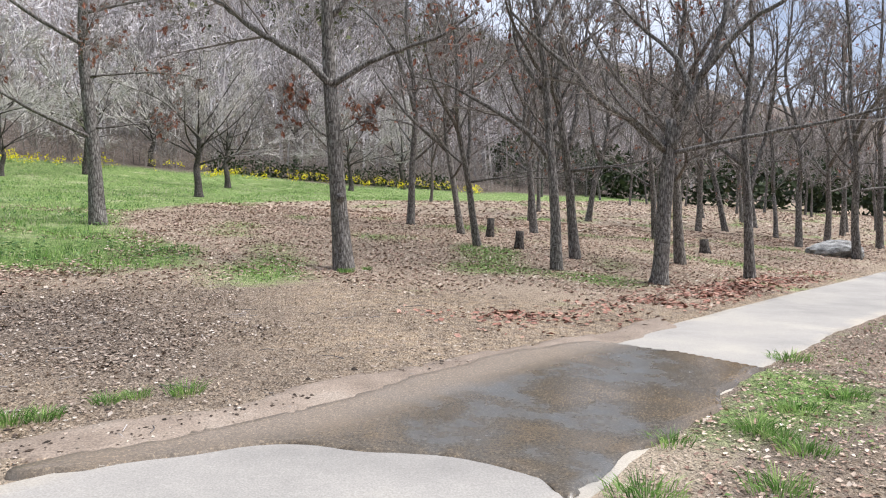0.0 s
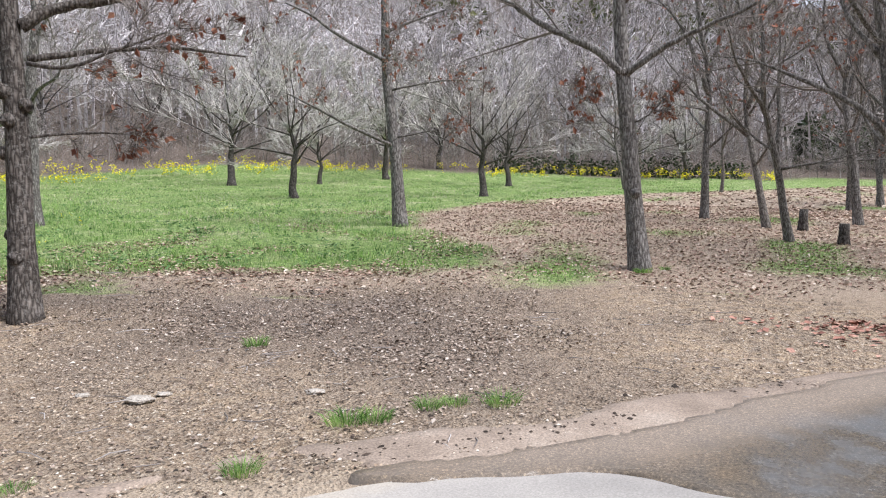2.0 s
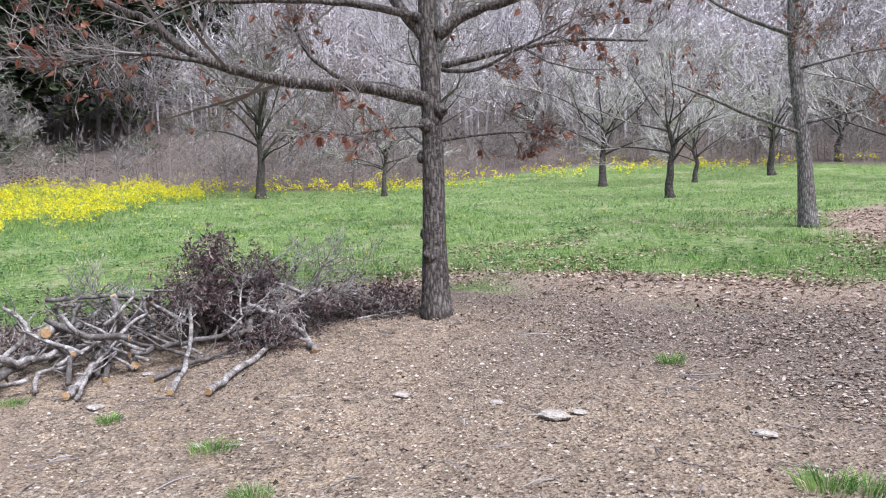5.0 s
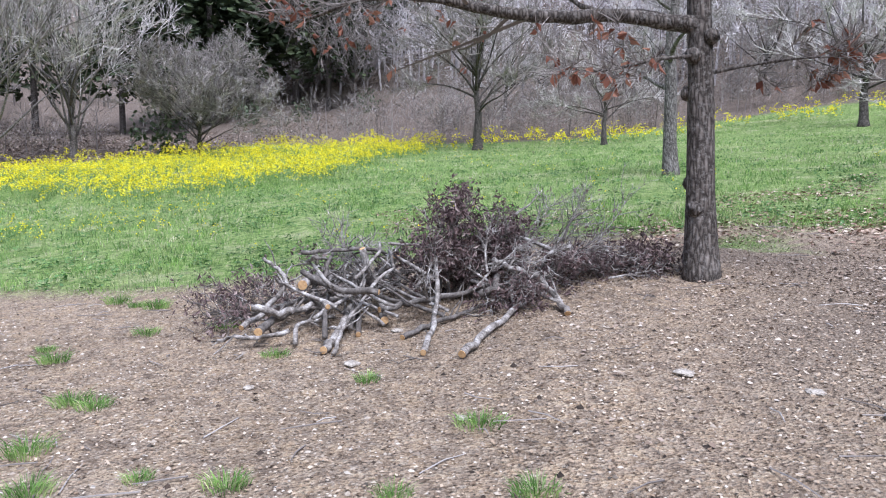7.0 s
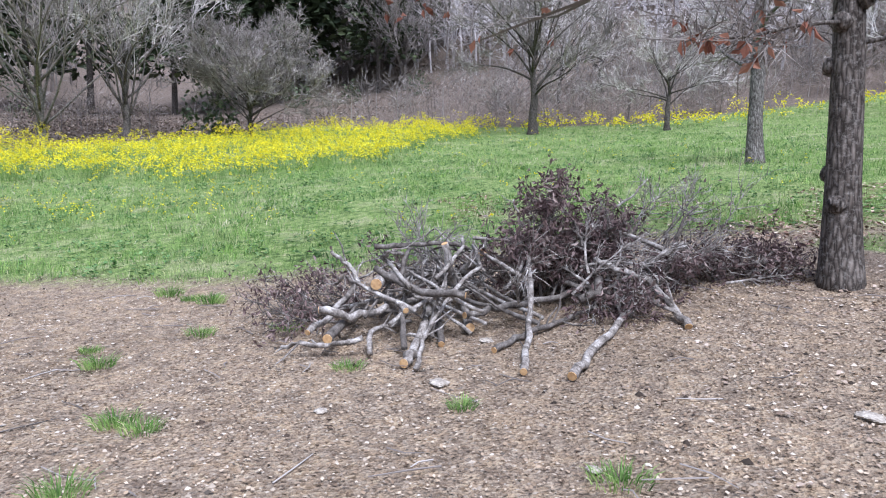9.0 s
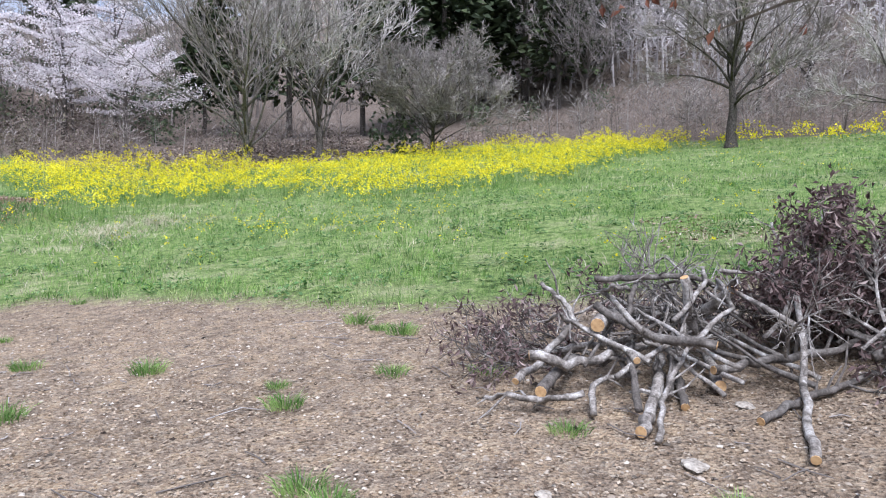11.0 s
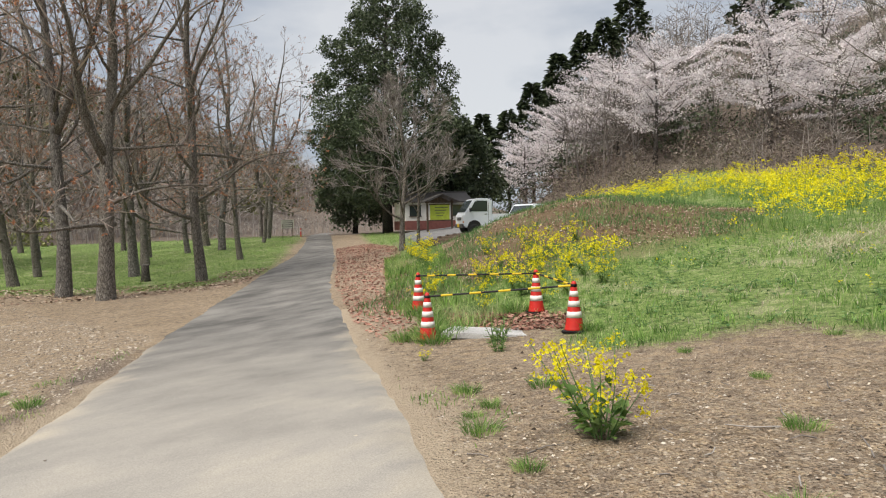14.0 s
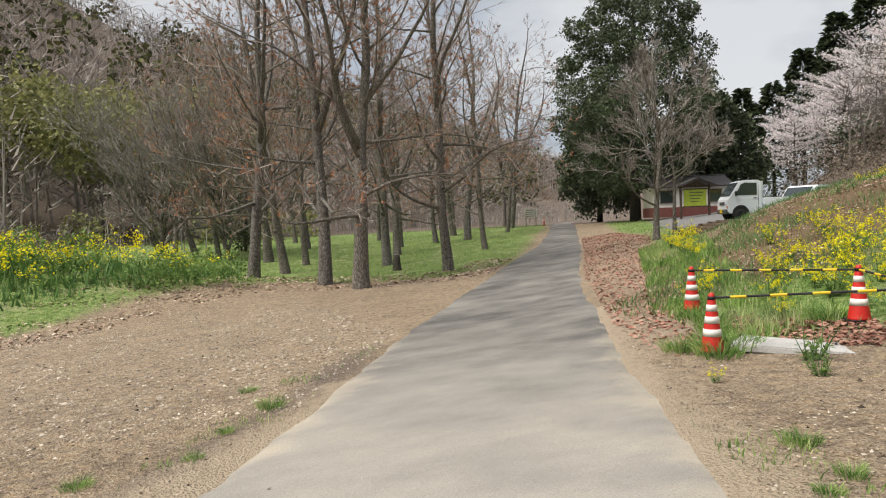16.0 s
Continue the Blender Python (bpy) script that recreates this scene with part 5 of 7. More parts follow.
# ---- things ----
def lathe(profile, n=20):
    """A bmesh turned round z from (radius, z) pairs."""
    bm = bmesh.new()
    rings = [[bm.verts.new((r * math.cos(2 * math.pi * j / n), r * math.sin(2 * math.pi * j / n), z)) for j in range(n)] for r, z in profile]
    for a, b in zip(rings, rings[1:]):
        for j in range(n):
            bm.faces.new((a[j], a[(j + 1) % n], b[(j + 1) % n], b[j]))
    bm.faces.new(rings[0][::-1])
    bm.faces.new(rings[-1])
    for f in bm.faces:
        f.smooth = len(f.verts) == 4
    return bm


def box(size, at=(0, 0, 0), bevel=0.01, turn=None):
    bm = bmesh.new()
    bmesh.ops.create_cube(bm, size=1)
    bmesh.ops.scale(bm, vec=size, verts=bm.verts)
    if bevel:
        bmesh.ops.bevel(bm, geom=bm.edges[:], offset=bevel, segments=2, affect="EDGES")
    if turn:
        bmesh.ops.rotate(bm, cent=(0, 0, 0), matrix=turn.to_3x3(), verts=bm.verts)
    bmesh.ops.translate(bm, vec=at, verts=bm.verts)
    return bm


def prism(outline, depth, bevel=0.0, axis="y"):
    """A side outline of (along, up) pairs drawn out to a width, centred."""
    bm = bmesh.new()
    for s in (-0.5, 0.5):
        vs = [bm.verts.new((x, s * depth, z)) for x, z in outline]
        bm.faces.new(vs)
    bm.verts.ensure_lookup_table()
    n = len(outline)
    for k in range(n):
        bm.faces.new((bm.verts[k], bm.verts[(k + 1) % n], bm.verts[n + (k + 1) % n], bm.verts[n + k]))
    bmesh.ops.recalc_face_normals(bm, faces=bm.faces)
    if bevel:
        bmesh.ops.bevel(bm, geom=bm.edges[:], offset=bevel, segments=2, affect="EDGES")
    return bm


def shifted(bm, v, turn=None):
    if turn:
        bmesh.ops.rotate(bm, cent=(0, 0, 0), matrix=turn.to_3x3(), verts=bm.verts)
    bmesh.ops.translate(bm, vec=v, verts=bm.verts)
    return bm


def rod(a, b, r, n=10):
    a, b = Vector(a), Vector(b)
    buf = Buffer()
    buf.tube([a, b], [r, r], n)
    bm = bmesh.new()
    vs = [bm.verts.new(v) for v in buf.v]
    for f in buf.f:
        bm.faces.new([vs[i] for i in f])
    return bm


RED = plain("red_cone_plastic", (0.62, 0.032, 0.025), 0.45, 0, 0.4, 0.12)
WHITE_BAND = plain("white_reflective_band", (0.8, 0.79, 0.77), 0.4, 0, 0.4, 0.08)
BLACK = plain("black_rubber", (0.025, 0.025, 0.027), 0.6, 0, 0.3, 0.2)
YELLOW = plain("yellow_bar_tape", (0.8, 0.55, 0.03), 0.5, 0, 0.4, 0.12)
WHITE_PAINT = plain("white_car_paint", (0.74, 0.79, 0.86), 0.22, 0, 0.5, 0.03, 1.5)
GREY_PLASTIC = plain("grey_plastic", (0.09, 0.09, 0.095), 0.5)
STEEL = plain("dull_steel", (0.4, 0.4, 0.41), 0.35, 0.8)
LAMP_GLASS = plain("lamp_glass", (0.7, 0.72, 0.74), 0.1, 0, 0.5, 0.05)
AMBER = plain("amber_lens", (0.75, 0.25, 0.03), 0.2)
DARK_TIMBER = rock_like("dark_timber", [(0.3, (0.06, 0.042, 0.03)), (0.7, (0.15, 0.11, 0.08))], 5, 0.85, 0.3, 50, (1, 1, 0.2))
ROOF_TIN = plain("dark_roof_sheet", (0.075, 0.07, 0.07), 0.5, 0.2)
PLASTER = plain("white_plaster", (0.74, 0.72, 0.69), 0.85, 0, 0.2, 0.08)
PINK_WALL = plain("maroon_boards", (0.24, 0.09, 0.08), 0.8)
POSTER = plain("yellow_green_poster", (0.5, 0.6, 0.07), 0.6)
INK = plain("dark_print", (0.09, 0.1, 0.09), 0.7)
SLAB_STONE = rock_like("grey_concrete_slab", [(0.3, (0.42, 0.42, 0.42)), (0.7, (0.6, 0.6, 0.6))], 3, 0.8, 0.2, 80)
BOULDER = rock_like("grey_boulder", [(0.3, (0.12, 0.12, 0.12)), (0.5, (0.32, 0.32, 0.31)), (0.7, (0.55, 0.55, 0.53))], 5, 0.9, 0.6, 40)

glass_mat, gn, gl, gb = material("tinted_car_glass", 0.05, 0, 0.5)
gb.inputs["Base Color"].default_value = (0.03, 0.04, 0.045, 1)
gb.inputs["Coat Weight"].default_value = 0.5


# traffic cones
def traffic_cone(at, turn=0):
    base = new("traffic_cone")
    part("base_plate", box((0.31, 0.31, 0.03), (0, 0, 0.015), 0.012), BLACK, base)
    part("cone_body", lathe([(0.14, 0.025), (0.13, 0.05), (0.122, 0.09), (0.038, 0.66), (0.028, 0.69), (0.016, 0.7)], 24), RED, base)
    for lo, hi in ((0.2, 0.285), (0.35, 0.43), (0.49, 0.565)):
        r = lambda z: 0.122 - (z - 0.09) * (0.084 / 0.57) + 0.003
        part("reflective_band", lathe([(r(lo), lo), (r(hi), hi)], 24), WHITE_BAND, base)
    base.matrix_basis = stand(at, turn)
    return tagged(base, "red traffic cone with white reflective bands in grass", "traffic cone", "cones round the slab")


CONES = [(-11.9, -8.3), (-13.1, -6.6), (-14.0, -8.05), (-13.4, -10.3)]
first_cone = traffic_cone(CONES[0], 12)
for k, at in enumerate(CONES[1:]):
    copy_thing(first_cone, stand(at, 40 * k + 25))


def cone_bar(a, b):
    """A striped bar hung between two cone tops."""
    base = new("barrier_bar")
    pa = Vector((*a, ground_z(*a) + 0.64))
    pb = Vector((*b, ground_z(*b) + 0.64))
    d = (pb - pa).normalized()
    part("pole", rod(-d * 0.04, pb - pa + d * 0.04, 0.014), BLACK, base)
    n = int((pb - pa).length / 0.2)
    for k in range(n):
        if k % 2:
            s = d * ((pb - pa).length * k / n)
            part("yellow_stripe", rod(s, s + d * 0.17, 0.0155), YELLOW, base)
    for s in (0.0, 1.0):
        ring = lathe([(0.034, -0.02), (0.046, -0.02), (0.046, 0.02), (0.034, 0.02)], 14)
        part("end_ring", shifted(ring, (pb - pa) * s), BLACK, base)
    base.location = pa
    return tagged(base, "black and yellow striped bar resting on cones", "barrier bar", "bars between the cones")


cone_bar(CONES[0], CONES[1])
cone_bar(CONES[3], CONES[2])
cone_bar(CONES[1], CONES[2])

slab = mesh_object("concrete_slab", [], [], SLAB_STONE)
bm = box((1.75, 0.62, 0.09), (0, 0, 0.02), 0.015)
bm.to_mesh(slab.data)
bm.free()
slab.location, slab.rotation_euler = (-12.75, -7.6, ground_z(-12.75, -7.6) - 0.035), (0, radians(1), radians(122))
tagged(slab, "pale grey concrete slab lying flush in the ground", "slab")


# the small white truck in the car park
def wheel(at, parent, r=0.27, w=0.15):
    turn = Matrix.Rotation(radians(90), 4, "X")
    tyre = part("wheel", shifted(lathe([(r * 0.62, -w / 2), (r * 0.92, -w / 2), (r, -w * 0.3), (r, w * 0.3), (r * 0.92, w / 2), (r * 0.62, w / 2)], 28), at, turn), BLACK, parent)
    part("rim", shifted(lathe([(r * 0.6, -w * 0.42), (r * 0.6, -w * 0.3), (r * 0.2, -w * 0.2), (r * 0.2, w * 0.2), (r * 0.6, w * 0.3), (r * 0.6, w * 0.42)], 20), at, turn), STEEL, tyre)


def kei_truck(at, turn):
    t = new("pickup_truck")
    cab = prism([(0.28, 0.36), (0.28, 1.62), (0.42, 1.72), (1.0, 1.73), (1.18, 1.66), (1.58, 1.06), (1.68, 0.92), (1.7, 0.4), (1.5, 0.36)], 1.42, 0.03)
    body = part("cab", cab, WHITE_PAINT, t)
    for s in (-1, 1):
        y = s * 0.715
        part("side_window", shifted(prism([(0.5, 1.1), (0.5, 1.6), (0.98, 1.62), (1.13, 1.56), (1.36, 1.12)], 0.012), (0, y, 0)), glass_mat, body)
        part("door_seam", box((0.012, 0.008, 1.1), (0.44, s * 0.713, 0.98), 0), GREY_PLASTIC, body)
        part("door_handle", box((0.13, 0.03, 0.035), (0.58, s * 0.722, 0.98), 0.008), GREY_PLASTIC, body)
        part("wheel_arch", shifted(lathe([(0.34, -0.02), (0.34, 0.02)], 28), (1.15, s * 0.705, 0.36), Matrix.Rotation(radians(90), 4, "X")), BLACK, body)
        part("door_mirror", box((0.07, 0.14, 0.2), (1.36, s * 0.82, 1.18), 0.02), BLACK, body)
        part("headlight", box((0.06, 0.24, 0.17), (1.67, s * 0.52, 0.8), 0.02), LAMP_GLASS, t)
        part("indicator", box((0.05, 0.07, 0.1), (1.675, s * 0.66, 0.62), 0.01), AMBER, t)
    part("windscreen", shifted(box((0.012, 1.24, 0.66), (0, 0, 0), 0.004), (1.4, 0, 1.37), Matrix.Rotation(radians(-33.7), 4, "Y")), glass_mat, body)
    part("grille", box((0.03, 0.66, 0.14), (1.7, 0, 0.78), 0.008), GREY_PLASTIC, t)
    part("bumper", box((0.14, 1.4, 0.2), (1.66, 0, 0.44), 0.03), GREY_PLASTIC, t)
    part("number_plate", box((0.012, 0.33, 0.165), (1.745, 0, 0.46), 0.002), YELLOW, t)
    part("load_bed", box((1.92, 1.4, 0.06), (-0.74, 0, 0.66), 0.01), WHITE_PAINT, t)
    for s in (-1, 1):
        part("bed_side", box((1.92, 0.03, 0.3), (-0.74, s * 0.7, 0.83), 0.008), WHITE_PAINT, t)
        part("chassis_rail", box((3.0, 0.08, 0.12), (0.0, s * 0.35, 0.48), 0.01), BLACK, t)
        part("cab_guard_post", rod((0.24, s * 0.6, 0.68), (0.24, s * 0.6, 1.66), 0.02), WHITE_PAINT, t)
    part("tailgate", box((0.03, 1.4, 0.3), (-1.7, 0, 0.83), 0.008), WHITE_PAINT, t)
    part("rear_window", box((0.012, 1.0, 0.36), (0.272, 0, 1.36), 0), glass_mat, body)
    for x in (1.15, -0.75):
        for s in (-1, 1):
            wheel((x, s * 0.66, 0.27), t)
    t.matrix_basis = stand(at, turn)
    return tagged(t, "small white pickup truck parked above the leafy bank", "truck")


kei_truck((-29.9, -24.4), -28)


def van(at, turn):
    v = new("parked_car")
    body = part("body", prism([(-1.6, 0.28), (-1.62, 1.0), (-1.35, 1.42), (0.5, 1.45), (0.72, 1.38), (1.2, 0.92), (1.66, 0.8), (1.68, 0.3)], 1.44, 0.04), WHITE_PAINT, v)
    for s in (-1, 1):
        part("side_window", shifted(prism([(-1.3, 0.98), (-1.2, 1.32), (0.5, 1.34), (0.95, 0.98)], 0.012), (0, s * 0.726, 0)), glass_mat, body)
        for x in (-1.05, 1.1):
            wheel((x, s * 0.66, 0.28), v, 0.28)
    part("windscreen", shifted(box((0.012, 1.25, 0.6)), (0.98, 0, 1.16), Matrix.Rotation(radians(-46), 4, "Y")), glass_mat, body)
    v.matrix_basis = stand(at, turn)
    return tagged(v, "small white car mostly hidden behind the bank", "car")


van((-35.0, -26.4), 8)


def notice_board(at, turn):
    b = new("notice_board")
    for s in (-1, 1):
        part("post", box((0.13, 0.13, 2.3), (s * 0.95, 0, 1.1), 0.01), DARK_TIMBER, b)
        part("roof_slope", box((1.6, 1.3, 0.06), (s * 0.68, 0, 2.38), 0.01, Matrix.Rotation(radians(s * 22), 4, "Y")), ROOF_TIN, b)
    part("gable_board", prism([(-0.95, 2.1), (0, 2.5), (0.95, 2.1)], 0.05), DARK_TIMBER, b)
    part("tie_beam", box((2.2, 0.12, 0.12), (0, 0, 2.1), 0.01), DARK_TIMBER, b)
    panel = part("panel", box((1.5, 0.05, 1.1), (0, 0.03, 1.35), 0.005), POSTER, b, "yellow-green printed map panel")
    for k in range(4):
        part("print_line", box((1.0 - 0.16 * k, 0.006, 0.05), (-0.1 + 0.05 * k, 0.06, 1.7 - 0.2 * k), 0), INK, panel)
    part("panel_frame", box((1.66, 0.035, 0.09), (0, 0.04, 1.94), 0.004), DARK_TIMBER, b)
    part("panel_frame", box((1.66, 0.035, 0.09), (0, 0.04, 0.77), 0.004), DARK_TIMBER, b)
    b.matrix_basis = stand(at, turn)
    return tagged(b, "roofed wooden notice board with a yellow-green map", "notice board")


notice_board((-39.5, -39.1), -22)


def shed(at, turn):
    s = new("small_building")
    part("wall", box((5.2, 3.0, 2.2), (0, 0, 1.1), 0.01), PLASTER, s)
    part("wainscot", box((5.26, 3.06, 0.7), (0, 0, 0.35), 0.01), PINK_WALL, s)
    for k in range(2):
        part("roof", box((6.0, 2.1, 0.08), (0, -0.85 + 1.7 * k, 2.55), 0.01, Matrix.Rotation(radians(24 - 48 * k), 4, "X")), ROOF_TIN, s)
    for x in (-1.7, 0.1, 1.8):
        w = part("window", box((0.9, 0.05, 0.8), (x, 1.53, 1.45), 0.005), glass_mat, s)
        part("window_frame", box((1.02, 0.04, 0.07), (x, 1.54, 1.88), 0.004), DARK_TIMBER, w)
        part("window_sill", box((1.02, 0.07, 0.05), (x, 1.55, 1.03), 0.004), DARK_TIMBER, w)
    s.matrix_basis = stand(at, turn)
    return tagged(s, "low white-walled park building with a dark roof", "building")


shed((-42.2, -43.2), -22)


def road_sign(at, turn):
    s = new("information_sign")
    for x in (-0.42, 0.42):
        part("post", rod((x, 0, -0.1), (x, 0, 1.15), 0.03), DARK_TIMBER, s)
    p = part("panel", box((1.1, 0.04, 0.75), (0, 0, 1.12), 0.005), PLASTER, s)
    for k in range(4):
        part("print_line", box((0.86, 0.006, 0.06), (0, 0.024, 1.38 - 0.17 * k), 0), INK, p)
    s.matrix_basis = stand(at, turn)
    return tagged(s, "white information sign with dark lines of writing", "sign")


road_sign((-35.6, -54.4), -20)
marker = new("marker_post")
part("post", rod((0, 0, -0.1), (0, 0, 0.7), 0.05, 14), RED, marker)
part("reflective_band", rod((0, 0, 0.45), (0, 0, 0.55), 0.052, 14), WHITE_BAND, marker)
marker.location = (-37.1, -54.8, ground_z(-37.1, -54.8))
tagged(marker, "small orange marker post at the road's edge", "post")

for k in range(6):
    f = k / 5
    x, y = -22.6 - 4.4 * f, -20.4 - 2.5 * f
    step = new("log_step")
    part("tread_log", rod((-0.55, 0, 0.06), (0.55, 0, 0.06), 0.1, 12), DARK_TIMBER, step)
    for s in (-0.42, 0.42):
        part("stake", rod((s, 0.1, -0.2), (s, 0.1, 0.16), 0.035, 8), DARK_TIMBER, step)
    step.location, step.rotation_euler = (x, y, ground_z(x, y) + 0.04), (0, 0, radians(-62))
    tagged(step, "weathered log step set into the leafy bank", "step", "log steps up the bank")


def rock(name, at, size, seed, mat, label, category="rock"):
    rng = random.Random(seed)
    bm = bmesh.new()
    bmesh.ops.create_icosphere(bm, subdivisions=4, radius=1)
    off = Vector((rng.uniform(0, 40), rng.uniform(0, 40), 0))
    for v in bm.verts:
        p = v.co.copy()
        k = 1 + 0.28 * noise.noise(p * 1.4 + off) + 0.12 * noise.noise(p * 3.6 + off) + 0.05 * noise.noise(p * 9 + off)
        v.co = Vector((p.x * size[0], p.y * size[1], p.z * size[2])) * k
    ob = mesh_object(name, [], [], mat)
    bm.to_mesh(ob.data)
    bm.free()
    ob.location = (at[0], at[1], ground_z(*at) + size[2] * 0.45)
    return tagged(ob, label, category)


rock("boulder", (11.3, 20.2), (0.75, 0.5, 0.3), 3, BOULDER, "grey lichen-spotted boulder on the grass by the road")
STONE = rock_like("pale_flat_stone", [(0.3, (0.3, 0.265, 0.225)), (0.7, (0.52, 0.48, 0.42))], 9, 0.9, 0.4, 60)
for k, (x, y, s) in enumerate([(-4.48, 4.33, 0.085), (-4.4, 4.5, 0.05), (-3.31, 4.91, 0.06), (-5.0, 4.29, 0.05), (-5.73, 3.95, 0.06), (-8.0, 2.7, 0.05), (-7.35, 2.1, 0.06), (-7.2, 1.3, 0.04), (-5.9, 2.4, 0.035)]):
    rock("stone", (x, y), (s * 1.3, s, s * 0.35), 20 + k, STONE, "flat pale stone half sunk in the gravel", "stone")


def cut_wood():
    m, n, l, b = material("fresh_cut_wood", 0.8, 0, 0.2)
    co = place_coords(n, l)
    noise_n = nd(n, "ShaderNodeTexNoise", Scale=40.0, Detail=4.0)
    l.new(co, noise_n.inputs["Vector"])
    r = ramp(n, [(0.3, (0.42, 0.25, 0.12)), (0.6, (0.62, 0.42, 0.22))])
    l.new(noise_n.outputs["Fac"], r.inputs["Fac"]), l.new(r.outputs["Color"], b.inputs["Base Color"])
    return m


CUT_WOOD = cut_wood()
LOG_BARK = rock_like("lichened_branch_bark", [(0.36, (0.11, 0.1, 0.09)), (0.47, (0.25, 0.228, 0.208)), (0.56, (0.38, 0.36, 0.338)), (0.68, (0.62, 0.61, 0.59))], 13, 0.9, 0.5, 70)
GREY_LOG_BARK = rock_like("dark_branch_bark", [(0.34, (0.075, 0.067, 0.06)), (0.52, (0.155, 0.14, 0.128)), (0.72, (0.3, 0.288, 0.27))], 12, 0.92, 0.5, 70)
PURPLE_LEAF = island_material("withered_leaves", [(0.0, (0.075, 0.05, 0.05)), (0.5, (0.15, 0.105, 0.102)), (0.85, (0.26, 0.195, 0.186)), (1.0, (0.42, 0.35, 0.325))], 0.7, 0.3, 0.15)

for k, (x, y, h, r) in enumerate([(1.77, 16.4, 0.42, 0.1), (1.25, 18.7, 0.5, 0.1), (-15.3, -29.9, 0.65, 0.16), (6.9, 18.5, 0.35, 0.12)]):
    s = new("tree_stump")
    part("stump", lathe([(r * 1.5, -0.08), (r * 1.2, 0.06), (r, h * 0.5), (r * 0.95, h)], 14), DARK_BARK, s)
    part("cut_face", shifted(lathe([(r * 0.9, 0), (r * 0.9, 0.006)], 14), (0, 0, h)), GREY_LOG_BARK, s)
    s.matrix_basis = stand((x, y), 50 * k, 1, (3, 4))
    tagged(s, "short dark tree stump standing in dead leaves", "stump")

# ---- the brushwood pile ----
log_count = 0


def log(points, r0, r1):
    """A cut branch through a few points given over the ground, with rough bark, side snags and a pale sawn end."""
    global log_count
    log_count += 1
    rng = random.Random(700 + log_count)
    base = new("cut_branch")
    o = Vector(points[0])
    o.z += ground_z(o.x, o.y)
    pts = [Vector((x, y, z + ground_z(x, y) + 0.01)) - o for x, y, z in points]
    fine = []
    for a, b in zip(pts, pts[1:]):
        for k in range(4):
            fine.append(a.lerp(b, k / 4) + rand_dir(rng) * (r0 * 0.3 + 0.006))
    fine.append(pts[-1])
    radii = [0.9 * (r0 + (r1 - r0) * k / (len(fine) - 1)) * rng.uniform(0.93, 1.1) for k in range(len(fine))]
    wood, end = Buffer(), Buffer()
    bark = LOG_BARK if log_count % 3 else GREY_LOG_BARK
    wood.tube(fine, radii, 10)
    for _ in range(3 if r0 > 0.03 else 4):
        p, d = along(fine, rng.uniform(0.25, 0.95))
        q = tilted(d, rng.uniform(35, 70), rng)
        ln = rng.uniform(0.06, 0.34)
        snag = Buffer()
        snag.tube([p, p + q * ln * 0.5, p + (q + rand_dir(rng) * 0.2) * ln], [r1 * 0.5, r1 * 0.4, r1 * 0.2], 6)
        snag.make("side_twig", bark, base)
    d = (fine[0] - fine[1]).normalized()
    end.tube([fine[0] - d * 0.002, fine[0] + d * 0.004], [radii[0] * 0.93, radii[0] * 0.9], 10)
    wood.make("branch_wood", bark, base, True)
    if r0 > 0.0295:
        tagged(end.make("sawn_end", CUT_WOOD, base), "pale orange sawn end")
    base.location = o
    return tagged(base, "lichened grey cut branch in the brushwood pile", "cut branch", "branches of the pile")


log([(-8.56, 1.96, 0.42), (-9.05, 2.32, 0.32), (-9.46, 2.81, 0.21)], 0.053, 0.043)
log([(-8.40, 1.47, 0.29), (-8.40, 1.72, 0.21), (-8.49, 2.02, 0.21), (-8.63, 2.34, 0.23)], 0.038, 0.030)
log([(-8.19, 1.51, 0.11), (-8.46, 1.67, 0.14), (-8.82, 1.90, 0.10)], 0.043, 0.038)
log([(-8.41, 1.39, 0.12), (-8.67, 1.65, 0.20), (-8.73, 1.85, 0.39), (-8.84, 1.79, 0.53), (-8.97, 1.67, 0.62)], 0.030, 0.017)
log([(-8.14, 1.75, 0.11), (-8.18, 1.55, 0.09), (-8.27, 1.32, 0.09), (-8.36, 1.13, 0.05)], 0.027, 0.017)
log([(-8.08, 2.54, 0.36), (-8.29, 2.30, 0.36), (-8.47, 2.14, 0.41), (-8.70, 1.99, 0.50)], 0.034, 0.030)
log([(-7.74, 1.98, 0.03), (-7.97, 2.10, 0.03), (-8.34, 2.29, 0.07), (-8.71, 2.46, 0.09)], 0.043, 0.038)
log([(-7.63, 2.03, 0.02), (-7.95, 2.17, 0.10), (-8.22, 2.36, 0.18), (-8.39, 2.53, 0.26)], 0.021, 0.015)
log([(-8.02, 2.35, 0.03), (-8.31, 2.42, 0.06), (-8.79, 2.56, 0.05)], 0.030, 0.025)
log([(-8.17, 2.63, 0.04), (-8.46, 2.69, 0.10), (-8.95, 2.81, 0.15)], 0.043, 0.034)
log([(-7.23, 2.66, 0.03), (-7.74, 2.93, 0.02), (-8.07, 3.11, 0.12), (-8.36, 3.22, 0.51)], 0.030, 0.021)
log([(-7.72, 2.65, 0.03), (-7.90, 2.96, 0.02), (-8.03, 3.32, 0.02), (-8.17, 3.76, 0.03)], 0.030, 0.019)
log([(-6.98, 2.90, 0.03), (-7.34, 3.25, 0.04), (-7.83, 3.82, 0.03), (-8.16, 4.25, 0.04)], 0.038, 0.025)
log([(-7.84, 3.80, 0.02), (-8.03, 3.86, 0.18), (-8.20, 4.00, 0.31)], 0.019, 0.013)
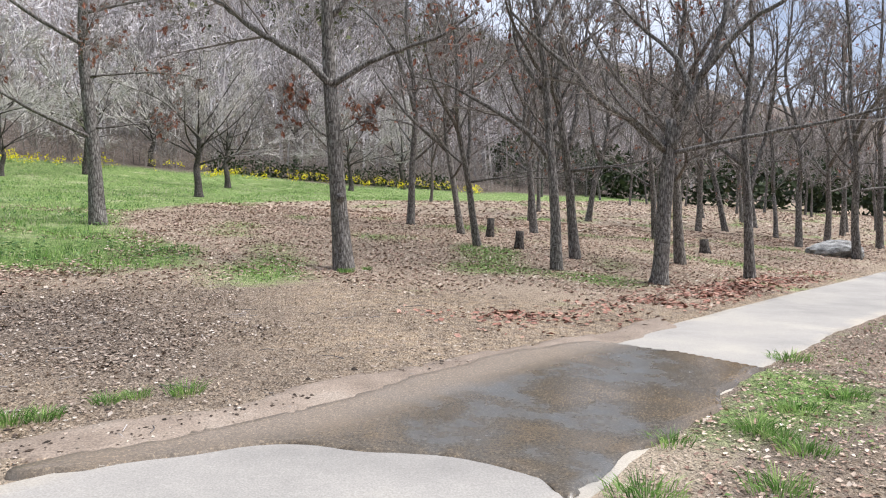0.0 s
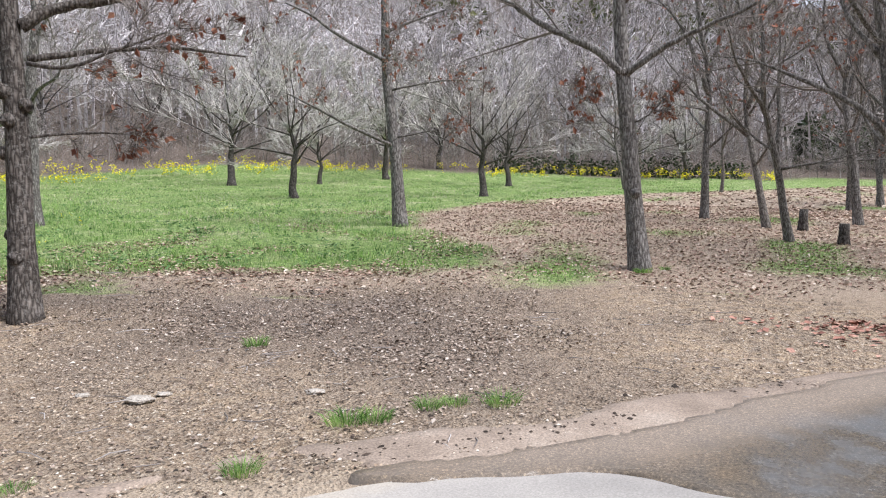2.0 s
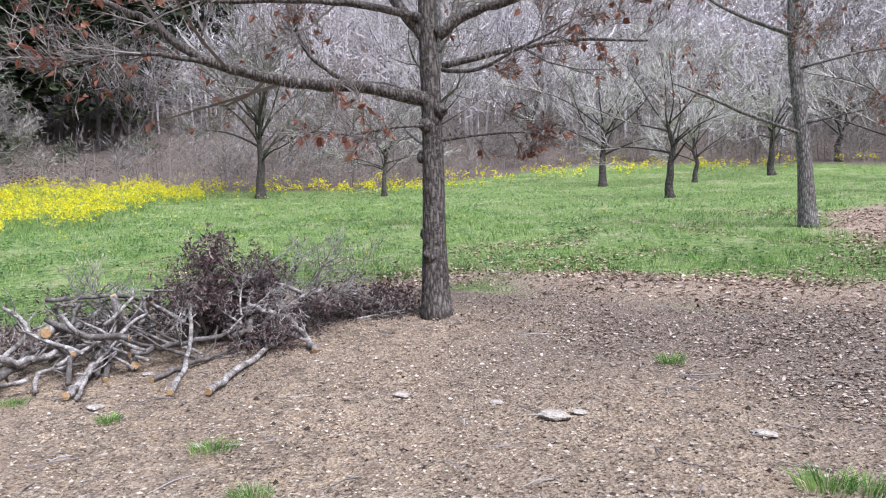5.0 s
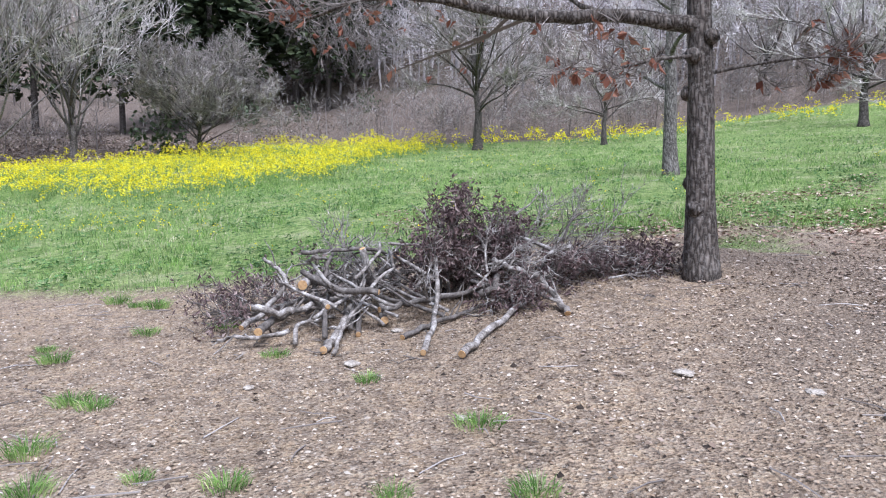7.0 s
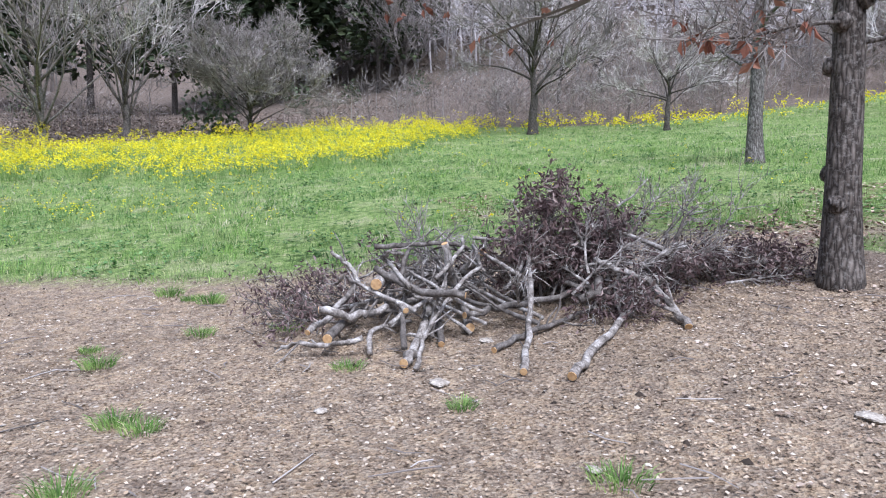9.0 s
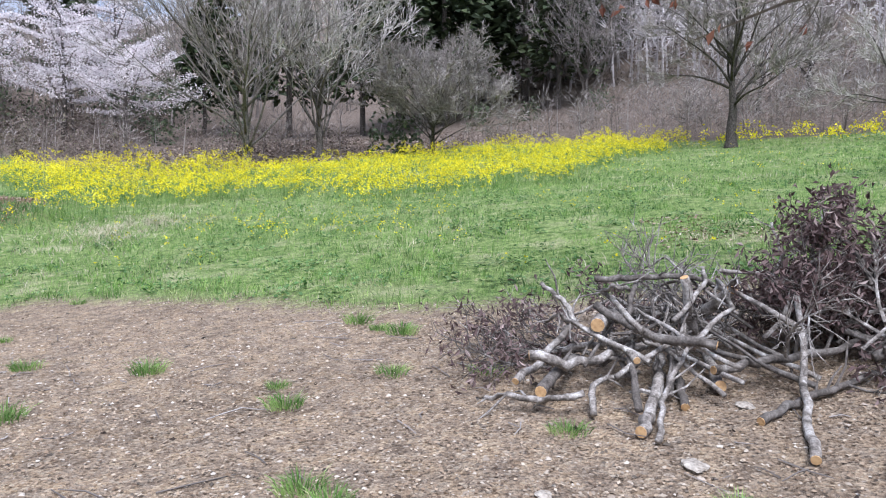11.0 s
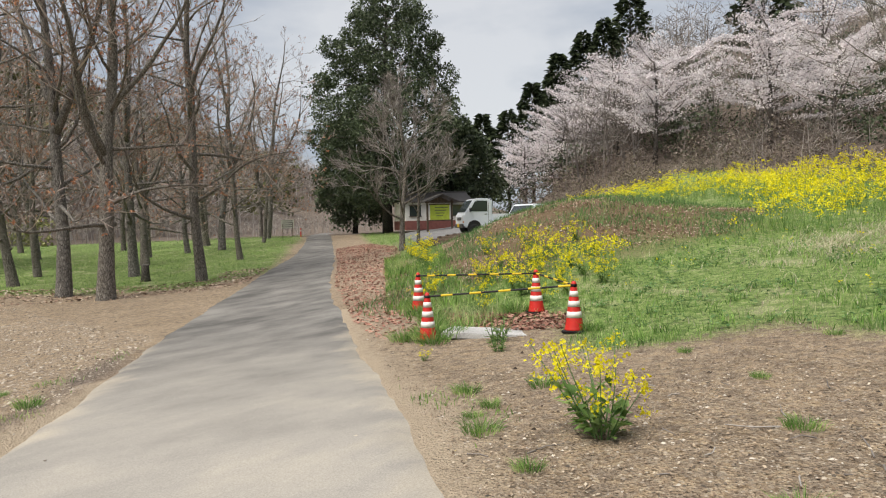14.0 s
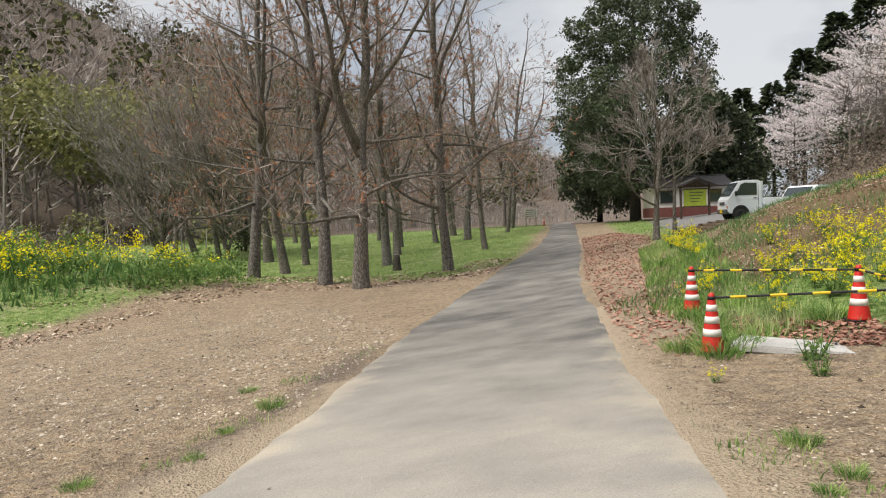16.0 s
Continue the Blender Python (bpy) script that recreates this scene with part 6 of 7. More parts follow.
log([(-8.18, 2.60, 0.15), (-8.22, 2.88, 0.17), (-8.33, 3.37, 0.13), (-8.51, 3.99, 0.11)], 0.034, 0.025)
log([(-7.40, 4.10, 0.03), (-7.66, 4.18, 0.06), (-7.88, 4.08, 0.28), (-8.03, 3.86, 0.37), (-8.16, 3.74, 0.45)], 0.034, 0.025)
log([(-7.57, 4.13, 0.08), (-7.68, 4.07, 0.10), (-7.89, 4.05, 0.11)], 0.021, 0.015)
log([(-8.15, 3.78, 0.26), (-8.06, 3.70, 0.19), (-8.04, 3.53, 0.17)], 0.038, 0.034)
log([(-8.50, 2.52, 0.67), (-8.58, 2.59, 0.45), (-8.76, 2.73, 0.17)], 0.036, 0.032)
log([(-8.53, 2.88, 0.55), (-8.75, 2.81, 0.38), (-8.95, 2.80, 0.22)], 0.043, 0.043)
log([(-8.70, 1.99, 0.67), (-8.74, 2.31, 0.65), (-8.76, 2.72, 0.61), (-8.81, 3.02, 0.45)], 0.025, 0.017)
log([(-8.64, 2.84, 0.67), (-8.67, 3.18, 0.60), (-8.71, 3.51, 0.41)], 0.017, 0.010)
log([(-8.27, 2.14, 0.25), (-8.59, 2.05, 0.26), (-8.83, 1.86, 0.17), (-8.96, 1.71, 0.10)], 0.030, 0.025)
log([(-8.57, 2.17, 0.42), (-8.66, 2.22, 0.55), (-8.84, 2.32, 0.61)], 0.025, 0.017)
log([(-8.03, 1.80, 0.02), (-8.22, 1.83, 0.12), (-8.40, 2.00, 0.10), (-8.55, 2.25, 0.06)], 0.024, 0.017)
log([(-8.09, 4.58, 0.45), (-8.22, 4.42, 0.37), (-8.43, 4.41, 0.19)], 0.025, 0.017)
log([(-8.11, 4.50, 0.50), (-8.09, 4.57, 0.70), (-8.16, 4.76, 0.74)], 0.017, 0.009)
log([(-8.57, 3.17, 0.55), (-8.65, 3.28, 0.73), (-8.76, 3.26, 0.93)], 0.015, 0.009)
log([(-8.67, 4.22, 0.74), (-8.64, 4.39, 0.81), (-8.70, 4.61, 0.96)], 0.015, 0.007)
log([(-8.77, 3.70, 0.86), (-8.56, 3.76, 0.69), (-8.36, 3.73, 0.52)], 0.021, 0.013)


rng = random.Random(61)
for k in range(34):
    x, y, z = -8.4 - 0.55 * rng.random(), 1.75 + (1.5 if k % 3 else 2.7) * rng.random(), 0.12 + 0.42 * rng.random()
    a, ln = rng.uniform(-70, 70), rng.uniform(0.5, 1.1)
    dx, dy = math.cos(radians(a)) * ln, math.sin(radians(a)) * ln
    bend = rng.uniform(-0.2, 0.2)
    r = rng.uniform(0.009, 0.026)
    log([(x + dx * 0.6, y + dy * 0.6, max(0.03, z - 0.1)), (x + bend, y + bend, z + 0.06), (x - dx * 0.2 - bend, y - dy * 0.2 + bend, z + 0.14), (x - dx * 0.45, y - dy * 0.45, z + 0.02)], r, r * 0.6)


def brush(at, az, el, length, seed, leaves_n=300, r=0.018, lift=0.05):
    """A felled leafy branch: a stem, forking twigs and curled dead leaves in bunches."""
    rng = random.Random(seed)
    base = new("leafy_dead_branch")
    wood, leaf = Buffer(), Buffer()
    d = Vector((math.cos(radians(az)) * math.cos(radians(el)), math.sin(radians(az)) * math.cos(radians(el)), math.sin(radians(el))))
    stem = wander(Vector((0, 0, lift)), d, length, 6, rng, 0.16, 0.0)
    wood.tube(stem, [r * (1.1 - 0.14 * k) for k in range(7)], 6)
    tips = []
    for _ in range(16):
        p, dd = along(stem, rng.uniform(0.2, 1.0))
        q = tilted(dd, rng.uniform(20, 60), rng)
        sub = wander(p, q, length * rng.uniform(0.16, 0.42), 3, rng, 0.25, 0.0)
        wood.tube(sub, [r * 0.45, r * 0.35, r * 0.25, r * 0.12], 4)
        for _ in range(4):
            p2, d2 = along(sub, rng.uniform(0.3, 1.0))
            e = p2 + tilted(d2, rng.uniform(20, 60), rng) * rng.uniform(0.06, 0.2)
            wood.spike(p2, e, 0.004)
            tips.append(e)
    for _ in range(leaves_n):
        p = rng.choice(tips) + rand_dir(rng) * rng.uniform(0.0, 0.07)
        s = rng.uniform(0.04, 0.085)
        leaf.leaf(p, (rand_dir(rng) + Vector((0, 0, -0.5))).normalized(), rand_dir(rng), s, s * rng.uniform(0.22, 0.42), rng.uniform(0.3, 0.7))
    wood.make("stem", LOG_BARK if leaves_n < 50 or seed % 3 == 0 else GREY_LOG_BARK, base)
    if leaf.f:
        leaf.make("withered_foliage", PURPLE_LEAF, base)
    base.location = (at[0], at[1], ground_z(*at))
    return tagged(base, "leafy dead branch with withered purple-brown leaves in the pile", "dead branch", "leafy branches of the pile")


rng = random.Random(77)


def heap(n, cx, cy, sx, sy, az, el, length, leaves_n, seed, lift=(0.03, 0.12), r=0.013):
    """Leafy branches thrown down about one spot."""
    for k in range(n):
        brush((cx + rng.uniform(-sx, sx), cy + rng.uniform(-sy, sy)), rng.uniform(*az), rng.uniform(*el), rng.uniform(*length), seed + k, leaves_n, r, rng.uniform(*lift))


# the tall leafy heap in the middle, its peak, and low skirts to either side
heap(12, -8.55, 3.55, 0.25, 0.3, (60, 300), (20, 60), (0.45, 0.75), 330, 800)
heap(6, -8.6, 3.42, 0.1, 0.14, (0, 360), (74, 88), (0.75, 0.98), 330, 830)
heap(5, -8.6, 3.85, 0.12, 0.15, (20, 150), (48, 70), (0.5, 0.8), 300, 838)
heap(7, -8.35, 3.75, 0.2, 0.4, (-60, 90), (2, 22), (0.4, 0.6), 240, 845)
heap(12, -8.45, 4.55, 0.25, 0.45, (40, 140), (2, 18), (0.45, 0.75), 300, 860)
heap(5, -8.2, 5.1, 0.15, 0.25, (60, 130), (0, 14), (0.4, 0.6), 240, 875)
heap(10, -9.05, 2.1, 0.25, 0.4, (200, 300), (2, 12), (0.5, 0.8), 130, 885)
heap(6, -9.3, 3.0, 0.2, 0.5, (90, 260), (5, 20), (0.5, 0.8), 160, 900)
heap(8, -8.75, 2.5, 0.2, 0.5, (60, 260), (12, 38), (0.6, 1.0), 0, 910, (0.1, 0.3), 0.011)
heap(8, -8.6, 4.3, 0.2, 0.5, (40, 140), (25, 60), (0.8, 1.25), 6, 920, (0.1, 0.25), 0.011)
heap(7, -8.2, 3.5, 0.12, 0.5, (-40, 200), (15, 55), (0.5, 0.9), 0, 935, (0.1, 0.4), 0.012)


# ---- small plants that stand singly ----
def grass_tuft(rng, n=70, h=0.16, spread=0.14, mat=GRASS, label="green tuft of grass growing in the gravel"):
    buf = Buffer()
    for _ in range(n):
        a = rng.uniform(0, 6.283)
        p = Vector((math.cos(a), math.sin(a), 0)) * spread * rng.random() ** 0.7 * 0.6
        d = Vector((math.cos(a) * rng.uniform(0.1, 0.8), math.sin(a) * rng.uniform(0.1, 0.8), 1)).normalized()
        ln = h * rng.uniform(0.5, 1.25)
        m = p + d * ln * 0.55
        e = m + (d + Vector((math.cos(a) * 0.7, math.sin(a) * 0.7, -0.3))).normalized() * ln * 0.5
        w = d.cross(rand_dir(rng)).normalized() * rng.uniform(0.0016, 0.0034)
        b = len(buf.v)
        buf.v += [p - w, p + w, m + w * 0.8, m - w * 0.8, e]
        buf.f += [(b, b + 1, b + 2, b + 3), (b + 3, b + 2, b + 4)]
    return tagged(buf.make("grass_tuft", mat), label, "grass", "grass tufts in the gravel")


tufts = [grass_tuft(random.Random(900 + k), 170, 0.09 + 0.02 * k, 0.2) for k in range(3)]
herb = grass_tuft(random.Random(930), 190, 0.08, 0.24, GRASS, "low green weed growing in the gravel")
TUFTS = [(-7.25, 0.3), (-7.4, 0.15), (-6.55, 0.0), (-5.9, 0.6), (-5.95, 0.1), (-5.1, 1.7), (-4.8, 2.3), (-8.6, -0.1), (-6.9, 2.1), (-10.4, 0.5), (-10.2, 0.7), (-12.1, -4.4), (-13.1, -3.3),
         (-8.5, -3.4), (-8.9, -4.2), (-9.0, -0.2), (-9.1, 0.6), (-10.7, 0.3), (-11.2, -3.2), (-10.3, -4.8), (-8.7, -1.9), (-6.9, -10.3), (-9.8, -5.3), (-9.5, -4.7), (-9.2, -4.6), (-2.2, 5.0), (-2.35, 4.85),
         (-2.6, 4.5), (-2.75, 4.4), (-1.9, 5.1), (-6.2, -7.8), (-5.4, -7.6), (-1.3, 11.9), (-1.6, 11.5), (-4.6, 5.9), (-2.9, 3.5), (-5.6, 1.0), (-3.9, 2.9), (-9.6, -1.3), (-10.0, -2.4), (-6.5, -8.5), (-7.0, -9.2)]
rng = random.Random(31)
for k, at in enumerate(TUFTS):
    if k < 3:
        tufts[k].matrix_basis = stand(at, 40 * k, 1.0)
    else:
        copy_thing(tufts[k % 3], stand(at, rng.uniform(0, 360), rng.uniform(0.6, 1.15)))
herb.matrix_basis = stand((-5.75, 2.45), 0, 1.1)
for at, s in (((-7.9, 1.6), 0.8), ((1.0, 3.55), 1.3), ((1.75, 3.7), 1.2), ((2.2, 4.3), 1.1), ((2.6, 5.2), 1.2), ((3.2, 5.6), 1.1), ((-9.0, 1.3), 0.9), ((1.4, 4.4), 1.0), ((3.4, 6.9), 1.3)):
    copy_thing(herb, stand(at, rng.uniform(0, 360), s))
for at, s in (((2.05, 4.65), 1.15), ((2.15, 4.5), 0.9), ((-12.0, -8.5), 1.9), ((-11.8, -8.1), 2.0), ((-11.7, -8.6), 1.7), ((-12.2, -8.2), 2.0), ((-13.2, -6.4), 1.4), ((-13.9, -8.4), 1.9), ((-13.2, -10.0), 1.9), ((-13.0, -9.5), 1.9), ((-12.6, -9.0), 1.9), ((-13.6, -10.6), 1.9)):
    copy_thing(tufts[k % 3], stand(at, rng.uniform(0, 360), s))


def rape_plant(seed, h=0.7, stems=9, blooms=True):
    """A flowering rape plant: leafy stems topped by clusters of four-petalled yellow flowers."""
    rng = random.Random(seed)
    base = new("rape_plant")
    stem, leaf, flower = Buffer(), Buffer(), Buffer()
    for k in range(stems):
        a = rng.uniform(0, 6.283)
        d = Vector((math.cos(a) * rng.uniform(0.1, 0.95), math.sin(a) * rng.uniform(0.1, 0.95), 1)).normalized()
        ln = h * rng.uniform(0.5, 1.2)
        pts = wander(Vector((math.cos(a), math.sin(a), 0)) * 0.06, d, ln, 4, rng, 0.06, 0.06)
        stem.tube(pts, [0.007, 0.006, 0.005, 0.004, 0.003], 4)
        for _ in range(11):
            p, dd = along(pts, rng.uniform(0.02, 0.55))
            o = tilted(dd, rng.uniform(45, 85), rng)
            s = rng.uniform(0.07, 0.17) * (h / 0.7)
            leaf.leaf(p, o, Vector((0, 0, 1)) + rand_dir(rng) * 0.3, s, s * 0.4, 0.15)
        heads = [] if not blooms else [pts[-1]] + [along(pts, rng.uniform(0.65, 0.97))[0] + rand_dir(rng) * 0.1 for _ in range(5)]
        for c in heads:
            for _ in range(11):
                p = c + Vector((rng.gauss(0, 0.022), rng.gauss(0, 0.022), rng.gauss(0, 0.02)))
                n = (rand_dir(rng) + Vector((0, 0, 0.7))).normalized()
                t = n.cross(rand_dir(rng)).normalized()
                for q in range(4):
                    dq = Matrix.Rotation(q * math.pi / 2, 3, n) @ t
                    flower.leaf(p, dq, n, 0.0135, 0.011, 0.1)
    stem.make("stalk", HERB, base)
    leaf.make("foliage", RANK, base)
    if not blooms:
        return tagged(base, "leafy green weed growing at the slab's edge", "weed")
    flower.make("bloom", FLOWER, base)
    return tagged(base, "flowering rape plant with bright yellow heads in the gravel", "rape plant", "rape plants near the cones")


rape = [rape_plant(950, 0.66, 14), rape_plant(951, 0.62, 8)]
rape[0].matrix_basis = stand((-9.25, -3.4), 0, 1.0)
rape[1].matrix_basis = stand((-15.0, -9.2), 0, 1.0)
weed = rape_plant(952, 0.42, 12, False)
weed.matrix_basis = stand((-12.25, -7.25), 0, 1.0)
copy_thing(weed, stand((-11.75, -6.75), 120, 0.7))
for k, (x, y, s) in enumerate([(-15.4, -9.8, 1.1), (-15.9, -9.2, 1.0), (-16.4, -10.2, 1.1), (-15.6, -10.7, 1.0), (-16.6, -9.0, 1.0), (-17.2, -9.8, 1.1), (-17.6, -11.0, 1.1), (-16.8, -11.6, 1.0), (-18.0, -9.9, 1.0), (-14.6, -8.4, 0.8),
                               (-15.3, -8.4, 0.9), (-16.2, -8.3, 1.0), (-14.0, -10.9, 1.0), (-14.7, -11.5, 1.0), (-17.4, -14.8, 1.2), (-17.9, -15.4, 1.2), (-18.5, -16.3, 1.1), (-19.9, -18.3, 1.3), (-20.4, -18.6, 1.3), (-13.7, -9.0, 0.7),
                               (-18.6, -12.2, 1.1), (-18.2, -13.2, 1.0), (-19.2, -11.2, 1.1), (-10.9, -7.2, 0.35), (-14.6, -10.0, 0.9), (-21.0, -18.9, 1.2), (-16.0, -11.2, 1.0), (-17.0, -10.6, 1.1)]):
    copy_thing(rape[1], stand((x, y), 63 * k, s * 0.75))

sheet("car_park", [(-31, -21.5), (-26.6, -24.4), (-27.5, -27.5), (-38, -42), (-48, -46), (-46, -34), (-38, -24)], rock_like("car_park_tarmac", [(0.3, (0.16, 0.16, 0.165)), (0.7, (0.26, 0.26, 0.265))], 1, 0.9, 0.2, 60), 0.05, 0.018, 0.5,
      "flat grey tarmac of the small car park", "car park")


# ---- ground cover, too many to count ----
nrng = np.random.default_rng(42)


def rough_z(x, y):
    z = height(x, y)
    road_gap = road_distance(x, y)
    r = np.array([noise.noise((a * 0.9, b * 0.9, 0)) * 0.03 + noise.noise((a * 3.1, b * 3.1, 7)) * 0.012 for a, b in zip(x, y)])
    return z + r * smooth(0.0, 0.5, road_gap)


def fast_mesh(name, verts, faces, mat, label, category):
    """One mesh from arrays: verts (n, 3) and faces (m, 3 or 4)."""
    me = bpy.data.meshes.new(name)
    m, k = faces.shape
    me.vertices.add(len(verts))
    me.vertices.foreach_set("co", np.ascontiguousarray(verts, np.float32).ravel())
    me.loops.add(m * k)
    me.loops.foreach_set("vertex_index", np.ascontiguousarray(faces, np.int32).ravel())
    me.polygons.add(m)
    me.polygons.foreach_set("loop_start", np.arange(0, m * k, k, dtype=np.int32))
    me.update(calc_edges=True)
    me.validate()
    me.materials.append(mat)
    return tagged(new(name, me), label, category, kind="stuff")


def sown(n, box_xy, keep):
    """Up to n random places in a plan rectangle for which keep(x, y) gives a chance above a random draw."""
    x0, x1, y0, y1 = box_xy
    x, y = nrng.uniform(x0, x1, n), nrng.uniform(y0, y1, n)
    ok = keep(x, y) > nrng.random(n)
    return x[ok], y[ok]


def patch_noise(x, y, s, seed):
    return np.array([noise.noise((a * s, b * s, seed)) for a, b in zip(x, y)])


def blades(name, x, y, h, w, mat, label, category="grass", lean=0.5):
    """Single grass blades, bent at the middle."""
    n = len(x)
    z = rough_z(x, y)
    a = nrng.uniform(0, 2 * np.pi, n)
    hh = h * nrng.uniform(0.5, 1.4, n)
    ww = w * nrng.uniform(0.7, 1.3, n)
    l1 = lean * nrng.uniform(0.1, 1.0, n)
    dx, dy = np.cos(a), np.sin(a)
    t = nrng.uniform(0, 2 * np.pi, n)
    sx, sy = np.cos(t) * ww, np.sin(t) * ww
    p = np.stack([x, y, z - 0.01], 1)
    mid = p + np.stack([dx * hh * l1 * 0.35, dy * hh * l1 * 0.35, hh * 0.6], 1)
    tip = p + np.stack([dx * hh * l1, dy * hh * l1, hh], 1)
    s = np.stack([sx, sy, 0 * sx], 1)
    v = np.stack([p - s, p + s, mid + s * 0.7, mid - s * 0.7, tip], 1).reshape(-1, 3)
    b = np.arange(n)[:, None] * 5
    if w > 0.0065 or n > 60000:
        v = np.stack([p - s, p + s, tip], 1).reshape(-1, 3)
        f = np.arange(n)[:, None] * 3 + [0, 1, 2]
    else:
        f = np.concatenate([b + [0, 1, 2], b + [0, 2, 3], b + [3, 2, 4]], 0)
    return fast_mesh(name, v, f, mat, label, category)


def flat_leaves(name, x, y, size, mat, label, category="leaf litter", curl=0.5, lift=0.02):
    """Dead leaves lying at all angles, folded along the midrib."""
    n = len(x)
    z = rough_z(x, y) + nrng.uniform(0.004, lift, n)
    a, pitch, roll = nrng.uniform(0, 2 * np.pi, n), nrng.normal(0, 0.22, n), nrng.normal(0, 0.3, n)
    s = size * nrng.uniform(0.55, 1.45, n)
    d = np.stack([np.cos(a) * np.cos(pitch), np.sin(a) * np.cos(pitch), np.sin(pitch)], 1)
    q = np.stack([-np.sin(a) * np.cos(roll), np.cos(a) * np.cos(roll), np.sin(roll)], 1)
    up = np.cross(d, q)
    p = np.stack([x, y, z], 1)
    L, W, K = s[:, None], s[:, None] * 0.34, s[:, None] * curl * nrng.uniform(0, 0.4, n)[:, None]
    v = np.stack([p - d * L * 0.5, p + q * W + up * K - d * L * 0.05, p + d * L * 0.5 + up * K * 0.5, p - q * W + up * K - d * L * 0.05], 1).reshape(-1, 3)
    b = np.arange(n)[:, None] * 4
    return fast_mesh(name, v, np.concatenate([b + [0, 1, 2], b + [0, 2, 3]], 0), mat, label, category)


def pebbles(name, x, y, size, mat, label, category="gravel", flat=0.55, lift=0.0):
    """Small uneven eight-faced stones."""
    n = len(x)
    z = rough_z(x, y) + lift
    s = size * nrng.uniform(0.5, 1.0, n) ** 1.5 * nrng.choice([0.7, 1.0, 1.6], n, p=[0.5, 0.38, 0.12])
    a = nrng.uniform(0, 2 * np.pi, n)
    c, d = np.cos(a), np.sin(a)
    p = np.stack([x, y, z], 1)
    ax = np.stack([c, d, 0 * c], 1) * (s * nrng.uniform(0.7, 1.3, n))[:, None]
    ay = np.stack([-d, c, 0 * c], 1) * (s * nrng.uniform(0.5, 1.0, n))[:, None]
    az = np.stack([0 * c, 0 * c, 0 * c + 1], 1) * (s * flat * nrng.uniform(0.6, 1.3, n))[:, None]
    jit = lambda: 1 + nrng.uniform(-0.25, 0.25, (n, 1))
    v = np.stack([p + ax * jit(), p + ay * jit(), p - ax * jit(), p - ay * jit(), p + az], 1).reshape(-1, 3)
    b = np.arange(n)[:, None] * 5
    f = np.concatenate([b + t for t in ([0, 1, 4], [1, 2, 4], [2, 3, 4], [3, 0, 4])], 0)
    return fast_mesh(name, v, f, mat, label, category)


def near(x, y, cx, cy, r):
    return np.clip(1.15 - np.hypot(x - cx, y - cy) / r, 0.0, 1.0)


def off_road(x, y):
    return road_distance(x, y) > 0.02


def bare(x, y):
    """Open gravel: off the road, outside meadow and forest grass."""
    return off_road(x, y) & (region(MEADOW, x, y) < 0.15) & (region(FOREST_GRASS, x, y) < 0.3) & (region(STRIP, x, y) < 0)


def meadow_in(x, y):
    """Signed metres inside the meadow, this side of the woods."""
    return np.minimum(region(MEADOW, x, y), -woods_side(x, y))


# meadow grass: thick near its edge, in clumps up the slope
x, y = sown(340000, (-26, -3, -13, 18), lambda x, y: np.where(region(MEADOW, x, y) + 0.5 * patch_noise(x, y, 1.1, 2) > 0, (0.25 + 0.75 * near(x, y, -9, 4, 16)) * np.clip(0.55 + 1.5 * patch_noise(x, y, 0.7, 51), 0.12, 1), 0) * np.where(region(BANK, x, y) > 0, 0.7, 1))
blades("meadow_grass", x, y, 0.06, 0.0036, GRASS, "fresh green meadow grass along the gravel's edge", lean=0.8)
x, y = sown(330000, (-56, 0, -26, 50), lambda x, y: np.where((meadow_in(x, y) > 0) & (np.hypot(x + 9, y - 4) > 11), np.clip(0.42 + 1.7 * patch_noise(x, y, 0.55, 53), 0.1, 1), 0) * np.where(region(BANK, x, y) > 0, 0.8, 1))
blades("meadow_grass", x, y, 0.1, 0.0095, GRASS, "green meadow grass in clumps on the rising slope", lean=0.9)
x, y = sown(60000, (-45, -3, -13, 40), lambda x, y: np.where(meadow_in(x, y) > 0.5, np.clip(patch_noise(x, y, 0.35, 8) * 2.2 - 0.1, 0, 0.8), 0))
blades("dry_meadow_grass", x, y, 0.11, 0.005, DRY_GRASS, "straw-coloured dry grass among the green", lean=1.2)
x, y = sown(26000, (-28, -17, -8.5, -3), lambda x, y: np.exp(-((x + 21.5) / 2.6) ** 2 - ((y + 5.6) / 1.0) ** 2) * np.clip(0.6 + 1.6 * patch_noise(x, y, 1.2, 9), 0, 1))
blades("dry_grass_patch", x, y, 0.13, 0.008, DRY_GRASS, "flattened pale straw patch in the meadow", lean=1.8)
x, y = sown(110000, (-40, 25, -70, -14), lambda x, y: np.where((region(FOREST_GRASS, x, y) > -0.2) & off_road(x, y), np.clip(0.5 + 1.4 * patch_noise(x, y, 0.6, 55), 0.1, 0.9), 0))
blades("forest_grass", x, y, 0.13, 0.01, GRASS, "green grass under the roadside trees")
x, y = sown(90000, (0, 12, -2, 16), lambda x, y: np.where((region(STRIP, x, y) > 0.05) & off_road(x, y), np.clip(2.4 * patch_noise(x, y, 1.3, 3) - 0.02, 0.03, 1) * 0.75, 0))
blades("verge_grass", x, y, 0.045, 0.004, GRASS, "thin patchy grass on the muddy verge", lean=1.1)
x, y = sown(16000, (0, 10, 1, 14), lambda x, y: np.where((region(STRIP, x, y) > 0.05) & off_road(x, y), np.clip(2.2 * patch_noise(x, y, 1.6, 13) - 0.1, 0.0, 1), 0))
flat_leaves("verge_weeds", x, y, 0.045, RANK, "low broad-leaved weeds on the muddy verge", "weeds", 0.8, 0.05)
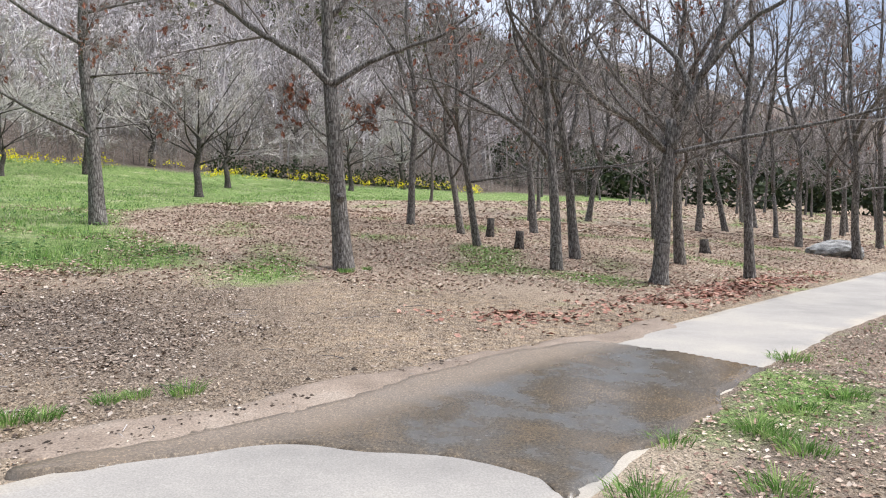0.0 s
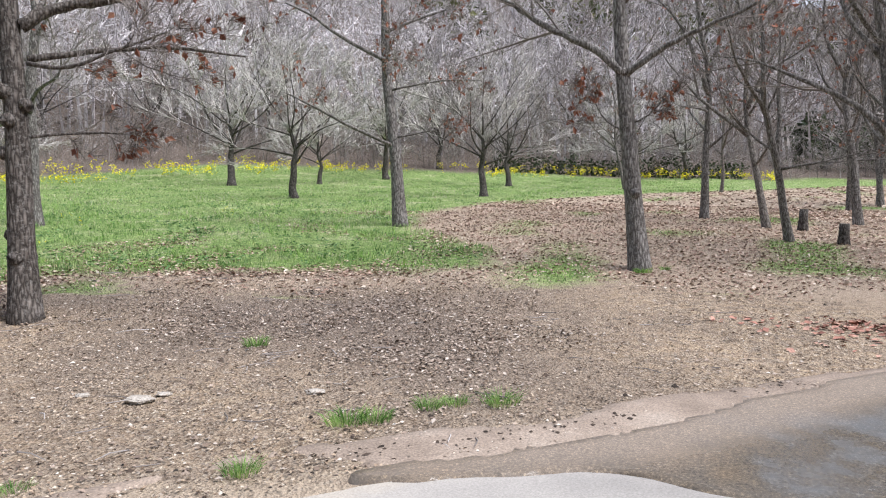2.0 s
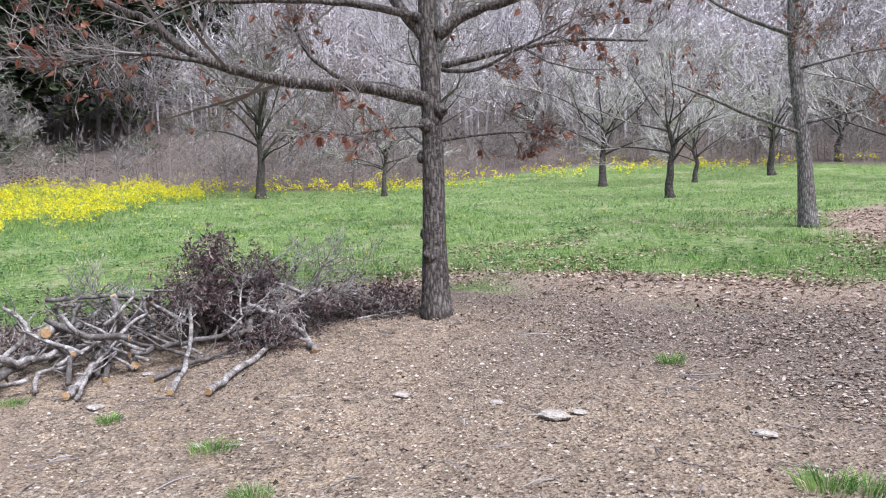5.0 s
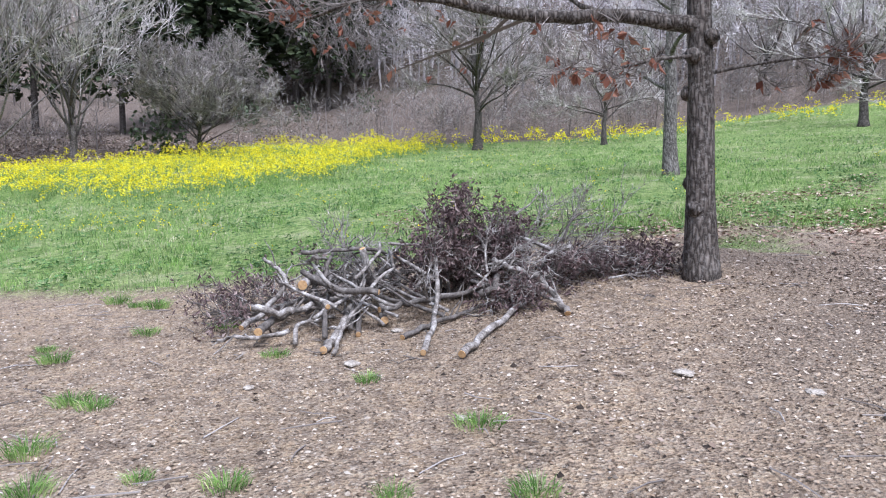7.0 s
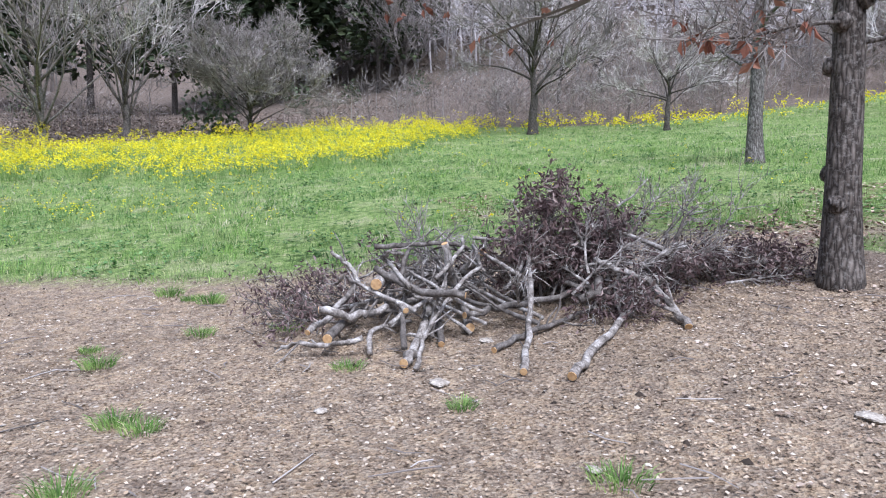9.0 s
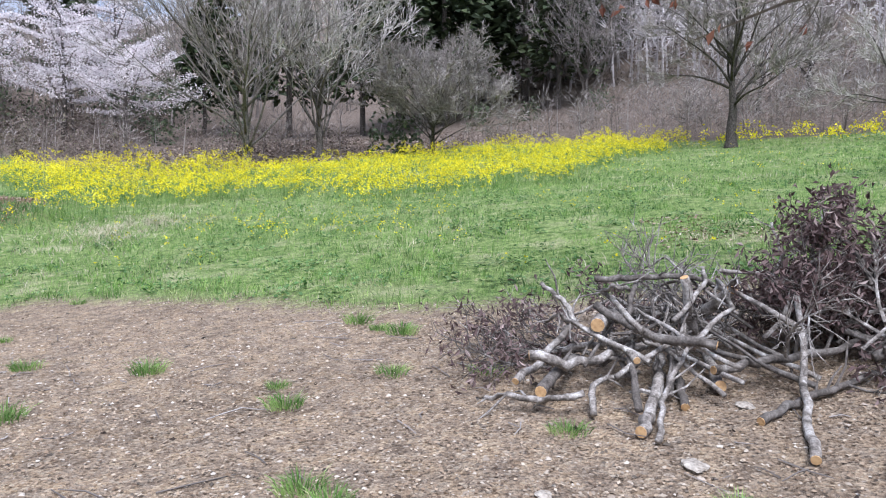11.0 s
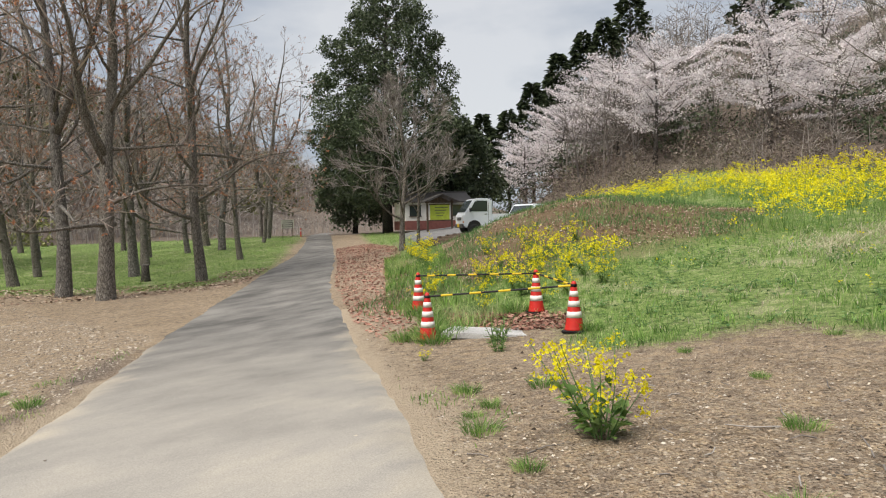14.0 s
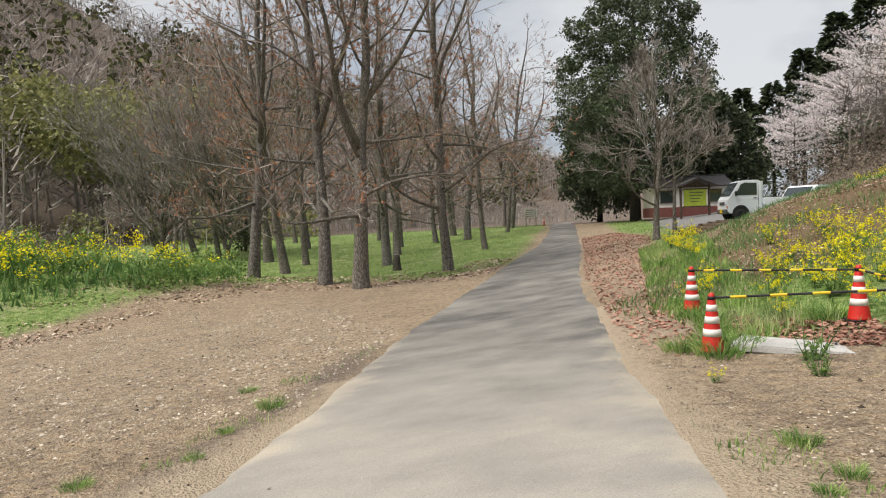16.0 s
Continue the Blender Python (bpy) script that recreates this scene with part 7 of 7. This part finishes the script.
x, y = sown(150000, (-26, -8, -23, -8), lambda x, y: np.where((region([(-12.2, -8.2), (-14.2, -8.6), (-15.4, -11.5), (-20.5, -17.8), (-22.5, -21.5), (-20.4, -20.4), (-15.3, -13.6), (-13.2, -10.9)], x, y) > -0.1), np.clip(0.5 + 1.5 * patch_noise(x, y, 1.0, 57), 0.1, 1), 0))
blades("bank_grass", x, y, 0.2, 0.0065, GRASS, "tall fresh grass round the cones and bank foot", lean=0.8)
x, y = sown(32000, (-10, -3, -13, -3.8), lambda x, y: np.where((road_distance(x, y) > 0.0) & (road_distance(x, y) < 0.7), np.clip(3.0 * patch_noise(x, y, 1.2, 4) - 0.3, 0.02, 1), 0))
blades("edge_weeds", x, y, 0.06, 0.005, GRASS, "small weeds along the road's damp edge", lean=0.9)

x, y = sown(150000, (-20, -4, -9, 16), lambda x, y: np.where((region(MEADOW, x, y) > -0.15) & (region(MEADOW, x, y) < 1.6), np.clip(0.15 + 1.7 * patch_noise(x, y, 0.9, 21), 0, 1), 0))
blades("lush_edge_grass", x, y, 0.1, 0.005, GRASS, "lush taller grass along the meadow's edge", lean=0.8)
x, y = sown(120000, (-45, -4, -14, 40), lambda x, y: np.where(meadow_in(x, y) > 0.5, np.clip(2.4 * patch_noise(x, y, 0.8, 23) - 0.35, 0, 0.9), 0))
blades("coarse_meadow_plants", x, y, 0.085, 0.012, HERB, "darker coarse plants in patches over the meadow", lean=0.9)
x, y = sown(60000, (-33, -12, -22, -7), lambda x, y: np.where(region(BANK, x, y) > -0.6, np.clip(0.3 + 1.6 * patch_noise(x, y, 0.6, 25), 0, 1), 0))
blades("bank_weeds", x, y, 0.16, 0.01, HERB, "green weeds growing through leaves on the bank", lean=0.8)
x, y = sown(420, (-14, 8, -18, 14), lambda x, y: np.where(road_distance(x, y) < -0.1, 0.5, 0))
flat_leaves("road_leaf_bits", x, y, 0.03, LITTER, "few small leaf bits lying on the road")

def in_tufts(x, y, each, spread):
    """Each place becomes a tuft of several."""
    n = len(x) * each
    return np.repeat(x, each) + nrng.normal(0, spread, n), np.repeat(y, each) + nrng.normal(0, spread, n)


x, y = sown(15000, (-34, -3, -14, 22), lambda x, y: np.where(meadow_in(x, y) > 0.05, np.clip(0.4 + 1.4 * patch_noise(x, y, 0.45, 41), 0.05, 1) * (0.2 + 0.8 * near(x, y, -12, 2, 15)), 0) * np.where(region(BANK, x, y) > 0, 0.4, 1))
x, y = in_tufts(x, y, 13, 0.05)
blades("meadow_tufts", x, y, 0.13, 0.005, GRASS, "taller green grass tufts standing out of the meadow", lean=1.0)
x, y = sown(17000, (-36, -3, -14, 24), lambda x, y: np.where(meadow_in(x, y) > 0.0, np.clip(0.35 + 1.6 * patch_noise(x, y, 0.6, 43), 0.05, 1) * (0.25 + 0.75 * near(x, y, -12, 2, 16)), 0) * np.where(region(BANK, x, y) > 0, 0.5, 1))
x, y = in_tufts(x, y, 11, 0.07)
flat_leaves("meadow_herbs", x, y, 0.055, HERB, "low broad-leaved herbs among the meadow grass", "weeds", 0.9, 0.09)

# fallen leaves
x, y = sown(190000, (-12, 16, 4.5, 26), lambda x, y: np.where(off_road(x, y), np.clip(region(LEAVES, x, y) * 0.6 + 0.35 + 1.1 * patch_noise(x, y, 0.6, 6), 0, 1) * (region(LEAVES, x, y) > -0.8), 0) * 0.7)
flat_leaves("oak_leaf_litter", x, y, 0.058, LITTER, "russet oak leaves lying under the trees")
x, y = sown(60000, (-10, 36, 22, 62), lambda x, y: np.where((region(LEAVES, x, y) > 0) & off_road(x, y), 0.5, 0))
flat_leaves("oak_leaf_litter", x, y, 0.13, LITTER, "dead leaves far back in the oak grove")
x, y = sown(26000, (-46, -18, -54, -17), lambda x, y: np.where((region(VERGE, x, y) > 0) & off_road(x, y), 0.8, 0))
blades("verge_grass", x, y, 0.12, 0.012, GRASS, "grass on the slope between road and car park")
x, y = sown(80000, (-4, 14, 7, 16), lambda x, y: np.clip(np.exp(-((x - 0.9) / 0.85) ** 2 - ((y - 8.75) / 0.3) ** 2) * 1.2 + np.exp(-((x - 5.0) / 2.6) ** 2 - ((y - 7.4 - 0.97 * (x - 0)) / 0.7) ** 2), 0, 1) * np.clip(0.8 + 1.3 * patch_noise(x, y, 1.2, 61), 0, 1) * off_road(x, y))
flat_leaves("red_leaf_drift", x, y, 0.08, RED_LITTER, "drift of red-brown leaves along the road")
x, y = sown(120000, (-9, 1, 3, 11), lambda x, y: np.where(bare(x, y), np.clip(0.08 + region(DARK_SOIL, x, y) * 0.25 + 0.6 * patch_noise(x, y, 0.9, 63), 0.04, 0.5), 0))
flat_leaves("bleached_leaf_litter", x, y, 0.036, PALE_LITTER, "bleached curled leaves on dark soil")
x, y = sown(90000, (-32, -10, -37, -8), lambda x, y: np.where(region(ROADSIDE_LEAVES, x, y) > -0.15, 0.95, 0) * off_road(x, y))
flat_leaves("roadside_leaf_drift", x, y, 0.072, RED_LITTER, "thick drift of brown leaves beside the road")
x, y = sown(70000, (-33, -12, -22, -7), lambda x, y: np.where(region(BANK, x, y) > -0.3, np.clip(0.6 + patch_noise(x, y, 0.5, 3), 0, 1), 0))
flat_leaves("bank_leaf_litter", x, y, 0.055, LITTER, "dead leaves covering the earthen bank")
x, y = sown(9000, (-14.6, -11.5, -9.5, -6), lambda x, y: np.where(region([(-12.5, -8.5), (-13.2, -6.9), (-14.2, -7.4), (-13.4, -9.6)], x, y) > 0, 0.8, 0))
flat_leaves("slab_leaf_litter", x, y, 0.07, RED_LITTER, "brown leaves gathered behind the slab")
x, y = sown(26000, (-20, -2, -30, -18), lambda x, y: np.where(off_road(x, y) & (region(FOREST_GRASS, x, y) > -2.0) & (region(FOREST_GRASS, x, y) < 2.0), 0.5, 0))
flat_leaves("forest_leaf_litter", x, y, 0.1, LITTER, "brown leaves at the forest's edge")
x, y = sown(36000, (-60, -40, -16, 24), lambda x, y: np.where(uv_of(x, y)[1] > 33, 0.6, 0))
flat_leaves("slope_leaf_litter", x, y, 0.14, PALE_LITTER, "pale dead leaves on the slope behind the flowers")
x, y = sown(110000, (-17, -1, -4, 20), lambda x, y: np.where((region(MEADOW, x, y) > -0.6) & (region(MEADOW, x, y) < 5.0) & (y > 4.5 + patch_noise(x, y, 0.4, 71)), np.clip(0.2 + 2.0 * patch_noise(x, y, 0.5, 31) - 0.1 * np.abs(region(MEADOW, x, y)) + 0.5 * np.exp(-((x + 8) / 3.5) ** 2 - ((y - 8.2) / 1.6) ** 2), 0, 0.9), 0))
flat_leaves("edge_leaf_litter", x, y, 0.055, LITTER, "brown leaves caught in the grass at the meadow's edge")
x, y = sown(120000, (-10, 12, 7, 22), lambda x, y: np.where((region(LEAVES, x, y) > -0.3) & off_road(x, y), np.clip(2.4 * patch_noise(x, y, 0.5, 3) - 0.55, 0, 0.7), 0))
blades("grove_grass", x, y, 0.05, 0.006, GRASS, "thin patches of grass among the leaves of the grove", lean=1.0)

# gravel, cones and twigs
x, y = sown(150000, (-14, 3, -10, 10), lambda x, y: np.where(bare(x, y), 0.12 + 0.75 * near(x, y, -7, 0.5, 6.5), 0))
pebbles("gravel", x, y, 0.016, PEBBLE, "loose angular gravel of mixed grey and brown")
x, y = sown(60000, (-10, 3, -25, -9), lambda x, y: np.where(bare(x, y), 0.75, 0))
pebbles("gravel", x, y, 0.024, PEBBLE, "coarse gravel on the open ground beside the road")
x, y = sown(260000, (-14, 3, -10, 10), lambda x, y: np.where(bare(x, y), 0.25 + 0.5 * near(x, y, -6, 2, 8), 0))
flat_leaves("leaf_crumbs", x, y, 0.022, CRUMB, "crumbled leaf bits and bark chips on the gravel", curl=0.3)
x, y = sown(9000, (-12, 2, -18, 11), lambda x, y: np.where(bare(x, y) & (road_distance(x, y) < 6), 0.1 + 0.5 * near(x, y, -4, 4, 5) + 0.3 * near(x, y, -4, -12, 7), 0))
pebbles("alder_cones", x, y, 0.026, WET_BITS, "small dark fallen cones and clods on the gravel", "fallen cones", 0.7)
x, y = sown(70000, (0, 9, 1, 12), lambda x, y: np.where((region(STRIP, x, y) > 0.02) & off_road(x, y), 0.55, 0))
flat_leaves("verge_leaf_crumbs", x, y, 0.034, LITTER, "brown leaf bits trodden into the verge")
x, y = sown(9000, (-3, 4, 3, 9), lambda x, y: np.clip(1 - np.abs(region(PUDDLE, x, y) + 0.22) / 0.16, 0, 1) * np.clip(0.3 + 1.6 * patch_noise(x, y, 1.2, 77), 0, 1) * (y > 1.05 * x + 5.75))
pebbles("wet_debris", x, y, 0.026, WET_BITS, "dark wet debris washed to the puddle's rim", "debris", 0.4, 0.025)
x, y = sown(9000, (-4, 4, 1, 10), lambda x, y: np.where((region(MUD_EDGE, x, y) > -0.1) & (region(PUDDLE, x, y) < 0), 0.6, 0))
pebbles("mud_grit", x, y, 0.012, PEBBLE, "grit and small stones on the damp mud", "gravel", 0.5, 0.022)


def loose_twigs(n, seed):
    rng = random.Random(seed)
    buf = Buffer()
    for _ in range(n):
        x, y = rng.uniform(-11, 0), rng.uniform(-4, 9)
        if not bare(np.array([x]), np.array([y]))[0]:
            continue
        a, ln = rng.uniform(0, 6.283), rng.uniform(0.08, 0.4)
        p = Vector((x, y, ground_z(x, y) + 0.012))
        d = Vector((math.cos(a), math.sin(a), 0.03)) * ln
        buf.tube([p, p + d * 0.5 + rand_dir(rng) * 0.02, p + d], [0.005, 0.0045, 0.003], 4)
    return tagged(buf.make("loose_twigs", TWIG_GREY), "thin dry twigs scattered on the gravel", "twigs", kind="stuff")


loose_twigs(420, 5)


def flower_field(name, x, y, h, petal, n_flowers, label, spread=0.1):
    """Rape in bloom: several stems, each with a head of petals, in two meshes; taller in some patches."""
    n = len(x)
    z = height(x, y)
    hh = h * nrng.uniform(0.6, 1.25, n) * np.clip(1 + 1.1 * patch_noise(x, y, 0.5, 33), 0.6, 1.5)
    k = n_flowers
    heads = np.repeat(np.stack([x, y, z + hh], 1), 3, 0) + nrng.normal(0, 1, (n * 3, 3)) * np.array([spread, spread, spread * 0.9])
    c = np.repeat(heads, k // 3, 0)
    m = len(c)
    c = c + nrng.normal(0, 1, (m, 3)) * petal * 0.9
    a, el = nrng.uniform(0, 2 * np.pi, m), nrng.uniform(-0.6, 0.9, m)
    d = np.stack([np.cos(a) * np.cos(el), np.sin(a) * np.cos(el), np.sin(el)], 1)
    s = np.cross(d, nrng.normal(0, 1, (m, 3)) + [0, 0, 1.2])
    s /= np.linalg.norm(s, axis=1)[:, None] + 1e-9
    q = petal * nrng.uniform(0.6, 1.4, m)[:, None]
    v = np.stack([c - d * q * 0.5, c + s * q * 0.45, c + d * q * 0.5, c - s * q * 0.45], 1).reshape(-1, 3)
    b = np.arange(m)[:, None] * 4
    fast_mesh(name, v, np.concatenate([b + [0, 1, 2], b + [0, 2, 3]], 0), FLOWER, label, "flowers")
    blades(name + "_stems", np.repeat(x, 4) + nrng.normal(0, spread * 0.7, 4 * n), np.repeat(y, 4) + nrng.normal(0, spread * 0.7, 4 * n), h * 0.8, 0.007, RANK, "green stems and leaves of the rape", "stems", 0.5)


def in_patch(outline, edge, lo=0.0):
    """Clumps, thinning out towards the outline."""
    return lambda x, y: np.where(region(outline, x, y) > -0.4, np.clip(np.minimum(region(outline, x, y) / edge, 0.85) + lo + 0.9 * patch_noise(x, y, 0.35, 12), 0, 1) * np.clip(1.05 + 1.9 * patch_noise(x, y, 0.9, 14), 0, 1), 0)


x, y = sown(11000, (-50, -23, -8, 23), in_patch(FLOWERS, 1.2, 0.1))
flower_field("rape_field", x, y, 0.5, 0.04, 27, "broad band of yellow rape flowers across the meadow")
x, y = sown(11000, (-50, -20, -33, -4), in_patch(TOP_FLOWERS, 1.5, 0.1))
flower_field("rape_field", x, y, 0.7, 0.042, 24, "yellow rape flowers along the top of the bank")
x, y = sown(16000, (-50, 18, 12, 66), in_patch(FAR_FLOWERS, 0.7, 0.0))
flower_field("rape_field", x, y, 0.5, 0.09, 12, "distant yellow rape flowers under the orchard trees")
x, y = sown(700, (-21, -14, -15, -7), in_patch(LOW_FLOWERS, 0.8, 0.2))
flower_field("rape_patch", x, y, 0.45, 0.034, 24, "yellow rape flowers at the foot of the bank")
x, y = sown(4600, (-9, 20, -38, -23), in_patch(LEFT_FLOWERS, 3, 0.0))
flower_field("rape_patch", x, y, 0.85, 0.075, 14, "yellow rape and rank green growth by the forest")
x, y = sown(20000, (-9, 20, -38, -23), in_patch(LEFT_FLOWERS, 1.5, 0.3))
blades("rank_growth", x, y, 0.4, 0.05, HERB, "rank green stems beside the forest", "plants", 0.6)
x, y = sown(480, (-24, -14, -7, 4), lambda x, y: np.exp(-((x + 17.6) / 1.6) ** 2 - ((y + 1.0) / 2.2) ** 2))
flower_field("rape_patch", x, y, 0.32, 0.03, 15, "scattered yellow flowers in the meadow grass")
x, y = sown(700, (-40, -12, -8, 16), lambda x, y: np.where(region(MEADOW, x, y) > 1, 0.4, 0))
flower_field("rape_patch", x, y, 0.2, 0.028, 12, "single yellow flowers dotted over the meadow")
